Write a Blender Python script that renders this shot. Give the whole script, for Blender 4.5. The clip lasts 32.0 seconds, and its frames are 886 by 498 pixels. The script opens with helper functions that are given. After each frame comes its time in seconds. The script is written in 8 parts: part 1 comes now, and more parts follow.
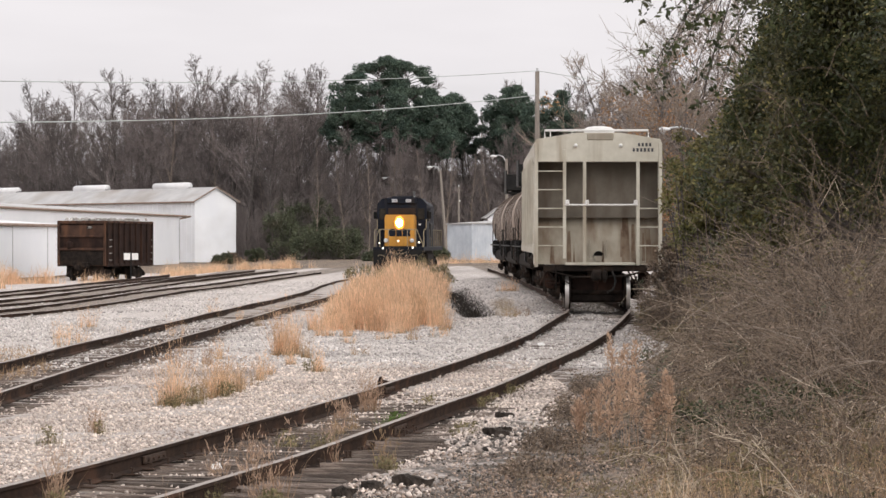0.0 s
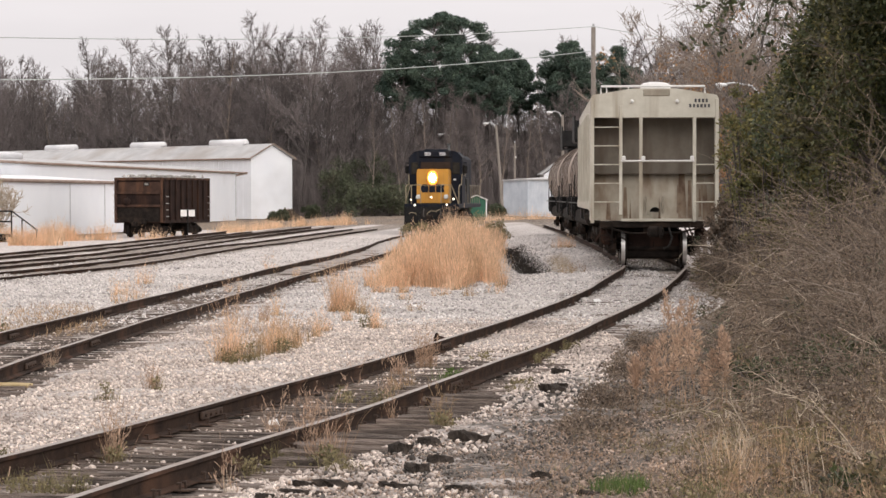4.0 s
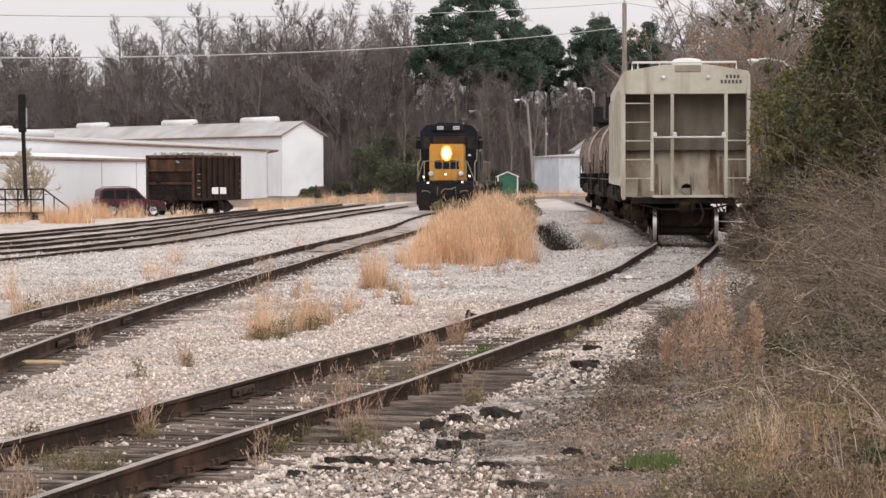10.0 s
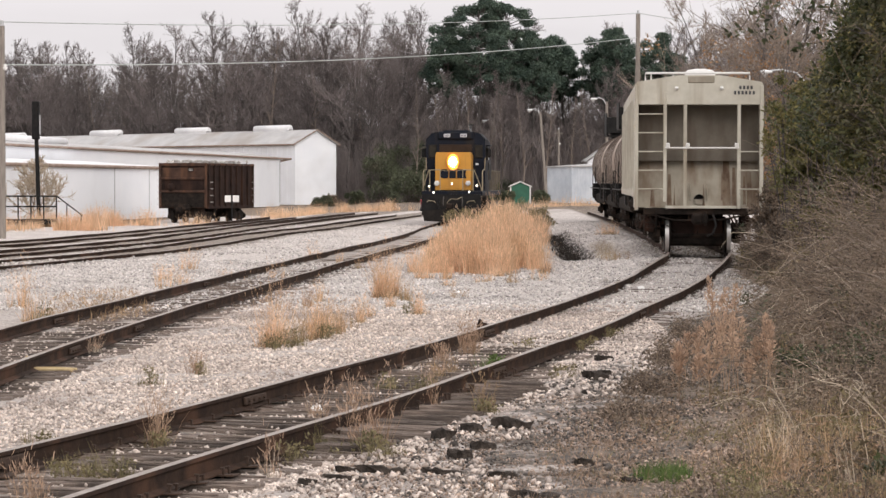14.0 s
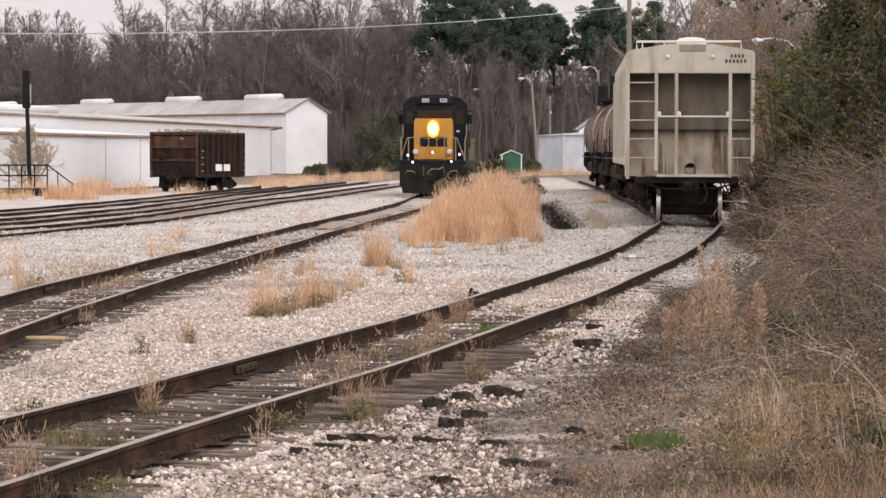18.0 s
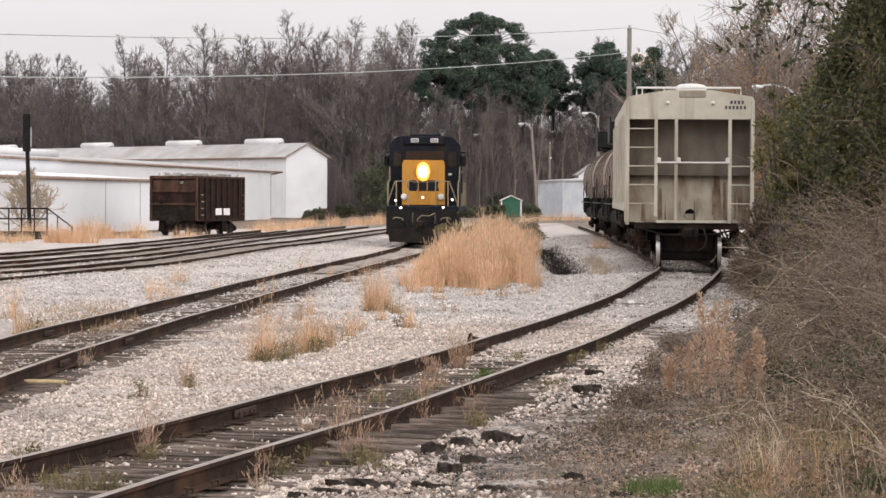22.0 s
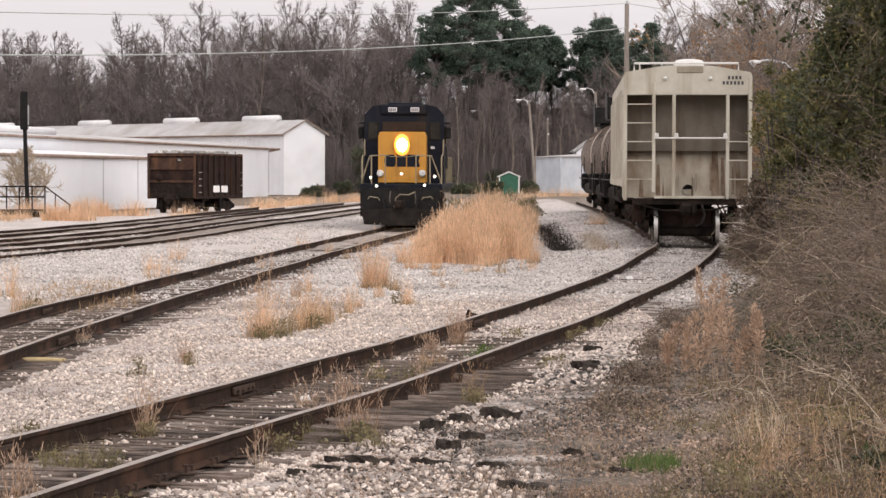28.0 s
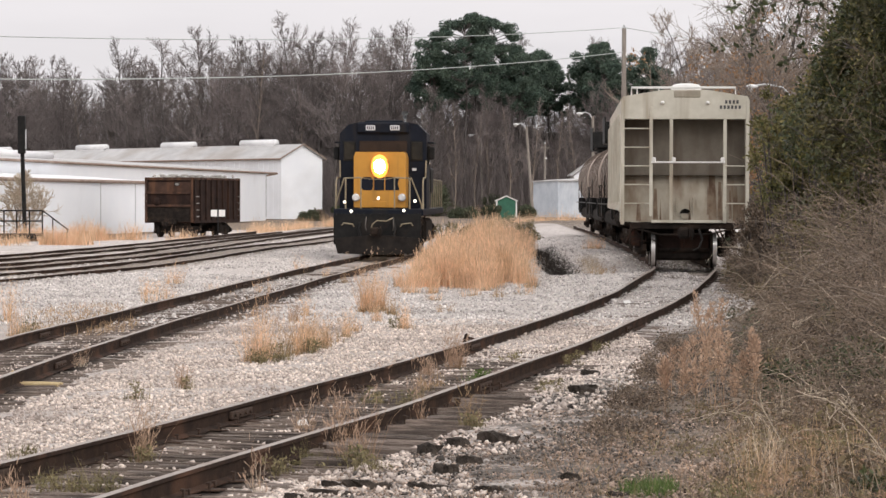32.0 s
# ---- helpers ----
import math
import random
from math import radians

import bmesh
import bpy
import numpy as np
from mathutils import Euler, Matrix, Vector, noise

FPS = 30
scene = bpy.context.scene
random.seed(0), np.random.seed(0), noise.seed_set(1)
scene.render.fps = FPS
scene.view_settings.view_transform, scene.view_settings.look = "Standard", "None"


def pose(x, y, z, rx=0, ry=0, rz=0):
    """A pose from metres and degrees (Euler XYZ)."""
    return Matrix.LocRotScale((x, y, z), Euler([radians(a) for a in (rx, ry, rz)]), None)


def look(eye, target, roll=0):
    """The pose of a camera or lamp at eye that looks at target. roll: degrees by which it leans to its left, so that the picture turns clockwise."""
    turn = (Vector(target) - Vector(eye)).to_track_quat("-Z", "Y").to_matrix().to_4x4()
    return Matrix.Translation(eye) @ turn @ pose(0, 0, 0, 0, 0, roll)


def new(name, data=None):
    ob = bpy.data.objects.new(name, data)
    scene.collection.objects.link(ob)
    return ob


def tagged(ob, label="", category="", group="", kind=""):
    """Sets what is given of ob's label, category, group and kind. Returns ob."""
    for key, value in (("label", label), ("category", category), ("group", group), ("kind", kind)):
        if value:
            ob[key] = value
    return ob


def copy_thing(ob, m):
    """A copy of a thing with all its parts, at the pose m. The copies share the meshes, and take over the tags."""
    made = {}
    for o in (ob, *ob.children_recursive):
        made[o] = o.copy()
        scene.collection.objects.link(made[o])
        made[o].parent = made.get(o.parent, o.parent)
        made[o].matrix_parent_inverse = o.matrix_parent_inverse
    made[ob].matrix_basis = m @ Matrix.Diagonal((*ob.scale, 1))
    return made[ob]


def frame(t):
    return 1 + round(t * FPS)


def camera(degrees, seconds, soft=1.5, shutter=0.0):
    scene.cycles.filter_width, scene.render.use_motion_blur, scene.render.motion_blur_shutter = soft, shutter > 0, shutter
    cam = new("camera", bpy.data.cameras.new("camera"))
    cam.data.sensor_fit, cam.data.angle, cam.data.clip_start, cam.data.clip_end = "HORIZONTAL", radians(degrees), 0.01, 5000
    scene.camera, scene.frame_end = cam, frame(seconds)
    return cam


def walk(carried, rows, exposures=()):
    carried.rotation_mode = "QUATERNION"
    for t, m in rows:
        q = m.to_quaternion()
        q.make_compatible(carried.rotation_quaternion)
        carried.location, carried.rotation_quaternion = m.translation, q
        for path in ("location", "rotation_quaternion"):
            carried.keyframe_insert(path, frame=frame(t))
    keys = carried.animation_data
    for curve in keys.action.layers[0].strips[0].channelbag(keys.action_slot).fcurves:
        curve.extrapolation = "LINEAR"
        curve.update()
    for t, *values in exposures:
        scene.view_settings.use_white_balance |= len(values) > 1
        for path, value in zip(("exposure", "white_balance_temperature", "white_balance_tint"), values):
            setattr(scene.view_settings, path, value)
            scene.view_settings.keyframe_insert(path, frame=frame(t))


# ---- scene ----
# A small rail yard under an overcast winter sky. The eye stays in one place and is turned by hand.
EYE = Vector((0.0, 0.0, 1.95))
cam = camera(20.66, 32.0, soft=1.5)
# seconds, pitch, roll, yaw
TURNS = [
    (0, -0.200, -0.018, -2.009),
    (0.5, -0.473, -0.461, -1.817),
    (1, -0.950, -0.546, -1.369),
    (1.5, -0.727, -0.290, -1.589),
    (2, -0.721, -0.164, -2.004),
    (2.5, -0.394, -0.204, -2.301),
    (3, -0.282, -0.017, -1.276),
    (3.5, -0.859, 0.084, -0.711),
    (5.5, -1.607, -0.025, -0.691),
    (6, -1.893, -0.279, -0.593),
    (6.5, -1.893, -1.093, -0.693),
    (7, -1.482, -1.414, -0.591),
    (7.5, -1.289, -1.141, -0.392),
    (8, -1.255, -0.700, -0.218),
    (8.5, -1.130, -0.508, 0.009),
    (9, -1.305, -0.254, 0.094),
    (9.5, -1.634, 0.025, 0.021),
    (10, -1.771, 0.197, 0.044),
    (10.5, -1.778, 0.112, 0.187),
    (11, -1.786, 0.222, 0.105),
    (11.5, -1.516, 0.147, 0.061),
    (12, -1.272, 0.081, -0.064),
    (12.5, -1.484, 0.024, -0.176),
    (13, -1.745, 0.000, 0.000),
    (13.5, -1.663, 0.003, 0.125),
    (14, -1.550, -0.134, 0.342),
    (14.5, -1.627, -0.226, 0.566),
    (16.5, -1.627, -0.212, 0.400),
    (17, -1.870, -0.229, 0.139),
    (17.5, -2.126, -0.114, -0.007),
    (18, -2.286, -0.106, 0.135),
    (18.5, -2.432, -0.112, 0.176),
    (19, -2.465, -0.018, 0.301),
    (19.5, -2.336, -0.013, 0.257),
    (20, -2.007, -0.081, -0.084),
    (20.5, -2.147, -0.125, -0.145),
    (21, -2.074, -0.259, 0.048),
    (21.5, -1.478, -0.348, 0.123),
    (22, -1.226, -0.339, 0.129),
    (22.5, -1.280, -0.266, 0.228),
    (23, -1.449, -0.188, 0.383),
    (23.5, -1.473, -0.177, 0.464),
    (24, -1.468, -0.279, 0.454),
    (24.5, -1.415, -0.380, 0.377),
    (25, -1.277, -0.422, -0.046),
    (25.5, -1.292, -0.463, -0.699),
    (27.5, -1.951, -0.260, -0.148),
    (28, -1.780, -0.128, 0.078),
    (28.5, -1.756, -0.032, 0.223),
    (29, -1.630, -0.021, 0.240),
    (29.5, -1.430, -0.031, 0.000),
    (30, -1.259, 0.011, 0.000),
    (30.5, -0.924, -0.126, 0.038),
    (31, -0.989, -0.193, -0.206),
    (31.5, -1.145, -0.183, -0.206),
    (32, -1.210, -0.130, 0.017),
]
# seconds, stops, kelvin, tint
DRIFT = [(0, 0.08, 6600, 12), (4, 0.08, 6700, 13), (7, 0.08, 6800, 15.5), (9.5, 0.08, 6650, 13), (11, 0.08, 6650, 13), (12, 0.08, 6550, 11), (14.5, 0.08, 6680, 13.2), (17, 0.08, 6700, 13.8), (19, 0.08, 6900, 17.5), (21, 0.08, 6820, 16), (22, 0.08, 6650, 12.5), (25, 0.08, 6650, 12.5), (28, 0.08, 6750, 15), (30, 0.1, 6750, 14), (31, 0.08, 6520, 10.5), (32, 0.08, 6600, 12)]
walk(cam, [(t, pose(*EYE, 90 + p, r, y)) for t, p, r, y in TURNS], DRIFT)

# ---- sky and light ----
world = bpy.data.worlds.new("overcast_sky")
scene.world = world
world.use_nodes = True
wn, wl = world.node_tree.nodes, world.node_tree.links
wn.clear()
w_out = wn.new("ShaderNodeOutputWorld")
w_bg = wn.new("ShaderNodeBackground")
w_sky = wn.new("ShaderNodeTexSky")
w_sky.sky_type = "NISHITA"
w_sky.sun_disc = False
w_sky.sun_elevation, w_sky.sun_rotation = radians(38), radians(200)
w_grey = wn.new("ShaderNodeHueSaturation")
w_grey.inputs["Saturation"].default_value = 0.15
w_grey.inputs["Value"].default_value = 0.10
wl.new(w_sky.outputs[0], w_grey.inputs["Color"])
w_tc = wn.new("ShaderNodeTexCoord")
w_sep = wn.new("ShaderNodeSeparateXYZ")
wl.new(w_tc.outputs["Generated"], w_sep.inputs[0])
w_ramp = wn.new("ShaderNodeValToRGB")
w_ramp.color_ramp.elements[0].position, w_ramp.color_ramp.elements[0].color = 0.0, (0.74, 0.73, 0.755, 1)
w_ramp.color_ramp.elements[1].position, w_ramp.color_ramp.elements[1].color = 1.0, (1.2, 1.19, 1.2, 1)
e_mid = w_ramp.color_ramp.elements.new(0.12)
e_mid.color = (0.84, 0.82, 0.84, 1)
e_high = w_ramp.color_ramp.elements.new(0.36)
e_high.color = (1.22, 1.2, 1.21, 1)
wl.new(w_sep.outputs["Z"], w_ramp.inputs[0])
w_map = wn.new("ShaderNodeMapping")
w_map.inputs["Scale"].default_value = (3, 3, 14)
w_cloud = wn.new("ShaderNodeTexNoise")
w_cloud.inputs["Scale"].default_value = 2.0
w_cloud.inputs["Detail"].default_value = 4
wl.new(w_tc.outputs["Generated"], w_map.inputs[0])
wl.new(w_map.outputs[0], w_cloud.inputs["Vector"])
w_cr = wn.new("ShaderNodeMapRange")
w_cr.inputs["From Min"].default_value, w_cr.inputs["From Max"].default_value = 0.3, 0.7
w_cr.inputs["To Min"].default_value, w_cr.inputs["To Max"].default_value = 0.93, 1.05
wl.new(w_cloud.outputs["Fac"], w_cr.inputs[0])
w_mul = wn.new("ShaderNodeMix")
w_mul.data_type, w_mul.blend_type = "RGBA", "MULTIPLY"
w_mul.inputs[0].default_value = 1.0
wl.new(w_ramp.outputs[0], w_mul.inputs[6])
wl.new(w_cr.outputs[0], w_mul.inputs[7])
w_add = wn.new("ShaderNodeMix")
w_add.data_type, w_add.blend_type = "RGBA", "MIX"
w_add.inputs[0].default_value = 0.9
wl.new(w_grey.outputs[0], w_add.inputs[6])
wl.new(w_mul.outputs[2], w_add.inputs[7])
wl.new(w_add.outputs[2], w_bg.inputs["Color"])
w_bg.inputs["Strength"].default_value = 1.0
wl.new(w_bg.outputs[0], w_out.inputs[0])
sun_data = bpy.data.lights.new("veiled_sun", "SUN")
sun_data.energy, sun_data.angle, sun_data.color = 1.2, radians(40), (1.0, 0.96, 0.9)
sun = new("veiled_sun", sun_data)
sun.matrix_world = look((0, 0, 0), (-0.42, 0.75, -0.5))


# ---- materials ----
def surf(name, c1, c2, scale=4.0, rough=0.8, metal=0.0, bump=0.15, grime=None, grime_scale=0.7, grime_amount=0.5,
         streak=False, per_object=0.0, per_island=0.0, fine=1.0, stretch=(1, 1, 1), clear=0.0, space="Object", spec=0.5, thin=0.0):
    """A material with a grain, larger stains and a fine relief."""
    m = bpy.data.materials.new(name)
    m.use_nodes = True
    n, l = m.node_tree.nodes, m.node_tree.links
    b = n["Principled BSDF"]
    tc = n.new("ShaderNodeTexCoord")
    mp = n.new("ShaderNodeMapping")
    mp.inputs["Scale"].default_value = stretch
    l.new(tc.outputs[space], mp.inputs[0])
    no = n.new("ShaderNodeTexNoise")
    no.inputs["Scale"].default_value = scale
    no.inputs["Detail"].default_value = 6
    no.inputs["Roughness"].default_value = 0.65
    l.new(mp.outputs[0], no.inputs["Vector"])
    cr = n.new("ShaderNodeValToRGB")
    cr.color_ramp.elements[0].position, cr.color_ramp.elements[0].color = 0.35, (*c1, 1)
    cr.color_ramp.elements[1].position, cr.color_ramp.elements[1].color = 0.65, (*c2, 1)
    l.new(no.outputs["Fac"], cr.inputs[0])
    col = cr.outputs[0]
    if grime:
        g = n.new("ShaderNodeTexNoise")
        g.inputs["Scale"].default_value = grime_scale
        g.inputs["Detail"].default_value = 5
        gm = n.new("ShaderNodeMapping")
        gm.inputs["Scale"].default_value = (3.0, 3.0, 0.35) if streak else (1, 1, 1)
        l.new(tc.outputs[space], gm.inputs[0])
        l.new(gm.outputs[0], g.inputs["Vector"])
        gr = n.new("ShaderNodeMapRange")
        gr.inputs["From Min"].default_value, gr.inputs["From Max"].default_value = 0.62 - 0.25 * grime_amount, 0.72
        l.new(g.outputs["Fac"], gr.inputs[0])
        mx = n.new("ShaderNodeMix")
        mx.data_type = "RGBA"
        l.new(gr.outputs[0], mx.inputs[0])
        l.new(col, mx.inputs[6])
        mx.inputs[7].default_value = (*grime, 1)
        col = mx.outputs[2]
    if per_object or per_island:
        src = n.new("ShaderNodeObjectInfo").outputs["Random"] if per_object else n.new("ShaderNodeNewGeometry").outputs["Random Per Island"]
        amount = per_object or per_island
        hr = n.new("ShaderNodeMapRange")
        hr.inputs["To Min"].default_value, hr.inputs["To Max"].default_value = 1 - amount, 1 + amount
        l.new(src, hr.inputs[0])
        hs = n.new("ShaderNodeHueSaturation")
        l.new(hr.outputs[0], hs.inputs["Value"])
        l.new(col, hs.inputs["Color"])
        col = hs.outputs[0]
    l.new(col, b.inputs["Base Color"])
    b.inputs["Roughness"].default_value = rough
    b.inputs["Metallic"].default_value = metal
    b.inputs["Coat Weight"].default_value = clear
    b.inputs["Specular IOR Level"].default_value = spec
    if bump:
        bn = n.new("ShaderNodeTexNoise")
        bn.inputs["Scale"].default_value = scale * 5 * fine
        bn.inputs["Detail"].default_value = 3
        l.new(mp.outputs[0], bn.inputs["Vector"])
        bp = n.new("ShaderNodeBump")
        bp.inputs["Strength"].default_value = bump
        bp.inputs["Distance"].default_value = 0.02
        l.new(bn.outputs["Fac"], bp.inputs["Height"])
        l.new(bp.outputs[0], b.inputs["Normal"])
    if thin:
        # thin leaves and blades let light through
        tr = n.new("ShaderNodeBsdfTranslucent")
        l.new(col, tr.inputs["Color"])
        ms = n.new("ShaderNodeMixShader")
        ms.inputs[0].default_value = thin
        l.new(b.outputs[0], ms.inputs[1])
        l.new(tr.outputs[0], ms.inputs[2])
        l.new(ms.outputs[0], n["Material Output"].inputs["Surface"])
    return m


def glow(name, colour, strength):
    m = bpy.data.materials.new(name)
    m.use_nodes = True
    b = m.node_tree.nodes["Principled BSDF"]
    b.inputs["Base Color"].default_value = (*colour, 1)
    b.inputs["Emission Color"].default_value = (*colour, 1)
    b.inputs["Emission Strength"].default_value = strength
    return m


M_RAIL = surf("rail_steel_sides", (0.021, 0.0135, 0.0105), (0.05, 0.03, 0.021), 9, 0.85, 0.0, 0.2, (0.095, 0.05, 0.032), 2.0, spec=0.2)
M_RAILTOP = surf("rail_running_surface", (0.26, 0.215, 0.19), (0.40, 0.35, 0.315), 6, 0.5, 0.5, 0.05, (0.22, 0.15, 0.11), 1.2)
M_TIE = surf("weathered_tie_wood", (0.085, 0.066, 0.056), (0.32, 0.255, 0.215), 10, 0.95, 0, 0.8, (0.035, 0.028, 0.025), 2.0, 0.6, per_object=0.3, stretch=(0.5, 6, 6))
M_PLATE = surf("rusty_tie_plate", (0.045, 0.029, 0.022), (0.085, 0.052, 0.036), 20, 0.9, 0.2, 0.3)
M_STONE = surf("ballast_stone", (0.45, 0.375, 0.33), (0.82, 0.72, 0.65), 12, 0.95, 0, 0.3, (0.33, 0.277, 0.247), 0.35, 0.45, per_island=0.4, space="Object")
M_PALESTONE = surf("pale_limestone", (0.45, 0.415, 0.395), (0.78, 0.74, 0.715), 12, 0.95, 0, 0.3, (0.34, 0.315, 0.30), 0.35, 0.45, per_island=0.38)
M_DIRTYSTONE = surf("dirty_stone", (0.235, 0.175, 0.14), (0.46, 0.355, 0.285), 12, 0.95, 0, 0.3, (0.12, 0.10, 0.088), 0.8, 0.55, per_island=0.55)
M_DARKSTONE = surf("dark_stone", (0.06, 0.052, 0.047), (0.16, 0.14, 0.125), 8, 0.9, 0, 0.4, per_island=0.5)
M_WHITE_WALL = surf("white_metal_siding", (0.84, 0.87, 0.915), (0.885, 0.91, 0.945), 0.4, 0.5, 0, 0.03, (0.74, 0.755, 0.78), 0.15, 0.35)
M_ROOF = surf("galvanised_roof", (0.43, 0.425, 0.425), (0.55, 0.545, 0.54), 0.5, 0.55, 0.2, 0.05, (0.34, 0.30, 0.27), 0.2, 0.45)
M_TRIM = surf("rusty_gutter", (0.22, 0.15, 0.115), (0.38, 0.30, 0.25), 1.5, 0.8, 0.1, 0.1)
M_VENT = surf("white_vent_metal", (0.74, 0.74, 0.76), (0.84, 0.84, 0.85), 0.8, 0.5, 0.0, 0.05)
M_CORR = surf("corrugated_zinc", (0.52, 0.57, 0.63), (0.68, 0.72, 0.77), 0.8, 0.45, 0.3, 0.05)
M_GREEN = surf("green_painted_boards", (0.02, 0.095, 0.06), (0.03, 0.135, 0.085), 2, 0.7)
M_WHITE = surf("white_paint", (0.72, 0.71, 0.69), (0.82, 0.81, 0.79), 3, 0.6)
M_POLE = surf("weathered_pole_wood", (0.20, 0.175, 0.155), (0.32, 0.285, 0.25), 3, 0.95, 0, 0.4, stretch=(6, 6, 0.5))
M_GREYMETAL = surf("galvanised_steel", (0.42, 0.43, 0.44), (0.55, 0.56, 0.57), 4, 0.5, 0.5, 0.05)
M_BLACK = surf("black_painted_steel", (0.006, 0.006, 0.0065), (0.015, 0.0145, 0.014), 5, 0.55, 0.1, 0.1, (0.03, 0.024, 0.02), 1.2, 0.3, spec=0.2)
M_GRIMY = surf("grimy_undergear", (0.009, 0.0075, 0.0065), (0.026, 0.02, 0.017), 6, 0.85, 0.1, 0.3, (0.05, 0.034, 0.025), 1.6, 0.45, spec=0.15)
# bark, twigs and needles are lightened to carry the haze of distance
M_BARK = surf("grey_brown_bark", (0.08, 0.069, 0.064), (0.168, 0.147, 0.14), 4, 0.95, 0, 0.4, per_object=0.25)
M_TWIG = surf("bare_twigs", (0.135, 0.114, 0.11), (0.24, 0.207, 0.199), 0.5, 0.95, 0, 0.0, per_object=0.3)
M_PINE = surf("pine_needles", (0.045, 0.078, 0.06), (0.098, 0.138, 0.10), 0.6, 0.8, 0, 0.0, per_island=0.4)
M_SEDGE = surf("dry_sedge", (0.68, 0.45, 0.28), (0.89, 0.65, 0.455), 0.9, 0.9, 0, 0.0, (0.52, 0.34, 0.2), 1.1, 0.4, per_island=0.35, thin=0.45)
M_STRAW = surf("straw_grass", (0.34, 0.225, 0.13), (0.55, 0.39, 0.24), 1.3, 0.9, 0, 0.0, (0.20, 0.14, 0.085), 0.7, 0.4, per_island=0.4, thin=0.3)
M_GREENGRASS = surf("green_grass", (0.06, 0.11, 0.025), (0.14, 0.2, 0.06), 2.0, 0.85, 0, 0.0, per_island=0.4, thin=0.3)
M_OLIVE = surf("olive_weed", (0.14, 0.125, 0.062), (0.28, 0.235, 0.128), 2.0, 0.85, 0, 0.0, per_island=0.45, thin=0.3)
M_REDWEED = surf("rust_weed", (0.30, 0.195, 0.125), (0.50, 0.345, 0.235), 2.0, 0.9, 0, 0.0, per_island=0.35, thin=0.3)
M_BRAMBLE = surf("bramble_stem", (0.095, 0.071, 0.054), (0.25, 0.188, 0.139), 1.5, 0.9, 0, 0.0, per_island=0.5)
M_FLUFF = surf("weed_fluff", (0.40, 0.27, 0.19), (0.57, 0.42, 0.31), 2.0, 0.95, 0, 0.0, per_island=0.35, thin=0.3)
M_DARKWEED = surf("dull_weed_leaf", (0.115, 0.10, 0.052), (0.29, 0.23, 0.13), 1.2, 0.85, 0, 0.0, (0.16, 0.115, 0.07), 0.9, 0.5, per_island=0.45, thin=0.3)
M_DARKGRASS = surf("charred_grass", (0.014, 0.012, 0.01), (0.05, 0.04, 0.033), 2.0, 0.95, 0, 0.0, per_island=0.4)
M_THATCH = surf("pale_thatch", (0.56, 0.425, 0.305), (0.76, 0.60, 0.455), 2.0, 0.95, 0, 0.0, (0.36, 0.25, 0.17), 1.5, 0.5, per_island=0.3, thin=0.3)
M_PALESTEM = surf("pale_dead_stem", (0.40, 0.33, 0.25), (0.58, 0.49, 0.38), 2.0, 0.9, 0, 0.0, per_island=0.25)
M_LEAF = surf("evergreen_leaf", (0.03, 0.044, 0.017), (0.105, 0.118, 0.05), 0.9, 0.4, 0, 0.0, (0.125, 0.105, 0.06), 0.8, 0.45, per_island=0.6, thin=0.35)
M_YLEAF = surf("yellowing_leaf", (0.10, 0.105, 0.036), (0.25, 0.215, 0.085), 0.7, 0.5, 0, 0.0, per_island=0.5, thin=0.35)
M_SCRUB = surf("dull_winter_scrub", (0.042, 0.055, 0.031), (0.115, 0.125, 0.072), 0.7, 0.85, 0, 0.0, (0.10, 0.085, 0.058), 0.5, 0.35, per_island=0.45)
M_PALETWIG = surf("pale_tan_twigs", (0.19, 0.152, 0.125), (0.31, 0.255, 0.21), 0.6, 0.95, 0, 0.0, per_object=0.2)
M_RUSTLEAF = surf("rust_leaf", (0.26, 0.13, 0.06), (0.42, 0.25, 0.13), 0.7, 0.8, 0, 0.0, per_island=0.4, thin=0.3)


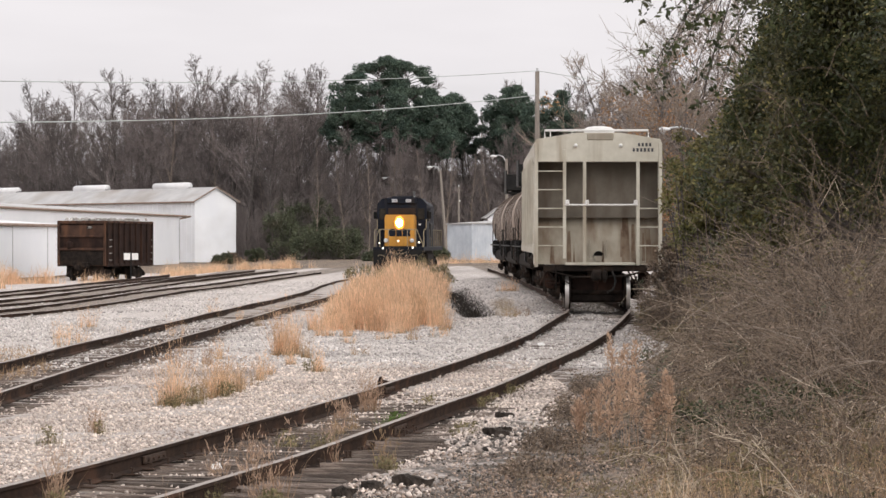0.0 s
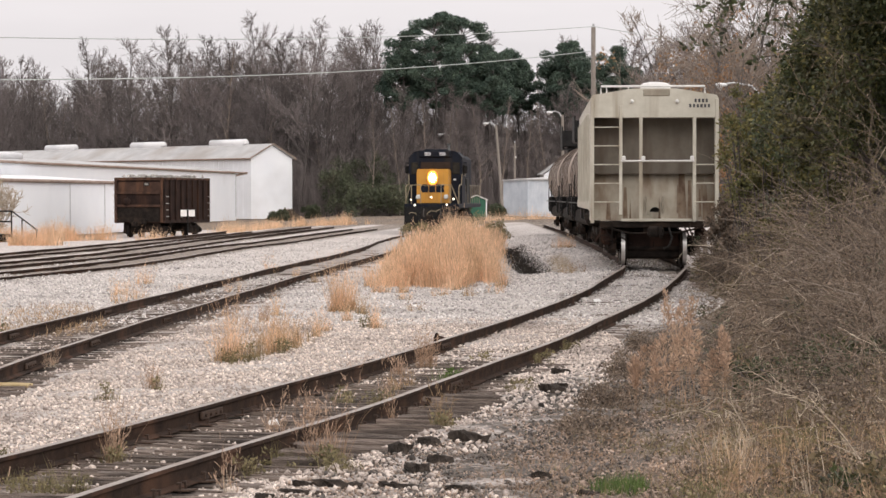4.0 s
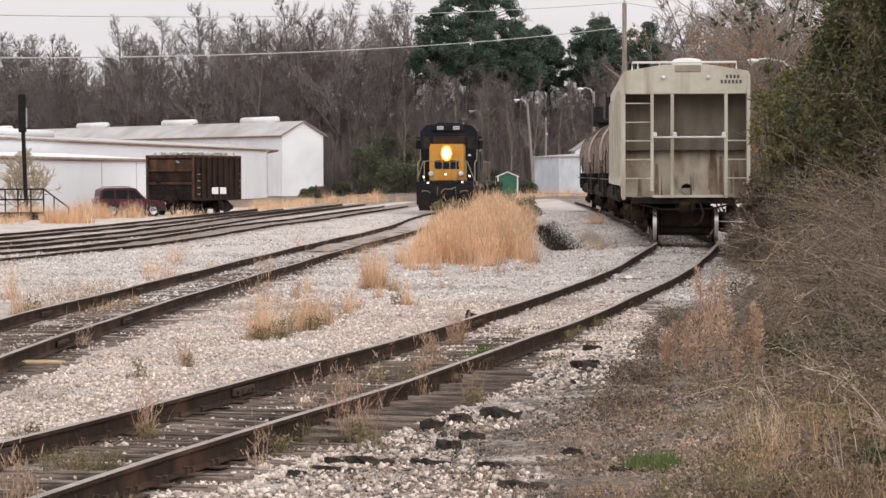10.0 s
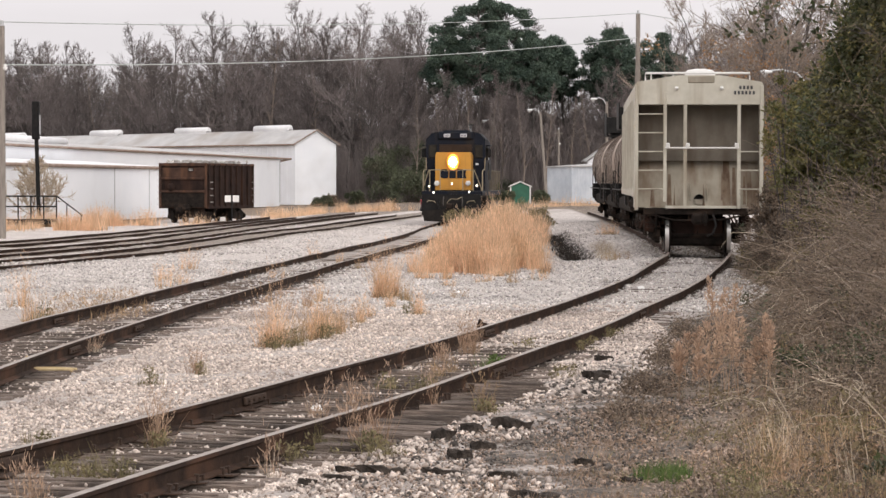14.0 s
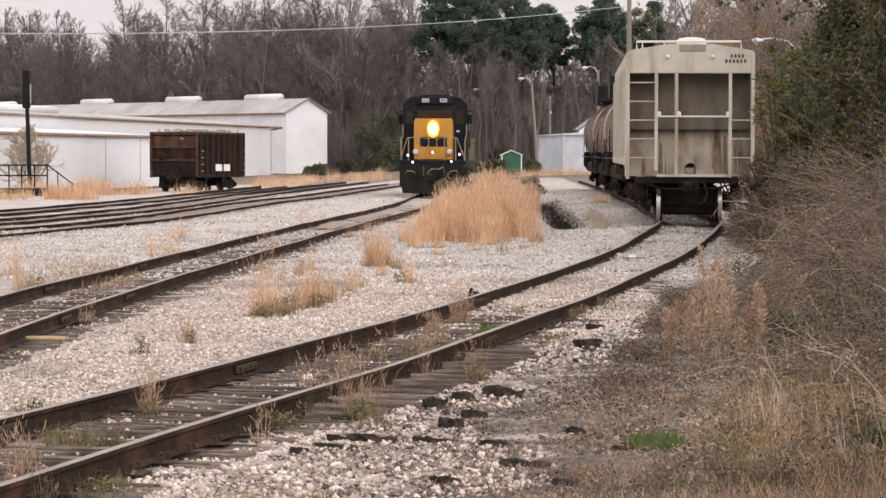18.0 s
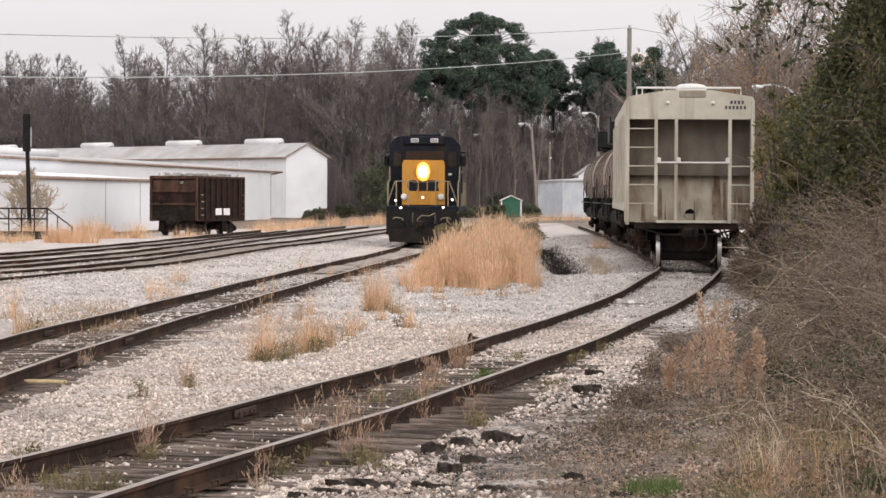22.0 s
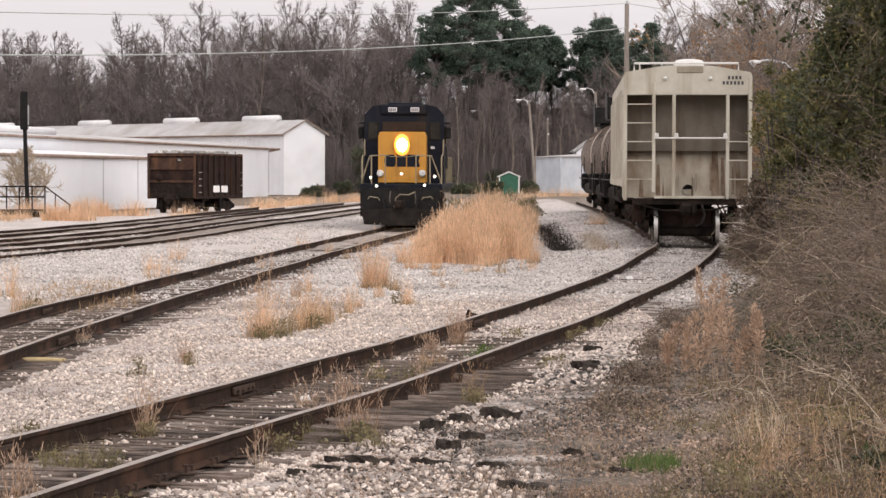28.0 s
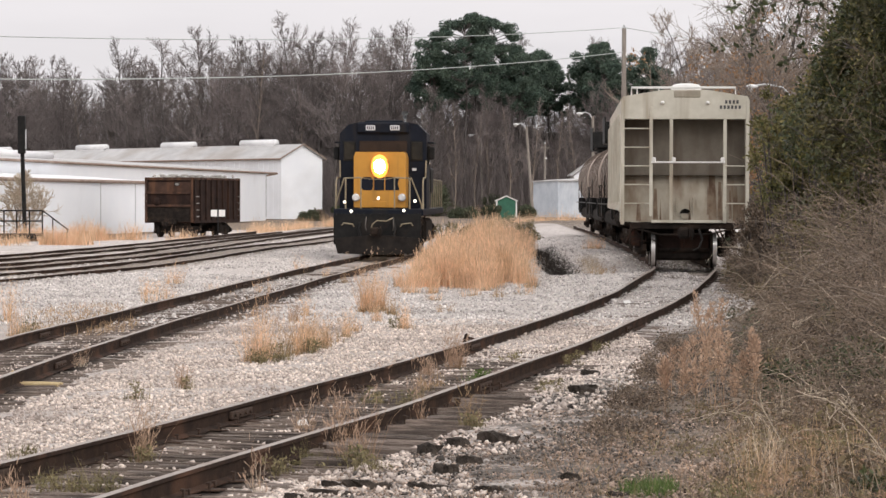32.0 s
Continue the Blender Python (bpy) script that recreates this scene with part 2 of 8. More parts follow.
# ---- building blocks ----
class Shape:
    """Collects faces; ob() makes one mesh object of them."""

    def __init__(self):
        self.v, self.f, self.s = [], [], []

    def add(self, verts, faces, smooth=False, m=None):
        k = len(self.v)
        self.v += [tuple(m @ Vector(p)) for p in verts] if m is not None else [tuple(p) for p in verts]
        self.f += [tuple(i + k for i in q) for q in faces]
        self.s += [smooth] * len(faces)
        return self

    def box(self, c, size, chamfer=0.0, m=None):
        hx, hy, hz = (s / 2 for s in size)
        c = Vector(c)
        ch = min(chamfer, hx * 0.8, hy * 0.8, hz * 0.8)
        if ch <= 0:
            v = [c + Vector((x * hx, y * hy, z * hz)) for z in (-1, 1) for y in (-1, 1) for x in (-1, 1)]
            return self.add(v, [(0, 2, 3, 1), (4, 5, 7, 6), (0, 1, 5, 4), (2, 6, 7, 3), (0, 4, 6, 2), (1, 3, 7, 5)], False, m)
        h, idx, v, faces = (hx, hy, hz), {}, [], []
        for sx in (-1, 1):
            for sy in (-1, 1):
                for sz in (-1, 1):
                    for a in range(3):
                        sg = (sx, sy, sz)
                        idx[(sg, a)] = len(v)
                        v.append(c + Vector([sg[k] * (h[k] - (0 if k == a else ch)) for k in range(3)]))

        def put(q):
            pts = [v[i] for i in q]
            mid = sum(pts, Vector()) / len(pts) - c
            nrm = (pts[1] - pts[0]).cross(pts[2] - pts[1])
            faces.append(tuple(q) if nrm.dot(mid) > 0 else tuple(reversed(q)))
        for a in range(3):
            b, d = [k for k in range(3) if k != a]
            for s in (-1, 1):
                q = []
                for sb, sd in ((-1, -1), (1, -1), (1, 1), (-1, 1)):
                    sg = [0, 0, 0]
                    sg[a], sg[b], sg[d] = s, sb, sd
                    q.append(idx[(tuple(sg), a)])
                put(q)
            for sb in (-1, 1):
                for sd in (-1, 1):
                    lo, hi = [0, 0, 0], [0, 0, 0]
                    lo[a], hi[a] = -1, 1
                    lo[b] = hi[b] = sb
                    lo[d] = hi[d] = sd
                    put([idx[(tuple(lo), b)], idx[(tuple(hi), b)], idx[(tuple(hi), d)], idx[(tuple(lo), d)]])
        for sx in (-1, 1):
            for sy in (-1, 1):
                for sz in (-1, 1):
                    put([idx[((sx, sy, sz), a)] for a in range(3)])
        return self.add(v, faces, False, m)

    def rod(self, p, q, r, r2=None, n=8, cap=True, smooth=True, m=None):
        p, q = Vector(p), Vector(q)
        r2 = r if r2 is None else r2
        d = (q - p).normalized()
        a = d.orthogonal().normalized()
        b = d.cross(a)
        ring = [a * math.cos(2 * math.pi * i / n) + b * math.sin(2 * math.pi * i / n) for i in range(n)]
        v = [p + o * r for o in ring] + [q + o * r2 for o in ring]
        f = [(i, (i + 1) % n, n + (i + 1) % n, n + i) for i in range(n)]
        self.add(v, f, smooth, m)
        if cap:
            self.add(v, [tuple(reversed(range(n))), tuple(range(n, 2 * n))], False, m)
        return self

    def pipe(self, pts, r, n=6, m=None):
        """One bent tube through the points."""
        pts = [Vector(p) for p in pts]
        v, a = [], None
        for k, p in enumerate(pts):
            d = (pts[min(k + 1, len(pts) - 1)] - pts[max(k - 1, 0)]).normalized()
            a = d.orthogonal().normalized() if a is None else (a - d * a.dot(d)).normalized()
            b = d.cross(a)
            v += [p + (a * math.cos(2 * math.pi * i / n) + b * math.sin(2 * math.pi * i / n)) * r for i in range(n)]
        f = [(k * n + i, k * n + (i + 1) % n, (k + 1) * n + (i + 1) % n, (k + 1) * n + i) for k in range(len(pts) - 1) for i in range(n)]
        self.add(v, f, True, m)
        return self.add([v[i] for i in range(n)] + [v[i - n] for i in range(n)], [tuple(reversed(range(n))), tuple(range(n, 2 * n))], False, m)

    def prism(self, profile, y0, y1, m=None, smooth=False, cap=True):
        """A profile of (x, z), counter-clockwise seen from -y, drawn from y0 to y1."""
        n = len(profile)
        v = [(x, y0, z) for x, z in profile] + [(x, y1, z) for x, z in profile]
        f = [(i, n + i, n + (i + 1) % n, (i + 1) % n)[::-1] for i in range(n)]
        self.add(v, f, smooth, m)
        if cap:
            self.add(v, [tuple(range(n)), tuple(reversed(range(n, 2 * n)))], False, m)
        return self

    def lathe(self, rings, axis="y", n=16, m=None, smooth=True):
        """Rings of (position along the axis, radius)."""
        v, f = [], []
        for a, r in rings:
            for i in range(n):
                c, s = r * math.cos(2 * math.pi * i / n), r * math.sin(2 * math.pi * i / n)
                v.append((c, a, s) if axis == "y" else (a, c, s) if axis == "x" else (c, s, a))
        for k in range(len(rings) - 1):
            for i in range(n):
                j = (i + 1) % n
                q = (k * n + i, k * n + j, (k + 1) * n + j, (k + 1) * n + i)
                f.append(q if axis != "y" else q[::-1])
        return self.add(v, f, smooth, m)

    def ob(self, name, mat, parent=None, label=""):
        me = bpy.data.meshes.new(name)
        me.from_pydata(self.v, [], self.f)
        me.polygons.foreach_set("use_smooth", self.s)
        for one in (mat if isinstance(mat, (list, tuple)) else [mat]):
            me.materials.append(one)
        me.update()
        o = new(name, me)
        if parent is not None:
            o.parent = parent
        if label:
            o["label"] = label
        return o


def thing(name, m, label, category, group="", kind=""):
    e = new(name)
    e.empty_display_size = 0.2
    e.matrix_world = m
    return tagged(e, label, category, group, kind)


def scatter(name, protos, mats4, which, mat, parent=None):
    """One mesh of many copies: protos are (verts, faces) with equal face sizes, mats4 an (n, 3, 4) array of poses."""
    vs, fs, k = [], [], 0
    for i, (pv, pf) in enumerate(protos):
        t = mats4[which == i]
        if not len(t):
            continue
        pv, pf = np.asarray(pv, float), np.asarray(pf)
        w = np.einsum("nij,vj->nvi", t[:, :, :3], pv) + t[:, None, :, 3]
        vs.append(w.reshape(-1, 3))
        fs.append((pf[None] + (np.arange(len(t)) * len(pv))[:, None, None] + k).reshape(-1, pf.shape[1]))
        k += len(t) * len(pv)
    v = np.concatenate(vs)
    size = fs[0].shape[1]
    f = np.concatenate(fs)
    me = bpy.data.meshes.new(name)
    me.vertices.add(len(v))
    me.vertices.foreach_set("co", v.astype(np.float32).ravel())
    me.loops.add(f.size)
    me.loops.foreach_set("vertex_index", f.astype(np.int32).ravel())
    me.polygons.add(len(f))
    me.polygons.foreach_set("loop_start", (np.arange(len(f)) * size).astype(np.int32))
    me.materials.append(mat)
    me.update(calc_edges=True)
    o = new(name, me)
    if parent is not None:
        o.parent = parent
    return o


def frames4(pos, up, roll, scale):
    """Poses whose local z follows up, turned by roll about it; scale is (n, 3)."""
    up = up / np.linalg.norm(up, axis=1, keepdims=True)
    ref = np.where(np.abs(up[:, 2:3]) > 0.9, np.array([[1.0, 0, 0]]), np.array([[0, 0, 1.0]]))
    a = np.cross(ref, up)
    a /= np.linalg.norm(a, axis=1, keepdims=True)
    b = np.cross(up, a)
    c, s = np.cos(roll)[:, None], np.sin(roll)[:, None]
    x, y = a * c + b * s, b * c - a * s
    m = np.stack([x * scale[:, :1], y * scale[:, 1:2], up * scale[:, 2:3]], axis=2)
    return np.concatenate([m, pos[:, :, None]], axis=2)


# ---- the lie of the land ----
def spline(points, y):
    """x at y on a smooth line through (x, y) points."""
    ps = points
    if y <= ps[0][1]:
        s = (ps[1][0] - ps[0][0]) / (ps[1][1] - ps[0][1])
        return ps[0][0] + s * (y - ps[0][1])
    if y >= ps[-1][1]:
        s = (ps[-1][0] - ps[-2][0]) / (ps[-1][1] - ps[-2][1])
        return ps[-1][0] + s * (y - ps[-1][1])
    for k in range(len(ps) - 1):
        if y <= ps[k + 1][1]:
            break
    def slope(i):
        a, b = ps[max(0, i - 1)], ps[min(len(ps) - 1, i + 1)]
        return (b[0] - a[0]) / (b[1] - a[1])
    (xa, ya), (xb, yb) = ps[k], ps[k + 1]
    h = yb - ya
    u = (y - ya) / h
    return (xa * (2 * u**3 - 3 * u**2 + 1) + slope(k) * h * (u**3 - 2 * u**2 + u) + xb * (3 * u**2 - 2 * u**3) + slope(k + 1) * h * (u**3 - u**2))


LEAD = [(-3.45, 14.0), (-2.47, 17.8), (-1.55, 21.3), (-0.82, 24.3), (0.22, 28.8), (1.33, 33.9), (2.86, 41.9), (4.45, 50.0), (6.05, 60.9), (6.9, 78.0), (7.5, 95.0), (8.1, 115.0), (8.6, 140.0), (9.0, 165.0)]
MAIN = [(-5.75, 20.0), (-5.27, 33.3), (-4.64, 43.9), (-2.93, 69.9), (-2.04, 81.0), (-1.25, 94.0), (-0.76, 108.0), (-0.05, 121.0), (0.55, 127.0), (1.45, 135.0), (2.66, 143.0), (4.6, 155.0), (8.0, 172.0)]
YARD_A = [(-13.4, 45.0), (-10.84, 59.5), (-8.9, 71.7), (-7.4, 95.3), (-6.1, 107.5), (-5.1, 123.0), (-3.0, 150.0)]
YARD_B = [(-15.2, 54.0), (-12.5, 68.7), (-10.6, 83.0), (-9.1, 112.0), (-8.0, 133.0), (-6.0, 160.0)]
YARD_C = [(-17.0, 64.0), (-14.4, 79.0), (-12.4, 98.6), (-11.6, 112.0), (-10.0, 140.0)]


def smooth(a, b, t):
    u = min(1.0, max(0.0, (t - a) / (b - a)))
    return u * u * (3 - 2 * u)


def lead_z(y):
    return 0.24 * smooth(42, 58, y)


def ground_z(x, y):
    """The ground: 0.12 m under the rail tops in the yard, a low bank on the verge."""
    near = 1 - smooth(1.5, 6.0, abs(x - spline(LEAD, y)))
    z = -0.165 + lead_z(y) * near
    if y < 62:
        z -= 0.044 * smooth(36, 26, y) * smooth(1.6, 1.28, abs(x - spline(LEAD, y)))
        z -= (0.028 * smooth(62, 48, y) + 0.016 * smooth(32, 24, y)) * smooth(1.6, 1.28, abs(x - spline(MAIN, y)))
    bank = x - (0.9 + (y - 18.6) * 0.145)
    if y < 130:
        z += 0.06 * smooth(0.3, 1.6, bank) + 0.55 * smooth(1.5, 8.0, bank) * smooth(6, 24, y)
    z += 0.075 * smooth(40, 60, y) * smooth(-3.5, -6.5, x - 0.08 * (y - 60))
    z -= 0.22 * smooth(0.55, 0.2, abs(x - 3.2 - 0.02 * (y - 66))) * smooth(60, 65, y) * smooth(104, 96, y)
    z += -0.13 * smooth(110, 140, y) * smooth(-2, -14, x) - 0.25 * smooth(112, 135, y) * smooth(-8, -13, x)
    return z
# ---- ground ----
def ground_material():
    m = bpy.data.materials.new("yard_gravel_and_verge")
    m.use_nodes = True
    n, l = m.node_tree.nodes, m.node_tree.links
    b = n["Principled BSDF"]
    b.inputs["Roughness"].default_value = 0.97
    tc = n.new("ShaderNodeTexCoord")

    def noise(scale, detail=5, rough=0.6):
        t = n.new("ShaderNodeTexNoise")
        t.inputs["Scale"].default_value, t.inputs["Detail"].default_value, t.inputs["Roughness"].default_value = scale, detail, rough
        l.new(tc.outputs["Object"], t.inputs["Vector"])
        return t.outputs["Fac"]

    def ramp(src, *stops):
        r = n.new("ShaderNodeValToRGB")
        while len(r.color_ramp.elements) < len(stops):
            r.color_ramp.elements.new(0.5)
        for e, (p, c) in zip(r.color_ramp.elements, stops):
            e.position, e.color = p, (*c, 1)
        l.new(src, r.inputs[0])
        return r.outputs[0]

    def mix(fac, a, c):
        x = n.new("ShaderNodeMix")
        x.data_type = "RGBA"
        l.new(fac, x.inputs[0])
        l.new(a, x.inputs[6])
        l.new(c, x.inputs[7])
        return x.outputs[2]

    vor = n.new("ShaderNodeTexVoronoi")
    vor.inputs["Scale"].default_value = 19
    l.new(tc.outputs["Object"], vor.inputs["Vector"])
    sep = n.new("ShaderNodeSeparateColor")
    l.new(vor.outputs["Color"], sep.inputs[0])
    stones = ramp(sep.outputs[0], (0.0, (0.29, 0.247, 0.225)), (0.3, (0.49, 0.433, 0.40)), (0.7, (0.66, 0.60, 0.565)), (1.0, (0.78, 0.73, 0.70)))
    dust = ramp(noise(0.5, 7), (0.30, (0.40, 0.36, 0.338)), (0.5, (0.57, 0.53, 0.505)), (0.70, (0.69, 0.655, 0.635)))
    far_map = n.new("ShaderNodeMapping")
    far_map.inputs["Scale"].default_value = (1.0, 0.16, 1.0)
    l.new(tc.outputs["Object"], far_map.inputs[0])
    far_noise = n.new("ShaderNodeTexNoise")
    far_noise.inputs["Scale"].default_value, far_noise.inputs["Detail"].default_value, far_noise.inputs["Roughness"].default_value = 2.4, 7, 0.75
    l.new(far_map.outputs[0], far_noise.inputs["Vector"])
    patchy = ramp(far_noise.outputs["Fac"], (0.32, (0.70, 0.68, 0.67)), (0.64, (1.12, 1.115, 1.11)))
    dusty = n.new("ShaderNodeMix")
    dusty.data_type, dusty.blend_type = "RGBA", "MULTIPLY"
    dusty.inputs[0].default_value = 1.0
    l.new(dust, dusty.inputs[6])
    l.new(patchy, dusty.inputs[7])
    dust = dusty.outputs[2]
    gravel = n.new("ShaderNodeMix")
    gravel.data_type = "RGBA"
    gravel.inputs[0].default_value = 0.5
    l.new(stones, gravel.inputs[6])
    l.new(dust, gravel.inputs[7])
    blotch = ramp(noise(2.2, 8, 0.75), (0.30, (0.06, 0.046, 0.037)), (0.46, (0.20, 0.145, 0.105)), (0.64, (0.42, 0.31, 0.215)))
    vor2 = n.new("ShaderNodeTexVoronoi")
    vor2.inputs["Scale"].default_value = 34
    l.new(tc.outputs["Object"], vor2.inputs["Vector"])
    sep2 = n.new("ShaderNodeSeparateColor")
    l.new(vor2.outputs["Color"], sep2.inputs[0])
    grit = ramp(sep2.outputs[0], (0.0, (0.035, 0.03, 0.027)), (0.4, (0.12, 0.092, 0.07)), (0.8, (0.25, 0.19, 0.14)), (1.0, (0.42, 0.35, 0.285)))
    half = n.new("ShaderNodeMix")
    half.data_type = "RGBA"
    half.inputs[0].default_value = 0.55
    l.new(blotch, half.inputs[6])
    l.new(grit, half.inputs[7])
    verge = half.outputs[2]
    att = n.new("ShaderNodeAttribute")
    att.attribute_name = "verge"
    att2 = n.new("ShaderNodeAttribute")
    att2.attribute_name = "soot"
    brk = n.new("ShaderNodeMath")
    brk.operation = "MULTIPLY_ADD"
    l.new(noise(3.5, 6), brk.inputs[0])
    brk.inputs[1].default_value = 1.2
    brk.inputs[2].default_value = -0.6
    add = n.new("ShaderNodeMath")
    add.operation = "ADD"
    l.new(att.outputs["Fac"], add.inputs[0])
    l.new(brk.outputs[0], add.inputs[1])
    clampn = n.new("ShaderNodeMapRange")
    clampn.inputs["From Min"].default_value, clampn.inputs["From Max"].default_value = 0.3, 0.6
    l.new(add.outputs[0], clampn.inputs[0])
    col = mix(clampn.outputs[0], gravel.outputs[2], verge)
    soot = ramp(noise(5, 6), (0.3, (0.035, 0.032, 0.03)), (0.7, (0.12, 0.105, 0.095)))
    add2 = n.new("ShaderNodeMath")
    add2.operation = "MULTIPLY"
    dark_breakup = n.new("ShaderNodeMapRange")
    dark_breakup.inputs["From Min"].default_value, dark_breakup.inputs["From Max"].default_value = 0.38, 0.55
    l.new(noise(2.6, 5), dark_breakup.inputs[0])
    l.new(att2.outputs["Fac"], add2.inputs[0])
    l.new(dark_breakup.outputs[0], add2.inputs[1])
    col = mix(add2.outputs[0], col, soot)
    att3 = n.new("ShaderNodeAttribute")
    att3.attribute_name = "bed"
    col = mix(att3.outputs["Fac"], col, grit)
    l.new(col, b.inputs["Base Color"])
    bp = n.new("ShaderNodeBump")
    bp.inputs["Strength"].default_value, bp.inputs["Distance"].default_value = 0.8, 0.03
    l.new(vor.outputs["Distance"], bp.inputs["Height"])
    l.new(bp.outputs[0], b.inputs["Normal"])
    return m


def build_ground():
    xs = sorted(set([-2500, -1200, -600, -300, -150, -90, -60] + [round(-45 + 1.5 * i, 3) for i in range(20)] + [round(-15 + 0.25 * i, 3) for i in range(113)]
                    + [round(13.5 + 1.5 * i, 3) for i in range(20)] + [60, 90, 150, 300, 600, 1200, 2500]))
    ys = sorted(set([-400, -100, -40, -15, -5, 0, 5] + [round(8 + 0.25 * i, 3) for i in range(180)] + [round(53 + 1.0 * i, 3) for i in range(120)]
                    + [round(175 + 5 * i, 2) for i in range(30)] + [330, 400, 600, 1000, 1800, 3500]))
    v, att, soot, bed = [], [], [], []
    for y in ys:
        lx = spline(LEAD, y)
        for x in xs:
            d = 1.0 if abs(x) < 30 and y < 120 else 0.0
            z = ground_z(x, y) + d * (0.035 * noise.noise((x * 0.7, y * 0.7, 0)) + 0.03 * noise.noise((x * 2.1, y * 2.1, 5)))
            v.append((x, y, z))
            bank = x - (0.9 + (y - 18.6) * 0.145)
            k = smooth(-0.5, 0.9, bank)
            k = max(k, smooth(15.2, 13.4, y) * smooth(-2.2, -0.6, x))
            if y > 150:
                k = max(k, 0.8 * smooth(170, 185, y))
            if x < -18:
                k = max(k, 0.7)
            att.append(k)
            d2 = min(abs(x - lx), abs(x - spline(MAIN, y)))
            d3 = min(abs(x - spline(q, y)) if y > q[0][1] else 9.0 for q in (YARD_A, YARD_B, YARD_C))
            k = 0.72 * smooth(1.4, 0.7, abs(x - lx)) * smooth(31, 24, y)
            k = max(k, 0.45 * smooth(1.4, 0.7, abs(x - spline(MAIN, y))) * smooth(120, 80, y), 0.22 * smooth(1.4, 0.7, d2))
            # a dark strip under the standing railcars, their shade put into the colour
            if y > 57 and abs(x - lx) < 2.2:
                k = max(k, 0.9 * smooth(1.15, 0.85, abs(x - lx)) * smooth(57, 62, y))
            if d3 < 1.4 and y > 40:
                k = max(k, 0.8 * smooth(1.5, 1.0, d3))
            pit = smooth(0.6, 0.35, abs(x - 3.2 - 0.02 * (y - 66))) * smooth(60, 65, y) * smooth(104, 96, y)
            # near ground is darkened too, for the shade between loose stones
            bed.append(max(k, 0.32 * smooth(46, 38, y) * (1 - smooth(1.0, 2.0, bank))))
            # darker ground along the sunken gap and in a strip beside the siding
            soot.append(max(1.6 * pit, 1.25 * smooth(1.3, 0.4, abs(x - lx - 2.2 - 0.16 * max(0.0, 25 - y))) * smooth(48, 34, y)))
    n = len(xs)
    f = [(j * n + i, j * n + i + 1, (j + 1) * n + i + 1, (j + 1) * n + i) for j in range(len(ys) - 1) for i in range(n - 1)]
    me = bpy.data.meshes.new("ground")
    me.from_pydata(v, [], f)
    me.polygons.foreach_set("use_smooth", [True] * len(f))
    for name, vals in (("verge", att), ("soot", soot), ("bed", bed)):
        a = me.attributes.new(name, "FLOAT", "POINT")
        a.data.foreach_set("value", vals)
    me.materials.append(ground_material())
    return tagged(new("ground", me), "pale crushed-stone yard ground with brown weedy verge", "ground", kind="structure")


ground = build_ground()


# ---- tracks ----
RAIL_HEAD = [(-0.036, 0.0), (-0.036, -0.03), (-0.012, -0.042), (-0.009, -0.135), (-0.07, -0.155), (-0.07, -0.165), (0.07, -0.165), (0.07, -0.155), (0.009, -0.135), (0.012, -0.042), (0.036, -0.03), (0.036, 0.0)]


def along(line, y0, y1, step):
    """Points, headings and lengths along a line of the plan."""
    out, y, s = [], y0, 0.0
    last = None
    while y <= y1:
        x = spline(line, y)
        e = 0.05
        hx = (spline(line, y + e) - spline(line, y - e)) / (2 * e)
        out.append((x, y, math.atan2(hx, 1.0)))
        y += step * math.cos(math.atan2(hx, 1.0))
    return out


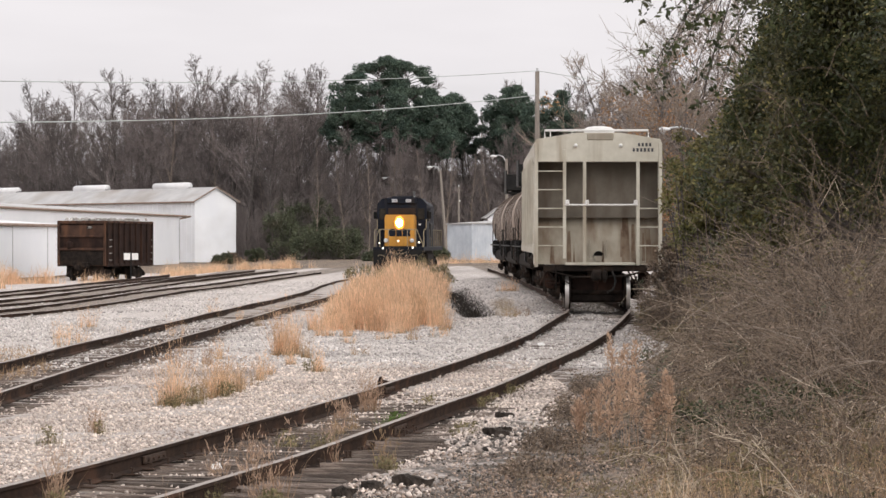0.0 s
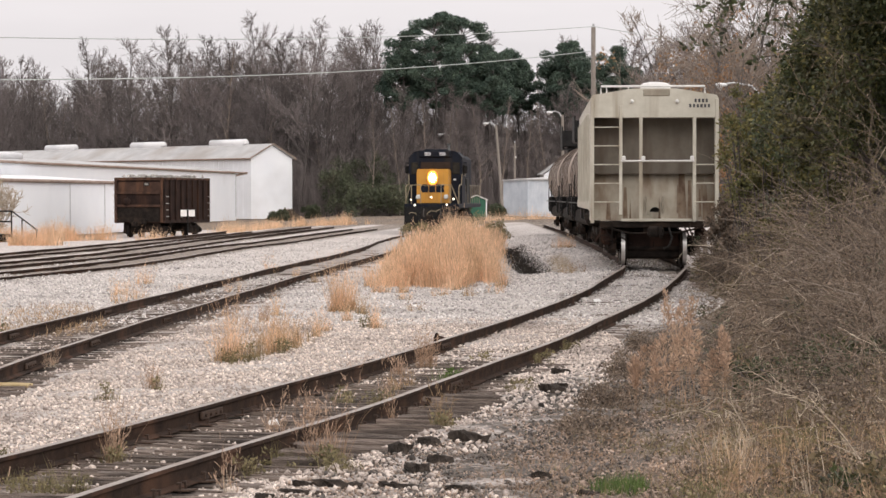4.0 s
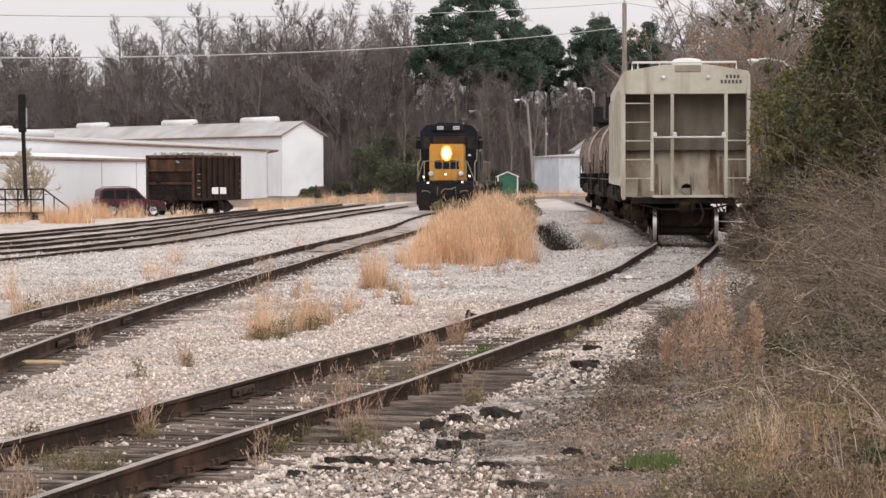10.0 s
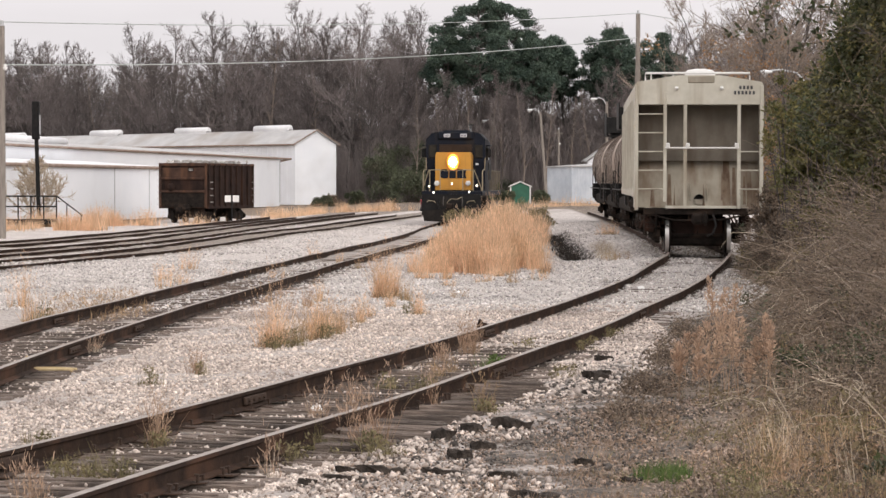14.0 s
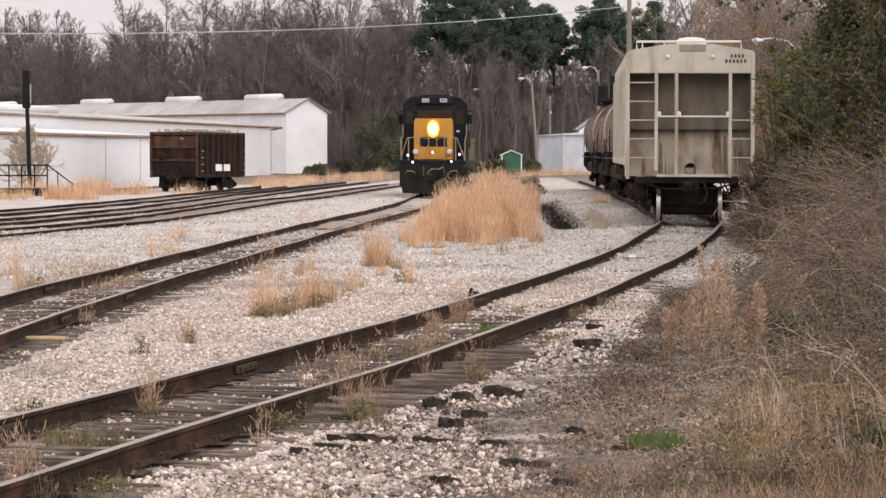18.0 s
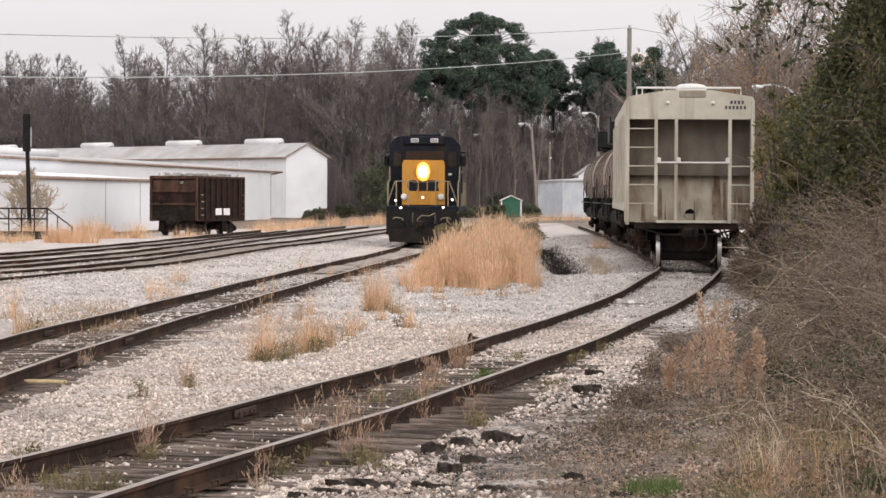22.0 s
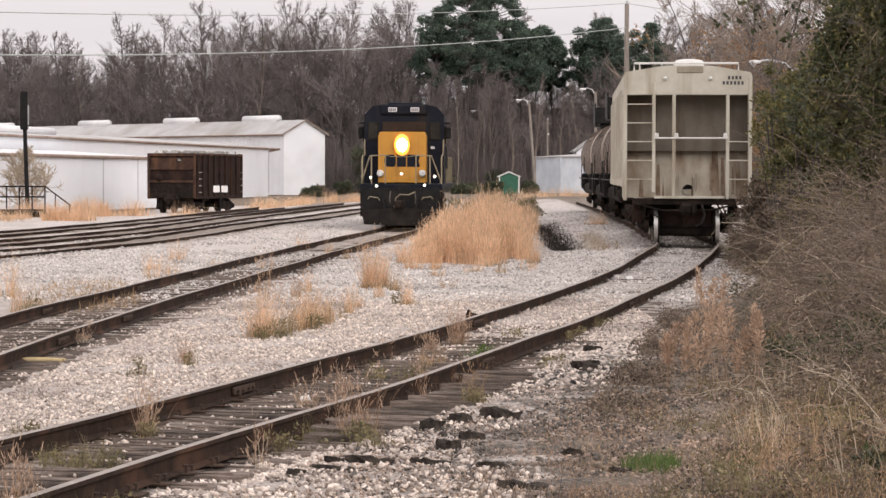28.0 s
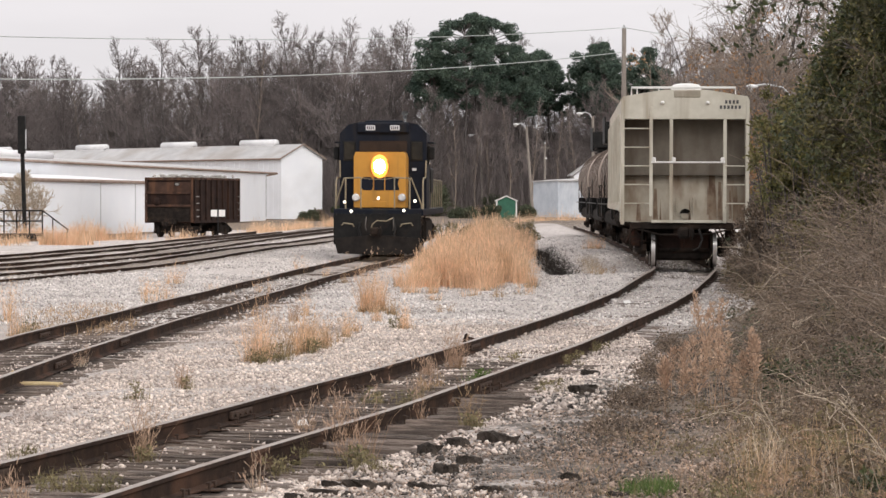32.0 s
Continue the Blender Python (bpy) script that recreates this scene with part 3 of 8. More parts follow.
def build_track(name, line, y0, y1, height, label, ties_to, spikes_to=0.0, joints=(), sink=0.0):
    t = thing(name, pose(0, 0, 0), label, "railway track", "tracks of the yard")
    pts = along(line, y0, y1, 0.5)
    for side in (-1, 1):
        sh, top = Shape(), Shape()
        n = len(RAIL_HEAD)
        v, f = [], []
        rng = random.Random(side + len(name))
        for k, (x, y, a) in enumerate(pts):
            w = 0.006 * math.sin(k * 0.23 + side) + 0.004 * math.sin(k * 0.71)
            o = side * 0.7525 + w
            cx, cy, z = x + o * math.cos(a), y - o * math.sin(a), height(y) + 0.006 * math.sin(k * 0.31 + 2 * side)
            for px, pz in RAIL_HEAD:
                v.append((cx + px * math.cos(a), cy - px * math.sin(a), z + pz))
        for k in range(len(pts) - 1):
            for i in range(n):
                j = (i + 1) % n
                if i == n - 1:
                    continue
                f.append((k * n + i, k * n + j, (k + 1) * n + j, (k + 1) * n + i))
        tops = [(k * n + n - 1, k * n, (k + 1) * n, (k + 1) * n + n - 1) for k in range(len(pts) - 1)]
        cap = [tuple(range(n)), tuple(reversed(range((len(pts) - 1) * n, len(pts) * n)))]
        me = bpy.data.meshes.new("rail")
        me.from_pydata(v, [], f + tops + cap)
        me.materials.append(M_RAIL)
        me.materials.append(M_RAILTOP)
        me.polygons.foreach_set("material_index", [0] * len(f) + [1] * len(tops) + [0, 0])
        me.update()
        r = new("rail", me)
        r.parent = t
        r["label"] = "brown rusty rail with a dull worn top"
    meshes = []
    rng = random.Random(len(name) * 7)
    for k in range(5):
        s = Shape().box((0, 0, -0.09), (2.55, 0.215, 0.17), 0.012)
        # checks and splits along the grain
        for j in range(4):
            sx, sy = rng.uniform(-0.9, 0.9), rng.uniform(-0.08, 0.08)
            s.box((sx, sy, 0.002), (rng.uniform(0.5, 1.4), rng.uniform(0.015, 0.035), 0.014), 0.004)
        o = s.ob("tie", M_TIE)
        meshes.append(o.data)
        bpy.data.objects.remove(o)
    for x, y, a in along(line, y0, ties_to, 0.53):
        o = new("tie", rng.choice(meshes))
        o.parent = t
        o.matrix_world = pose(x + rng.uniform(-0.08, 0.08), y, height(y) - 0.172 - sink + rng.uniform(-0.01, 0.012), rng.uniform(-1, 1), rng.uniform(-1, 1), -math.degrees(a) + rng.uniform(-2.5, 2.5))
        o.scale = (rng.uniform(0.95, 1.05), rng.uniform(0.85, 1.1), 1)
    # tie plates and spikes
    plate = Shape().box((0, 0, 0.006), (0.36, 0.19, 0.014), 0.003).ob("tie_plate", M_PLATE)
    spike = Shape().box((0, 0, 0.02), (0.016, 0.016, 0.07)).box((0.006, 0, 0.06), (0.036, 0.03, 0.016), 0.004).ob("spike", M_PLATE)
    for x, y, a in along(line, y0, spikes_to, 0.53):
        for side in (-1, 1):
            for mesh, dx, dy, dz in ((plate.data, 0.0, 0.0, 0.0), (spike.data, 0.10, 0.06, 0.0), (spike.data, 0.10, -0.07, 0.01), (spike.data, -0.10, 0.05, 0.0)):
                w = side * 0.7525 + side * dx
                o = new(mesh.name.split(".")[0], mesh)
                o.parent = t
                o.matrix_world = pose(x + w * math.cos(a) + dy * math.sin(a), y - w * math.sin(a) + dy * math.cos(a), height(y) - 0.17 + dz * rng.random() * 3, rng.uniform(-6, 6), rng.uniform(-6, 6), -math.degrees(a) + (180 if side * dx > 0 else 0))
    bar = Shape()
    for s in (-1, 1):
        bar.box((s * 0.028, 0, -0.085), (0.03, 0.62, 0.075), 0.008)
        for k in (-0.22, -0.08, 0.08, 0.22):
            bar.rod((s * 0.03, k, -0.085), (s * 0.065, k, -0.085), 0.016, n=6)
    bar = bar.ob("joint_bar", M_PLATE)
    for y, side in joints:
        x = spline(line, y)
        a = math.atan2(spline(line, y + 0.1) - spline(line, y - 0.1), 0.2)
        o = new("joint_bar", bar.data)
        o.parent = t
        o.matrix_world = pose(x + side * 0.7525 * math.cos(a), y - side * 0.7525 * math.sin(a), height(y), 0, 0, -math.degrees(a))
    for o in (plate, spike, bar):
        bpy.data.objects.remove(o)
    return t


track_lead = build_track("railway_track", LEAD, 9.0, 150.0, lead_z, "rusty weed-grown siding track on weathered wooden ties", 62, 27.0, ((22.7, -1), (17.4, -1), (26.5, 1), (33.0, -1), (38.0, 1)))
track_main = build_track("railway_track", MAIN, 9.0, 172.0, lambda y: 0.0, "used yard track with worn rails on old ties", 100, 0.0, ((28.5, -1), (29.5, 1), (35.7, -1), (34.0, 1), (43.0, -1), (40.3, 1), (48.8, -1), (46.0, 1), (56.0, -1), (58.0, 1)))
track_a = build_track("railway_track", YARD_A, 45.0, 150.0, lambda y: 0.0, "dark yard track on old ties", 125, sink=0.03)
track_b = build_track("railway_track", YARD_B, 54.0, 160.0, lambda y: 0.0, "dark yard track on old ties", 120, sink=0.03)
track_c = build_track("railway_track", YARD_C, 64.0, 140.0, lambda y: 0.0, "dark overgrown yard track", 64, sink=0.03)

# ---- rolling stock ----
M_HOPPER = surf("cream_car_paint", (0.485, 0.46, 0.385), (0.60, 0.575, 0.495), 2.0, 0.6, 0, 0.05, (0.34, 0.29, 0.22), 0.9, 0.5, streak=True)
M_HOPPER_SHADE_DIRT = surf("road_dirt_on_cream", (0.105, 0.09, 0.071), (0.155, 0.134, 0.108), 1.6, 0.85, 0, 0.1, (0.085, 0.064, 0.047), 0.9, 0.5, streak=True)
M_HOPPER_LOW = surf("dusty_cream", (0.29, 0.26, 0.205), (0.38, 0.345, 0.28), 1.6, 0.8, 0, 0.05, (0.17, 0.115, 0.075), 0.9, 0.7, streak=True)
M_RUSTSTAIN = surf("rust_stain", (0.10, 0.06, 0.038), (0.19, 0.135, 0.09), 4, 0.9, 0, 0.1, (0.25, 0.205, 0.155), 2.0, 0.7, streak=True)
M_HATCH = surf("white_hatch", (0.72, 0.71, 0.69), (0.82, 0.81, 0.79), 3, 0.5)
M_WHEELRIM = surf("polished_wheel_tread", (0.55, 0.54, 0.53), (0.72, 0.71, 0.69), 5, 0.35, 0.6, 0.03)
M_MARK = surf("dark_stencil_paint", (0.05, 0.05, 0.055), (0.08, 0.08, 0.085), 5, 0.8)
M_TANKBROWN = surf("dust_brown_tank", (0.30, 0.242, 0.20), (0.42, 0.345, 0.29), 1.6, 0.7, 0, 0.1, (0.20, 0.155, 0.125), 0.16, 0.5, streak=True)
M_RUST = surf("rusty_gondola_paint", (0.034, 0.02, 0.016), (0.075, 0.042, 0.03), 2.0, 0.85, 0, 0.2, (0.12, 0.06, 0.034), 0.9, 0.6, streak=True, spec=0.2)
M_RUSTDARK = surf("dark_rusty_plate", (0.014, 0.009, 0.008), (0.034, 0.02, 0.016), 2.0, 0.85, 0, 0.2, (0.055, 0.028, 0.019), 0.9, 0.6, streak=True, spec=0.15)
M_BAND = surf("dirty_tank_band", (0.07, 0.052, 0.042), (0.13, 0.095, 0.075), 2, 0.7)
M_LOAD = surf("pale_scrap_load", (0.25, 0.235, 0.22), (0.52, 0.50, 0.47), 5, 0.8, 0, 0.5, per_island=0.5)


def turn_of(line, y):
    return -math.degrees(math.atan2(spline(line, y + 0.5) - spline(line, y - 0.5), 1.0))


def wheelset(parent, y, rim_mat, gauge=1.505, r=0.42):
    """Two wheels on an axle, as one part with the bright treads under it."""
    s = Shape()
    for side in (-1, 1):
        x = side * gauge / 2
        s.lathe([(x - side * 0.10, 0.10), (x - side * 0.07, r + 0.025), (x - side * 0.04, r + 0.025), (x - side * 0.035, r), (x + side * 0.065, r - 0.005), (x + side * 0.065, r - 0.07), (x + side * 0.02, r - 0.1), (x + side * 0.05, 0.12), (x + side * 0.09, 0.12), (x + side * 0.09, 0.001)][::1], "x", 24)
    s.rod((-0.85, 0, 0), (0.85, 0, 0), 0.08, n=10)
    w = s.ob("wheelset", M_GRIMY, parent)
    w.matrix_local = pose(0, y, r)
    for side in (-1, 1):
        x = side * gauge / 2
        t = Shape().lathe([(x - side * 0.034, r + 0.003), (x + side * 0.064, r - 0.001)], "x", 24).ob("wheel_tread", rim_mat, w, "bright worn steel tread")
    return w


def truck(parent, y, rim=None):
    """A two-axle freight truck."""
    t = Shape().box((0, 0, 0.52), (2.0, 0.35, 0.28), 0.04).ob("truck_bolster", M_GRIMY, parent)
    t.matrix_local = pose(0, y, 0)
    for side in (-1, 1):
        s = Shape()
        x = side * 1.0
        prof = [(-1.15, 0.40), (-1.05, 0.30), (-0.55, 0.22), (0.55, 0.22), (1.05, 0.30), (1.15, 0.40), (1.1, 0.55), (0.6, 0.72), (-0.6, 0.72), (-1.1, 0.55)]
        s.prism(prof, -0.06, 0.06, m=Matrix.Translation((x, 0, 0)) @ pose(0, 0, 0, 0, 0, 90))
        for k in (-0.12, 0.0, 0.12):
            s.rod((x + side * 0.04, k, 0.28), (x + side * 0.04, k, 0.60), 0.055, n=8)
        for k in (-0.88, 0.88):
            s.box((x + side * 0.08, k, 0.42), (0.16, 0.24, 0.24), 0.04)
        s.ob("side_frame", M_GRIMY, t)
    for k in (-0.88, 0.88):
        wheelset(t, k, rim or M_WHEELRIM)
    return t


def coupler(parent, y, d):
    """A knuckle coupler that points along d = -1 or 1."""
    s = Shape()
    s.box((0, y + d * 0.25, 0.85), (0.16, 0.6, 0.2), 0.03)
    s.box((-0.05, y + d * 0.62, 0.85), (0.3, 0.24, 0.28), 0.06)
    s.box((0.13, y + d * 0.74, 0.85), (0.12, 0.2, 0.26), 0.05)
    s.rod((0.13, y + d * 0.62, 0.68), (0.13, y + d * 0.62, 1.02), 0.035, n=8)
    s.ob("coupler", M_GRIMY, parent)


def build_hopper():
    """A covered hopper car; its local y runs along the track, the end at -y shows."""
    L, W = 8.6, 1.59
    car = thing("covered_hopper_car", pose(0, 0, 0), "cream covered hopper railcar with dirt-streaked recessed end", "railcar")
    side = [(-W, 1.55), (-W - 0.0, 4.14), (-W + 0.05, 4.24), (-0.55, 4.40), (0.55, 4.40), (W - 0.05, 4.24), (W, 4.14), (W, 1.55), (0.9, 0.95), (-0.9, 0.95)]
    body = Shape().prism([(x, z) for x, z in side], -L + 1.7, L - 1.7).ob("body", M_HOPPER, car)
    # the end: a deep top band, a sheet that leans in under it, and a sheet that leans out below
    top = Shape()
    prof = [(-W, 3.68), (W, 3.68), (W, 4.14), (W - 0.05, 4.24), (0.55, 4.40), (-0.55, 4.40), (-W + 0.05, 4.24), (-W, 4.14)]
    top.prism(prof, -L, -L + 1.75)
    top.ob("end_band", M_HOPPER, car, "pale band under the roof edge")
    # the dark colour holds the overhang's shade as well as brown dirt
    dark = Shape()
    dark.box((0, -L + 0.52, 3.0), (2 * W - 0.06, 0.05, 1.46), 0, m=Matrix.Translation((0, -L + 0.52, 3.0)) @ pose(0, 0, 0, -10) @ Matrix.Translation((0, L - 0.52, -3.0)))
    dark.ob("end_sheet", M_HOPPER_SHADE_DIRT, car, "brown dirt and painted-in shade on the recessed end sheet")
    low = Shape()
    low.add([(-W + 0.03, -L + 0.62, 2.33), (W - 0.03, -L + 0.62, 2.33), (W - 0.03, -L + 0.16, 1.12), (-W + 0.03, -L + 0.16, 1.12), (-W + 0.03, -L + 0.68, 2.33), (W - 0.03, -L + 0.68, 2.33), (W - 0.03, -L + 0.22, 1.12), (-W + 0.03, -L + 0.22, 1.12)],
            [(0, 3, 2, 1), (4, 5, 6, 7), (0, 1, 5, 4), (2, 3, 7, 6), (0, 4, 7, 3), (1, 2, 6, 5)])
    low.ob("slope_sheet", M_HOPPER_LOW, car, "dusty lower slope sheet")
    for x0, x1, z0, z1 in ((0.60, 0.80, 1.15, 2.3), (1.2, 1.34, 1.14, 2.0), (-1.2, -1.08, 1.14, 1.6), (0.1, 0.16, 1.14, 1.7), (0.83, 0.95, 1.15, 2.12), (0.56, 0.63, 1.3, 2.0), (-0.78, -0.66, 1.15, 1.95), (-0.62, -0.57, 1.15, 1.7), (1.1, 1.18, 1.2, 1.9)):
        s = Shape()
        e = 0.008
        ya, yb = -L + 0.16 + (z0 - 1.12) * 0.38 - e - 0.004, -L + 0.16 + (z1 - 1.12) * 0.38 - e - 0.004
        s.add([(x0, ya, z0), (x1, ya, z0), (x1 - 0.02, yb, z1), (x0 + 0.03, yb, z1), (x0, ya + e, z0), (x1, ya + e, z0), (x1 - 0.02, yb + e, z1), (x0 + 0.03, yb + e, z1)],
              [(0, 1, 2, 3), (4, 7, 6, 5), (0, 4, 5, 1), (1, 5, 6, 2), (2, 6, 7, 3), (3, 7, 4, 0)])
        s.ob("rust_streak", M_RUSTSTAIN, car, "rust run down the sheet")
    for x, w in ((-W + 0.045, 0.09), (W - 0.045, 0.09)):
        Shape().box((x, -L + 0.04, 2.6), (w, 0.14, 3.1), 0.012).ob("corner_post", M_HOPPER, car)
        Shape().box((x, -L + 0.9, 2.4), (0.06, 1.7, 2.6), 0.01).ob("side_sheet", M_HOPPER, car)
    for x in (-0.34, 0.99):
        Shape().box((x, -L + 0.05, 2.4), (0.085, 0.1, 2.62), 0.012).ob("end_post", M_HOPPER, car)
    Shape().box((-0.84, -L + 0.02, 2.62), (0.085, 0.06, 2.72), 0.012).ob("ladder_stile", M_HOPPER, car)
    for k in range(5):
        z = 1.58 + 0.465 * k
        Shape().rod((-W + 0.08, -L, z), (-0.84, -L, z), 0.016, n=6).ob("ladder_rung", M_HOPPER, car)
        if k < 3:
            Shape().rod((0.99, -L, z), (W - 0.06, -L, z), 0.016, n=6).ob("grab_iron", M_HOPPER, car)
    Shape().rod((-0.84, -L - 0.03, 2.6), (0.99, -L - 0.03, 2.6), 0.022, n=8).ob("hand_rail", M_HATCH, car)
    for x in (-0.77, -0.28, 0.93):
        Shape().box((x, -L - 0.03, 2.66), (0.1, 0.06, 0.13), 0.02).ob("rail_bracket", M_HATCH, car)
    # roof walk and its rail
    s = Shape()
    s.pipe([(-1.33, -L + 0.1, 4.22), (-1.33, -L + 0.1, 4.46), (1.25, -L + 0.1, 4.46), (1.25, -L + 0.1, 4.2)], 0.03)
    s.ob("roof_rail", M_HATCH, car)
    s = Shape()
    s.pipe([(-1.15, -L + 1.4, 4.3), (-1.15, -L + 1.4, 4.52), (-0.6, -L + 1.4, 4.52), (-0.6, -L + 1.4, 4.36)], 0.025)
    s.ob("roof_grab", M_HATCH, car)
    Shape().box((0, 0.2, 4.44), (0.62, 2 * L - 0.6, 0.05), 0.01).ob("roof_walk", M_GREYMETAL, car)
    Shape().lathe([(4.36, 0.38), (4.50, 0.38), (4.56, 0.31), (4.585, 0.15), (4.59, 0.001)], "z", 20, m=Matrix.Translation((0.05, -L + 0.62, 0))).ob("hatch_cover", M_HATCH, car, "round white roof hatch cover")
    s = Shape()
    s.box((0.05, -L + 0.03, 4.30), (0.68, 0.10, 0.2), 0.03)
    s.ob("hatch_apron", M_HOPPER_LOW, car)
    for x in (-0.56, 0.56):
        Shape().lathe([(0, 0.05), (0.06, 0.045), (0.08, 0.001)], "y", 10, m=Matrix.Translation((x, -L, 4.08)) @ pose(0, 0, 0, 0, 0, 180)).ob("marker_bracket", M_HATCH, car)
    # stencilled bars
    for x0, x1, z in ((0.98, 1.26, 4.10), (0.85, 1.40, 3.97)):
        k = x0
        while k < x1:
            Shape().box((k + 0.035, -L - 0.003, z), (0.055, 0.006, 0.085)).ob("stencil_bar", M_MARK, car)
            k += 0.092
    # end sill and platform
    Shape().box((0.05, -L + 0.02, 1.13), (1.75, 0.12, 0.07), 0.01).ob("end_sill", M_HOPPER, car)
    Shape().box((0, -L + 0.35, 1.02), (2.7, 0.6, 0.16), 0.02).ob("end_platform", M_GRIMY, car)
    Shape().lathe([(0, 0.13), (0.1, 0.13), (0.1, 0.001)], "y", 14, m=Matrix.Translation((0.02, -L + 0.14, 1.32))).ob("outlet_port", M_BLACK, car)
    for x in (-0.2, 0.22):
        Shape().box((x, -L + 0.24, 1.5), (0.04, 0.06, 0.45), 0.01).ob("brake_bracket", M_HOPPER_LOW, car)
    s = Shape()
    s.box((0, 0, 0.95), (0.5, 2 * L - 0.4, 0.3), 0.03)
    for k in (-4.3, -1.45, 1.45, 4.3):
        s.add([(-0.9, k - 0.9, 1.0), (0.9, k - 0.9, 1.0), (0.9, k + 0.9, 1.0), (-0.9, k + 0.9, 1.0), (-0.4, k - 0.35, 0.3), (0.4, k - 0.35, 0.3), (0.4, k + 0.35, 0.3), (-0.4, k + 0.35, 0.3)],
              [(0, 1, 5, 4), (1, 2, 6, 5), (2, 3, 7, 6), (3, 0, 4, 7), (4, 5, 6, 7)])
    s.ob("underframe", M_GRIMY, car)
    for y in (-L + 2.75, -L + 0.75):
        Shape().box((0, y, 0.52), (1.5, 0.3, 0.74), 0.06).ob("brake_rigging", M_GRIMY, car)
    Shape().lathe([(-0.5, 0.001), (-0.5, 0.2), (0.5, 0.2), (0.5, 0.001)], "x", 12, m=Matrix.Translation((-0.75, -L + 0.75, 0.8))).ob("air_tank", M_GRIMY, car)
    for x in (-1, 1):
        Shape().box((x * (W - 0.02), 0, 1.5), (0.1, 2 * L - 0.3, 0.22), 0.015).ob("side_sill", M_HOPPER, car)
        for k in range(-4, 5):
            Shape().box((x * (W + 0.02), k * 1.65, 2.7), (0.06, 0.09, 2.3), 0.01).ob("side_post", M_HOPPER, car)
    s = Shape()
    for x in (-1.35, -1.05):
        s.rod((x, -L + 0.02, 0.45), (x, -L + 0.02, 1.1), 0.015, n=6)
    for z in (0.45, 0.75):
        s.rod((-1.35, -L + 0.02, z), (-1.05, -L + 0.02, z), 0.015, n=6)
    s.ob("step_ladder", M_GRIMY, car)
    rng = random.Random(21)
    for k in range(9):
        x = rng.uniform(-1.3, 1.3)
        q = [(x, -L + rng.uniform(0.1, 0.5), rng.uniform(0.8, 1.0)), (x + rng.uniform(-0.2, 0.2), -L + rng.uniform(0.0, 0.5), rng.uniform(0.5, 0.8)), (x + rng.uniform(-0.5, 0.5), -L + rng.uniform(0.1, 0.7), rng.uniform(0.35, 0.7))]
        Shape().pipe(q, rng.uniform(0.012, 0.03)).ob("brake_pipe", M_RUSTDARK if k % 2 else M_GRIMY, car)
    for x in (-1.18, 1.18):
        Shape().box((x, -L + 0.55, 0.72), (0.3, 0.5, 0.42), 0.08).ob("spring_box", M_RUSTDARK, car)
    Shape().box((0, -L + 0.62, 0.62), (1.3, 0.12, 0.5), 0.03).ob("brake_beam", M_RUSTDARK, car)
    s = Shape().pipe([(0.35, -L - 0.1, 0.95), (0.42, -L - 0.2, 0.7), (0.35, -L - 0.3, 0.5), (0.2, -L - 0.35, 0.42)], 0.03)
    s.ob("brake_hose", M_BLACK, car)
    s = Shape().pipe([(-1.2, -L + 0.1, 0.95), (-0.6, -L, 0.8), (0.6, -L, 0.82), (1.2, -L + 0.1, 0.95)], 0.025)
    s.ob("uncoupling_lever", M_GRIMY, car)
    truck(car, -L + 1.5)
    truck(car, L - 1.5)
    coupler(car, -L, -1)
    coupler(car, L, 1)
    return car


hopper = build_hopper()
hopper.matrix_world = pose(6.42, 69.0, lead_z(69), 0, 0, -2.86)


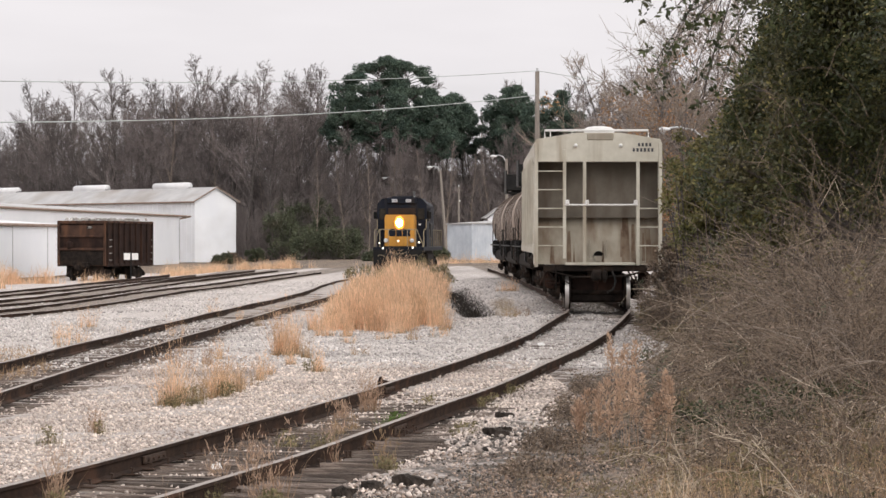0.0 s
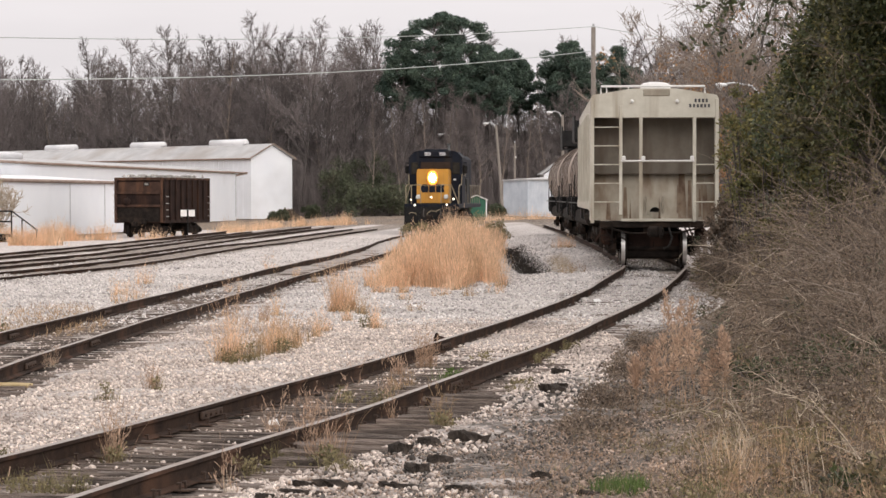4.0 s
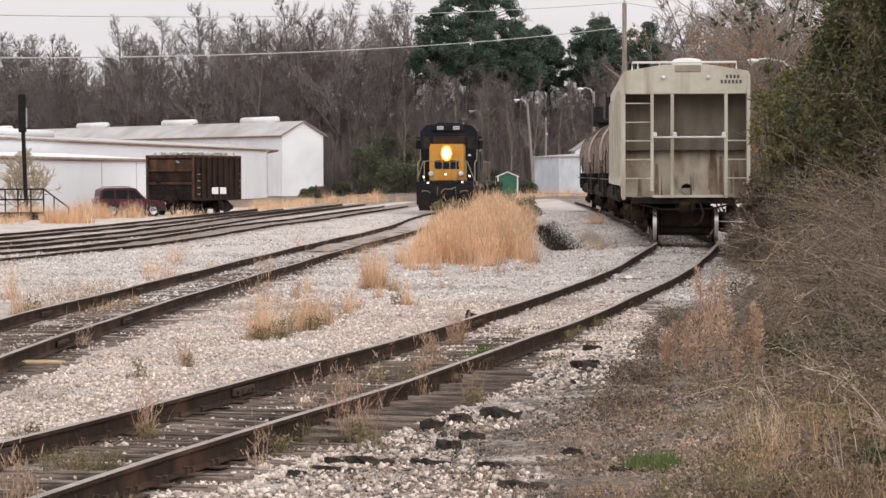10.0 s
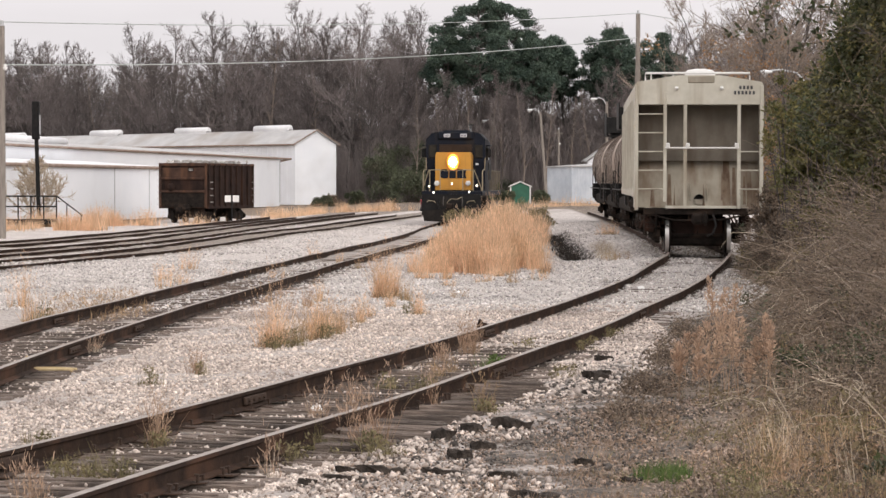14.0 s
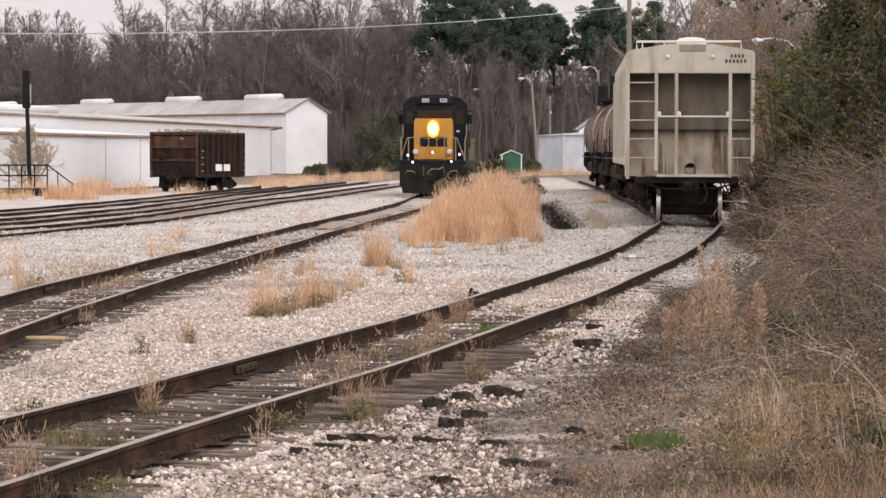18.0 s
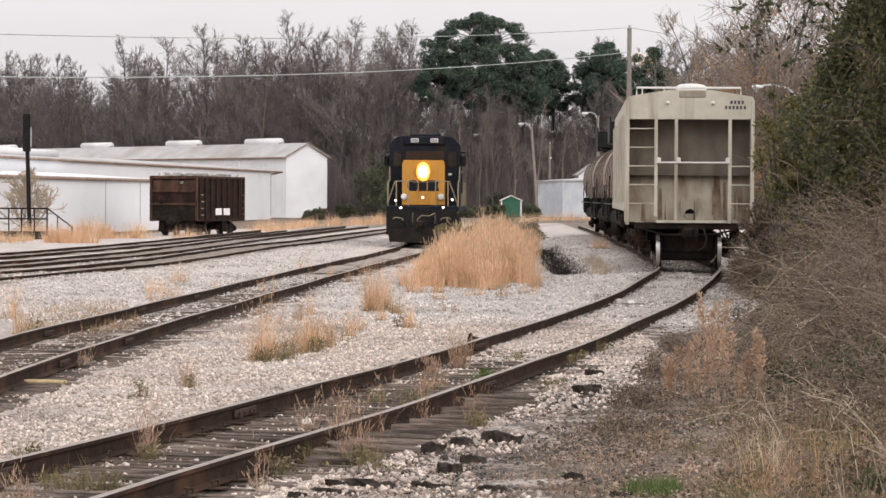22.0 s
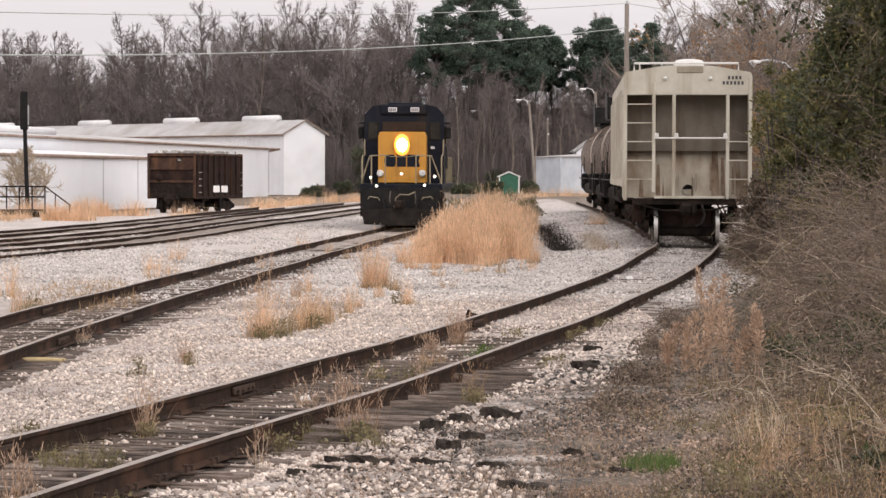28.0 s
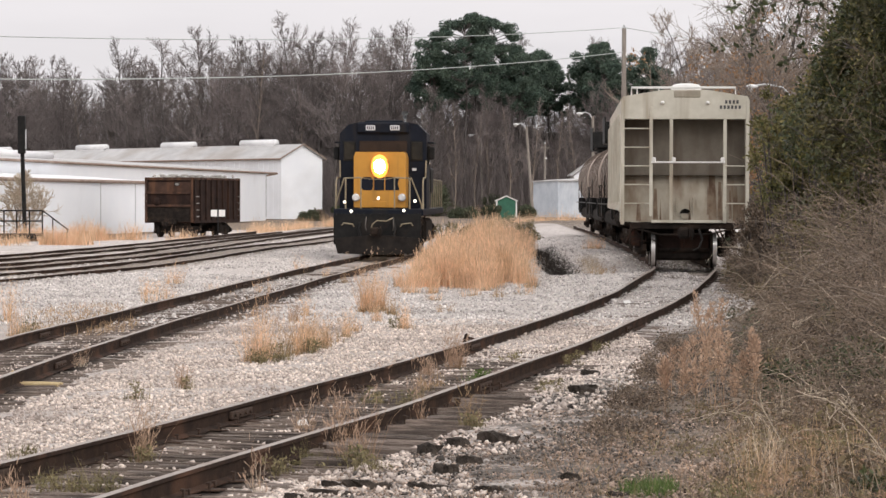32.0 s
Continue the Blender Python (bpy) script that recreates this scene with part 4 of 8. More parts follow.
def build_tank(mat, length=13.5, r=1.45):
    car = thing("tank_car", pose(0, 0, 0), "dirty tank railcar with brown streaks and black bands", "railcar", "tank cars behind the hopper")
    h = length / 2
    zc = 2.55
    m = Matrix.Translation((0, 0, zc))
    Shape().lathe([(-h, 0.001), (-h + 0.05, 0.6), (-h + 0.2, 1.05), (-h + 0.45, 1.35), (-h + 0.75, r), (h - 0.75, r), (h - 0.45, 1.35), (h - 0.2, 1.05), (h - 0.05, 0.6), (h, 0.001)], "y", 28, m=m).ob("tank", mat, car)
    for k in (-0.9, -0.6, -0.3, 0.0, 0.3, 0.6, 0.9):
        y = k * (h - 0.6)
        Shape().lathe([(y - 0.06, r), (y - 0.06, r + 0.03), (y + 0.06, r + 0.03), (y + 0.06, r)], "y", 28, m=m).ob("tank_band", M_BAND, car)
    Shape().box((0, 0, 0.95), (0.6, length + 0.6, 0.3), 0.04).ob("centre_sill", M_GRIMY, car)
    for d in (-1, 1):
        Shape().box((0, d * (h + 0.1), 1.05), (2.8, 0.3, 0.2), 0.03).ob("end_sill", M_BLACK, car)
        for x in (-1, 1):
            s = Shape().pipe([(x * 1.4, d * (h + 0.1), 1.1), (x * 1.4, d * (h + 0.1), 2.2), (x * 0.5, d * (h + 0.1), 2.2)], 0.025)
            s.ob("end_rail", M_BLACK, car)
            s = Shape().box((x * 1.0, d * (h - 1.6), 1.35), (0.9, 0.5, 0.75), 0.05)
            s.ob("saddle", M_BLACK, car)
        truck(car, d * (h - 1.2), M_GRIMY)
        coupler(car, d * (h + 0.25), d)
    for x in (-1, 1):
        s = Shape()
        for y in (-0.25, 0.25):
            s.rod((x * 1.5, y, 0.9), (x * 1.5, y, 2.5), 0.016, n=6)
        for k in range(5):
            s.rod((x * 1.5, -0.25, 1.0 + 0.35 * k), (x * 1.5, 0.25, 1.0 + 0.35 * k), 0.015, n=6)
        s.ob("side_ladder", M_BLACK, car)
        s = Shape().pipe([(x * 1.52, -h + 0.5, 1.5), (x * 1.52, h - 0.5, 1.5)], 0.025)
        s.ob("running_rail", M_BLACK, car)
    Shape().lathe([(3.9, 0.75), (4.3, 0.75), (4.35, 0.6), (4.36, 0.001)], "z", 18).ob("dome", M_BLACK, car)
    s = Shape().box((0, 0, 4.0), (2.0, 2.4, 0.06))
    for x in (-1, 1):
        for y in (-1.1, 0, 1.1):
            s.rod((x * 0.95, y, 4.0), (x * 0.95, y, 4.85), 0.03, n=6)
        s.rod((x * 0.95, -1.1, 4.85), (x * 0.95, 1.1, 4.85), 0.03, n=6)
        s.rod((x * 0.95, -1.1, 4.45), (x * 0.95, 1.1, 4.45), 0.03, n=6)
    s.ob("dome_platform", M_BLACK, car)
    for x in (-1, 1):
        Shape().box((x * 1.0, 0, 4.55), (0.05, 2.6, 1.05), 0.01).ob("platform_guard", M_BLACK, car)
    for y in (-1.3, 1.3):
        Shape().box((0, y, 4.5), (2.0, 0.05, 0.75), 0.01).ob("platform_guard", M_BLACK, car)
    Shape().box((0, 0, 1.0), (2.6, length - 1.0, 0.5), 0.1).ob("under_tank_gear", M_GRIMY, car)
    return car


tank_1 = build_tank(M_TANKBROWN)
tank_1.matrix_world = pose(spline(LEAD, 86.5), 86.5, 0.24, 0, 0, turn_of(LEAD, 86.5))
tank_2 = build_tank(M_TANKBROWN)
tank_2.matrix_world = pose(spline(LEAD, 102.0), 102.0, 0.24, 0, 0, turn_of(LEAD, 102))
tank_3 = build_tank(M_TANKBROWN)
tank_3.matrix_world = pose(spline(LEAD, 117.5), 117.5, 0.24, 0, 0, turn_of(LEAD, 117))


def build_gondola():
    L, W = 3.88, 1.52
    car = thing("open_top_gondola", pose(0, 0, 0), "dark rust-brown open-top gondola railcar with pale scrap load", "railcar")
    z0, z1 = 0.95, 3.62
    for x in (-1, 1):
        Shape().box((x * (W - 0.03), 0, (z0 + z1) / 2), (0.06, 2 * L, z1 - z0), 0.01).ob("side_plate", M_RUSTDARK, car)
        Shape().box((x * W, 0, z1 - 0.05), (0.16, 2 * L, 0.14), 0.02).ob("top_chord", M_RUST, car)
        Shape().box((x * W, 0, z0 + 0.05), (0.14, 2 * L, 0.18), 0.02).ob("side_sill", M_RUSTDARK, car)
        for k in range(9):
            y = -L + 0.15 + k * (2 * L - 0.3) / 8
            Shape().box((x * (W + 0.05), y, (z0 + z1) / 2), (0.12, 0.12, z1 - z0 - 0.1), 0.02).ob("side_rib", M_RUSTDARK, car)
    for d in (-1, 1):
        Shape().box((0, d * (L - 0.03), (z0 + z1) / 2), (2 * W - 0.1, 0.06, z1 - z0), 0.01).ob("end_plate", M_RUSTDARK, car)
        # no real hollow here: a black plate stands in for the shaded recess
        Shape().box((0, d * (L + 0.012), 1.42), (2 * W - 0.3, 0.03, 0.86), 0.01).ob("lower_panel", M_GRIMY, car, "flat black panel for the shade of the recess over the end truck")
        Shape().box((0, d * (L + 0.1), 1.0), (1.0, 0.24, 0.34), 0.04).ob("draft_box", M_GRIMY, car)
        Shape().lathe([(0, 0.001), (0, 0.24), (0.05, 0.24), (0.05, 0.2), (0.02, 0.2), (0.02, 0.001)], "y", 16, m=Matrix.Translation((-0.75, d * (L + 0.15), 2.2))).ob("brake_wheel", M_RUSTDARK, car)
        for k in range(6):
            Shape().rod((-W - 0.14, d * (L + 0.02), 1.15 + 0.36 * k), (-W + 0.1, d * (L + 0.1), 1.15 + 0.36 * k), 0.02, n=6).ob("corner_rung", M_LOAD, car)
        Shape().box((0, d * (L + 0.012), 3.06), (2 * W - 0.3, 0.03, 0.62), 0.01).ob("upper_panel", M_RUST, car, "rustier upper end panel")
        for z, t in ((z1 - 0.06, 0.18), (2.72, 0.13), (1.95, 0.15)):
            Shape().box((0, d * (L + 0.04), z), (2 * W, 0.14, t), 0.02).ob("end_beam", M_RUST, car)
        for x in (-1, 1):
            Shape().box((x * (W - 0.05), d * (L + 0.03), (z0 + z1) / 2), (0.14, 0.16, z1 - z0), 0.02).ob("end_post", M_RUST, car)
            for k in range(4):
                Shape().pipe([(x * (W + 0.16), d * (L - 0.2), 1.3 + 0.4 * k), (x * (W + 0.16), d * (L - 0.6), 1.3 + 0.4 * k)], 0.02).ob("grab_iron", M_LOAD, car)
        truck(car, d * (L - 1.3), M_GRIMY)
        coupler(car, d * L, d)
    Shape().box((0.55, -L - 0.13, 3.25), (0.34, 0.02, 0.2)).ob("placard_board", M_BLACK, car)
    for z in (3.21, 3.29):
        Shape().box((0.55, -L - 0.145, z), (0.24, 0.012, 0.035)).ob("placard_bar", M_LOAD, car)
    Shape().box((0, 0, 1.1), (2 * W - 0.1, 2 * L - 0.1, 0.12)).ob("floor", M_RUSTDARK, car)
    Shape().box((0, 0, 0.9), (0.6, 2 * L, 0.3), 0.03).ob("centre_sill", M_GRIMY, car)
    for y in (-L + 0.5, -L + 2.3, L - 2.3):
        Shape().box((0, y, 0.66), (2.3, 0.35, 0.6), 0.06).ob("brake_rigging", M_GRIMY, car)
    rng = random.Random(5)
    s = Shape()
    for _ in range(420):
        s.box((0, 0, 0), (rng.uniform(0.06, 0.34), rng.uniform(0.05, 0.2), rng.uniform(0.03, 0.09)), 0.01,
              m=pose(rng.uniform(-W + 0.3, W - 0.3), rng.uniform(-L + 0.3, L - 0.3), z1 + rng.uniform(-0.1, 0.16), rng.uniform(-40, 40), rng.uniform(-40, 40), rng.uniform(0, 360)))
    s.box((0, 0, z1 - 0.2), (2 * W - 0.2, 2 * L - 0.2, 0.2), 0.05)
    s.ob("scrap_load", M_LOAD, car, "pale jumbled scrap heaped to the rim")
    return car


gondola = build_gondola()
gondola.matrix_world = pose(-15.40, 149.63, -0.52, 0, 0, -16)
# ---- locomotive ----
M_BLUE = surf("dark_blue_loco_paint", (0.0035, 0.0055, 0.012), (0.008, 0.011, 0.02), 2.5, 0.6, 0, 0.05, (0.018, 0.016, 0.016), 0.8, 0.4, streak=True, spec=0.18)
# yellow paint, pushed towards orange for the glow of the headlight
M_YELLOW = surf("yellow_nose_paint", (0.46, 0.215, 0.024), (0.53, 0.255, 0.032), 2.0, 0.55, 0, 0.04, (0.30, 0.145, 0.026), 1.0, 0.45, streak=True)
M_GLASS = surf("dark_cab_glass", (0.016, 0.014, 0.012), (0.035, 0.03, 0.022), 3, 0.12, 0, 0, spec=0.15)
M_CREAMSHADE = surf("cab_front_shade", (0.026, 0.018, 0.014), (0.045, 0.029, 0.02), 3, 0.3, 0, 0.02, spec=0.15)
M_RAILYEL = surf("dulled_yellow_handrail", (0.20, 0.165, 0.105), (0.30, 0.25, 0.17), 4, 0.6)
M_HOSE = surf("grey_hose", (0.05, 0.046, 0.042), (0.1, 0.09, 0.08), 5, 0.7)
M_PLOUGH = surf("plough_steel", (0.011, 0.0095, 0.0085), (0.022, 0.018, 0.016), 5, 0.8, 0.1, 0.2, (0.034, 0.026, 0.02), 1.5, 0.4, spec=0.15)
M_NUMBER = glow("lit_number_board", (0.5, 0.5, 0.52), 0.18)
M_HEADLIGHT = glow("headlight_beam", (1.0, 0.78, 0.36), 40.0)
M_GLOWRING = glow("headlight_reflector", (1.0, 0.42, 0.07), 1.6)
M_LAMP = glow("lamp_lens", (1.0, 0.93, 0.78), 2.2)
M_LENS = surf("unlit_lens", (0.55, 0.55, 0.55), (0.7, 0.7, 0.7), 4, 0.15, 0.2, 0)


def build_loco():
    """A road switcher; local y is along the track with the nose at -y, z = 0 on the rails."""
    e = thing("diesel_locomotive", pose(0, 0, 0), "dark blue diesel locomotive with yellow nose and lit headlight", "locomotive")
    F = -8.6
    Shape().box((0, 0.2, 1.46), (2.95, 16.6, 0.24), 0.03).ob("frame", M_BLUE, e)
    Shape().box((0, 0.2, 1.2), (1.6, 15.6, 0.3), 0.03).ob("under_sill", M_GRIMY, e)
    # pilot and plough
    s = Shape()
    s.add([(-1.42, F + 0.1, 1.42), (1.42, F + 0.1, 1.42), (1.42, F + 0.25, 1.42), (-1.42, F + 0.25, 1.42), (-1.42, F + 0.1, 0.55), (1.42, F + 0.1, 0.55), (1.42, F + 0.25, 0.55), (-1.42, F + 0.25, 0.55)],
          [(0, 4, 5, 1), (2, 6, 7, 3), (0, 1, 2, 3), (4, 7, 6, 5), (0, 3, 7, 4), (1, 5, 6, 2)])
    s.ob("pilot", M_BLACK, e)
    s = Shape()
    pl = [(-1.42, F + 0.12, 0.62), (-0.3, F - 0.30, 0.72), (0.3, F - 0.30, 0.72), (1.42, F + 0.12, 0.62), (1.3, F - 0.02, 0.12), (0.3, F - 0.5, 0.10), (-0.3, F - 0.5, 0.10), (-1.3, F - 0.02, 0.12)]
    s.add(pl + [(x, y + 0.06, z) for x, y, z in pl],
          [(0, 7, 6, 1), (1, 6, 5, 2), (2, 5, 4, 3), (8, 9, 14, 15), (9, 10, 13, 14), (10, 11, 12, 13), (0, 1, 9, 8), (1, 2, 10, 9), (2, 3, 11, 10), (4, 12, 11, 3), (7, 0, 8, 15), (6, 7, 15, 14), (5, 6, 14, 13), (4, 5, 13, 12)])
    s.ob("plough", M_PLOUGH, e, "dark snow plough under the nose")
    coupler(e, F + 0.1, -1)
    for x in (-0.36, 0.52):
        s = Shape().pipe([(x, F + 0.08, 1.3), (x * 1.02, F - 0.08, 1.22), (x * 1.05, F - 0.14, 1.0), (x * 1.0, F - 0.05, 0.88)], 0.024)
        s.ob("jumper_hose", M_HOSE, e)
    Shape().pipe([(-0.22, F - 0.1, 0.72), (-0.16, F - 0.2, 1.06), (0.0, F - 0.22, 1.2), (0.3, F - 0.18, 1.18), (0.5, F - 0.04, 1.28)], 0.02).ob("jumper_hose", M_RAILYEL, e, "pale jumper hose over the coupler")
    for x in (-0.55, 0.55):
        s = Shape().pipe([(x, F, 1.15), (x * 1.1, F - 0.12, 0.95), (x * 0.95, F - 0.15, 0.6), (x * 0.6, F - 0.12, 0.5)], 0.035)
        s.ob("brake_hose", M_BLACK, e)
    for x in (-1, 1):
        s = Shape().pipe([(x * 1.16, F, 1.04), (x * 1.1, F - 0.06, 1.12), (x * 0.8, F - 0.08, 1.08), (x * 0.76, F - 0.02, 1.0)], 0.022)
        s.ob("cut_lever", M_RAILYEL, e)
        st = Shape()
        for z in (0.45, 0.75, 1.05):
            st.box((x * 1.32, F + 0.75, z), (0.28, 0.5, 0.035))
        st.box((x * 1.32, F + 0.5, 0.85), (0.3, 0.03, 0.9))
        st.box((x * 1.32, F + 1.0, 0.85), (0.3, 0.03, 0.9))
        st.ob("step_well", M_GRIMY, e)
    # nose
    nose = [(-0.86, 1.62), (0.86, 1.62), (0.86, 3.30), (0.80, 3.46), (-0.80, 3.46), (-0.86, 3.30)]
    n = Shape().prism(nose, F + 1.15, F + 2.9).ob("nose", M_YELLOW, e, "yellow short hood")
    Shape().box((0, F + 1.145, 1.72), (0.5, 0.03, 0.2), 0.01).ob("nose_step", M_YELLOW, e)
    # plain dark shapes of the badge on the nose
    for prof in ([(-0.64, 2.32), (-0.54, 2.19), (-0.27, 2.19), (-0.22, 2.30), (-0.22, 2.54), (-0.30, 2.63), (-0.54, 2.63), (-0.64, 2.50)],
                 [(-0.18, 2.19), (0.15, 2.19), (0.15, 2.63), (-0.18, 2.63)],
                 [(0.19, 2.19), (0.66, 2.19), (0.60, 2.41), (0.66, 2.63), (0.19, 2.63)]):
        Shape().prism(prof, F + 1.138, F + 1.146).ob("badge_block", M_BLUE, n)
    head = Shape().lathe([(F + 1.02, 0.30), (F + 1.15, 0.32)], "y", 24, m=Matrix.Translation((0, 0, 2.98))).ob("headlight_housing", M_YELLOW, e)
    # an emissive ring added to imitate the orange halo of the headlight
    Shape().lathe([(F + 1.0, 0.25), (F + 1.04, 0.33), (F + 1.15, 0.34)], "y", 24, m=Matrix.Translation((0, 0, 2.98)) @ Matrix.Diagonal((0.85, 1, 1.15, 1))).ob("headlight_reflector", M_GLOWRING, e, "orange glowing ring that stands in for the headlight's glare")
    Shape().lathe([(F + 0.99, 0.001), (F + 0.97, 0.15), (F + 0.99, 0.20), (F + 1.05, 0.22)], "y", 24, m=Matrix.Translation((0, 0, 2.98)) @ Matrix.Diagonal((0.85, 1, 1.1, 1))).ob("headlight", M_HEADLIGHT, e, "bright warm glowing headlight")
    for x in (-0.78, 0.74):
        Shape().lathe([(F + 0.98, 0.001), (F + 0.95, 0.09), (F + 0.98, 0.125), (F + 1.15, 0.13)], "y", 16, m=Matrix.Translation((x, 0, 1.95))).ob("class_lamp", M_LENS, e)
    for x, z in ((-1.08, 1.80), (1.22, 1.84), (-0.86, 1.50), (0.86, 1.53), (0.02, 1.93)):
        Shape().lathe([(F - 0.0, 0.001), (F - 0.02, 0.035), (F + 0.02, 0.045), (F + 0.12, 0.05)], "y", 14, m=Matrix.Translation((x, 0.12 if z > 1.7 else 0.0, z))).ob("small_lamp", M_LAMP, e, "small lit lamp")
    # cab
    cab = [(-1.47, 1.58), (1.47, 1.58), (1.47, 4.12), (1.18, 4.42), (0.80, 4.50), (-0.80, 4.50), (-1.18, 4.42), (-1.47, 4.12)]
    c = Shape().prism(cab, F + 2.9, F + 5.2).ob("cab", M_BLUE, e)
    Shape().box((0, F + 2.93, 4.30), (1.76, 0.3, 0.40), 0.06).ob("number_board_housing", M_BLUE, c)
    for x in (-0.42, 0.40):
        Shape().box((x, F + 2.77, 4.30), (0.32, 0.03, 0.17), 0.02).ob("number_board", M_NUMBER, c, "pale lit number board")
        for k in (-0.1, -0.035, 0.03, 0.095):
            Shape().box((x + k, F + 2.752, 4.30), (0.035, 0.008, 0.1)).ob("number_bar", M_MARK, c)
    Shape().box((0, F + 2.885, 3.68), (1.62, 0.03, 0.36), 0.02).ob("cab_windshield", M_CREAMSHADE, c, "windshield strip over the nose")
    for x in (-1.14, 1.14):
        Shape().box((x, F + 2.868, 3.52), (0.34, 0.03, 0.60), 0.03).ob("cab_window", M_GLASS, c)
        Shape().box((x, F + 2.885, 3.52), (0.42, 0.02, 0.68), 0.03).ob("window_frame", M_BLACK, c)
        Shape().box((x * 1.33, F + 4.0, 3.4), (0.06, 1.3, 0.6), 0.02).ob("side_window", M_GLASS, c)
        Shape().box((x * 1.42, F + 3.4, 3.45), (0.2, 0.16, 0.42), 0.04).ob("mirror", M_BLACK, c)
        Shape().box((x * 1.36, F + 4.0, 3.82), (0.28, 1.5, 0.04), 0.01).ob("sun_visor", M_BLUE, c)
    Shape().box((1.06, F + 2.87, 2.9), (0.14, 0.04, 0.09)).ob("grab_plate", M_NUMBER, c)
    Shape().box((0, F + 4.1, 4.53), (1.3, 1.6, 0.08), 0.03).ob("cab_roof_unit", M_BLUE, c)
    s = Shape()
    for k in (-0.14, 0.0, 0.14):
        s.lathe([(0, 0.02), (0.2, 0.03), (0.42, 0.075)], "y", 10, m=Matrix.Translation((0.72 + k * 0.3, F + 3.5, 4.66 + abs(k))) @ pose(0, 0, 0, 0, 0, 180))
    s.rod((0.72, F + 3.4, 4.5), (0.72, F + 3.4, 4.7), 0.03)
    s.ob("horn", M_GREYMETAL, c)
    # long hood
    hood = [(-0.92, 1.58), (0.92, 1.58), (0.92, 4.15), (0.72, 4.36), (-0.72, 4.36), (-0.92, 4.15)]
    Shape().prism(hood, F + 5.2, 8.0).ob("long_hood", M_BLUE, e)
    for k in range(10):
        for x in (-1, 1):
            Shape().box((x * 0.935, F + 6.0 + k * 1.05, 2.9), (0.03, 0.95, 2.0), 0.01).ob("hood_door", M_BLUE, e)
    for y in (3.0, 5.0):
        Shape().lathe([(4.36, 0.62), (4.5, 0.62), (4.52, 0.001)], "z", 18, m=Matrix.Translation((0, y, 0))).ob("radiator_fan", M_BLACK, e)
    Shape().box((0, -1.5, 4.44), (0.6, 1.6, 0.2), 0.04).ob("exhaust_stack", M_BLACK, e)
    Shape().box((0, 0.3, 0.78), (2.6, 5.0, 0.85), 0.12).ob("fuel_tank", M_GRIMY, e)
    for x in (-1, 1):
        Shape().box((x * 1.2, F + 5.9, 2.05), (0.5, 1.4, 0.9), 0.05).ob("equipment_box", M_BLUE, e)
        Shape().box((x * 1.32, F + 6.6, 2.55), (0.36, 2.0, 0.9), 0.05).ob("filter_box", M_BLACK, e)
    # handrails
    for x in (-1, 1):
        s = Shape()
        s.pipe([(x * 1.42, F + 0.62, 0.9), (x * 1.42, F + 0.62, 1.7), (x * 1.10, F + 0.16, 2.58), (x * 0.55, F + 0.16, 2.60)], 0.028)
        s.pipe([(x * 1.05, F + 0.16, 1.58), (x * 1.05, F + 0.16, 2.58)], 0.028)
        s.pipe([(x * 0.55, F + 0.16, 1.58), (x * 0.55, F + 0.16, 2.60)], 0.022)
        s.ob("end_handrail", M_RAILYEL, e, "dulled yellow handrail")
        s = Shape()
        s.pipe([(x * 1.44, F + 1.05, 0.9), (x * 1.44, F + 1.05, 2.45), (x * 1.44, F + 1.5, 2.6), (x * 1.44, F + 2.75, 2.62), (x * 1.46, F + 2.88, 3.2)], 0.028)
        s.ob("step_handrail", M_RAILYEL, e, "dulled yellow handrail")
        for k in range(7):
            y = F + 5.6 + k * 1.75
            Shape().rod((x * 1.44, y, 1.58), (x * 1.44, y, 2.6), 0.022, n=6).ob("rail_post", M_RAILYEL, e)
        Shape().rod((x * 1.44, F + 5.3, 2.6), (x * 1.44, 8.0, 2.6), 0.022, n=6).ob("side_handrail", M_RAILYEL, e)
    s = Shape().pipe([(-0.55, F + 0.16, 2.60), (-0.3, F + 0.1, 2.55), (0.3, F + 0.1, 2.55), (0.55, F + 0.16, 2.60)], 0.012)
    s.ob("safety_chain", M_RAILYEL, e)
    # trucks
    sets = []
    for d in (-1, 1):
        t = Shape().box((0, 0, 0.7), (2.0, 3.6, 0.25), 0.04).ob("truck_frame", M_GRIMY, e)
        t.matrix_local = pose(0, d * 5.2, 0)
        for x in (-1, 1):
            s = Shape()
            s.prism([(-1.95, 0.42), (-1.8, 0.32), (1.8, 0.32), (1.95, 0.42), (1.9, 0.8), (0.9, 0.95), (-0.9, 0.95), (-1.9, 0.8)], -0.07, 0.07, m=Matrix.Translation((x * 1.05, 0, 0)) @ pose(0, 0, 0, 0, 0, 90))
            for k in (-1.25, 1.25):
                s.box((x * 1.16, k, 0.52), (0.18, 0.32, 0.32), 0.05)
            s.rod((x * 1.2, -1.7, 0.9), (x * 1.2, -1.2, 0.9), 0.12)
            s.ob("side_frame", M_GRIMY, t)
        for k in (-1.25, 1.25):
            sets.append(wheelset(t, k, M_WHEELRIM, r=0.50))
    return e, sets


loco, loco_wheels = build_loco()


# ---- sport utility vehicle ----
M_MAROON = surf("dark_maroon_car_paint", (0.05, 0.010, 0.018), (0.066, 0.014, 0.024), 2, 0.4, 0.0, 0.0, clear=0.12, spec=0.25)
M_CLAD = surf("grey_plastic_cladding", (0.022, 0.02, 0.021), (0.034, 0.031, 0.032), 5, 0.7, spec=0.2)
M_CARGLASS = surf("car_window_glass", (0.012, 0.014, 0.016), (0.02, 0.022, 0.024), 2, 0.06, 0, 0)
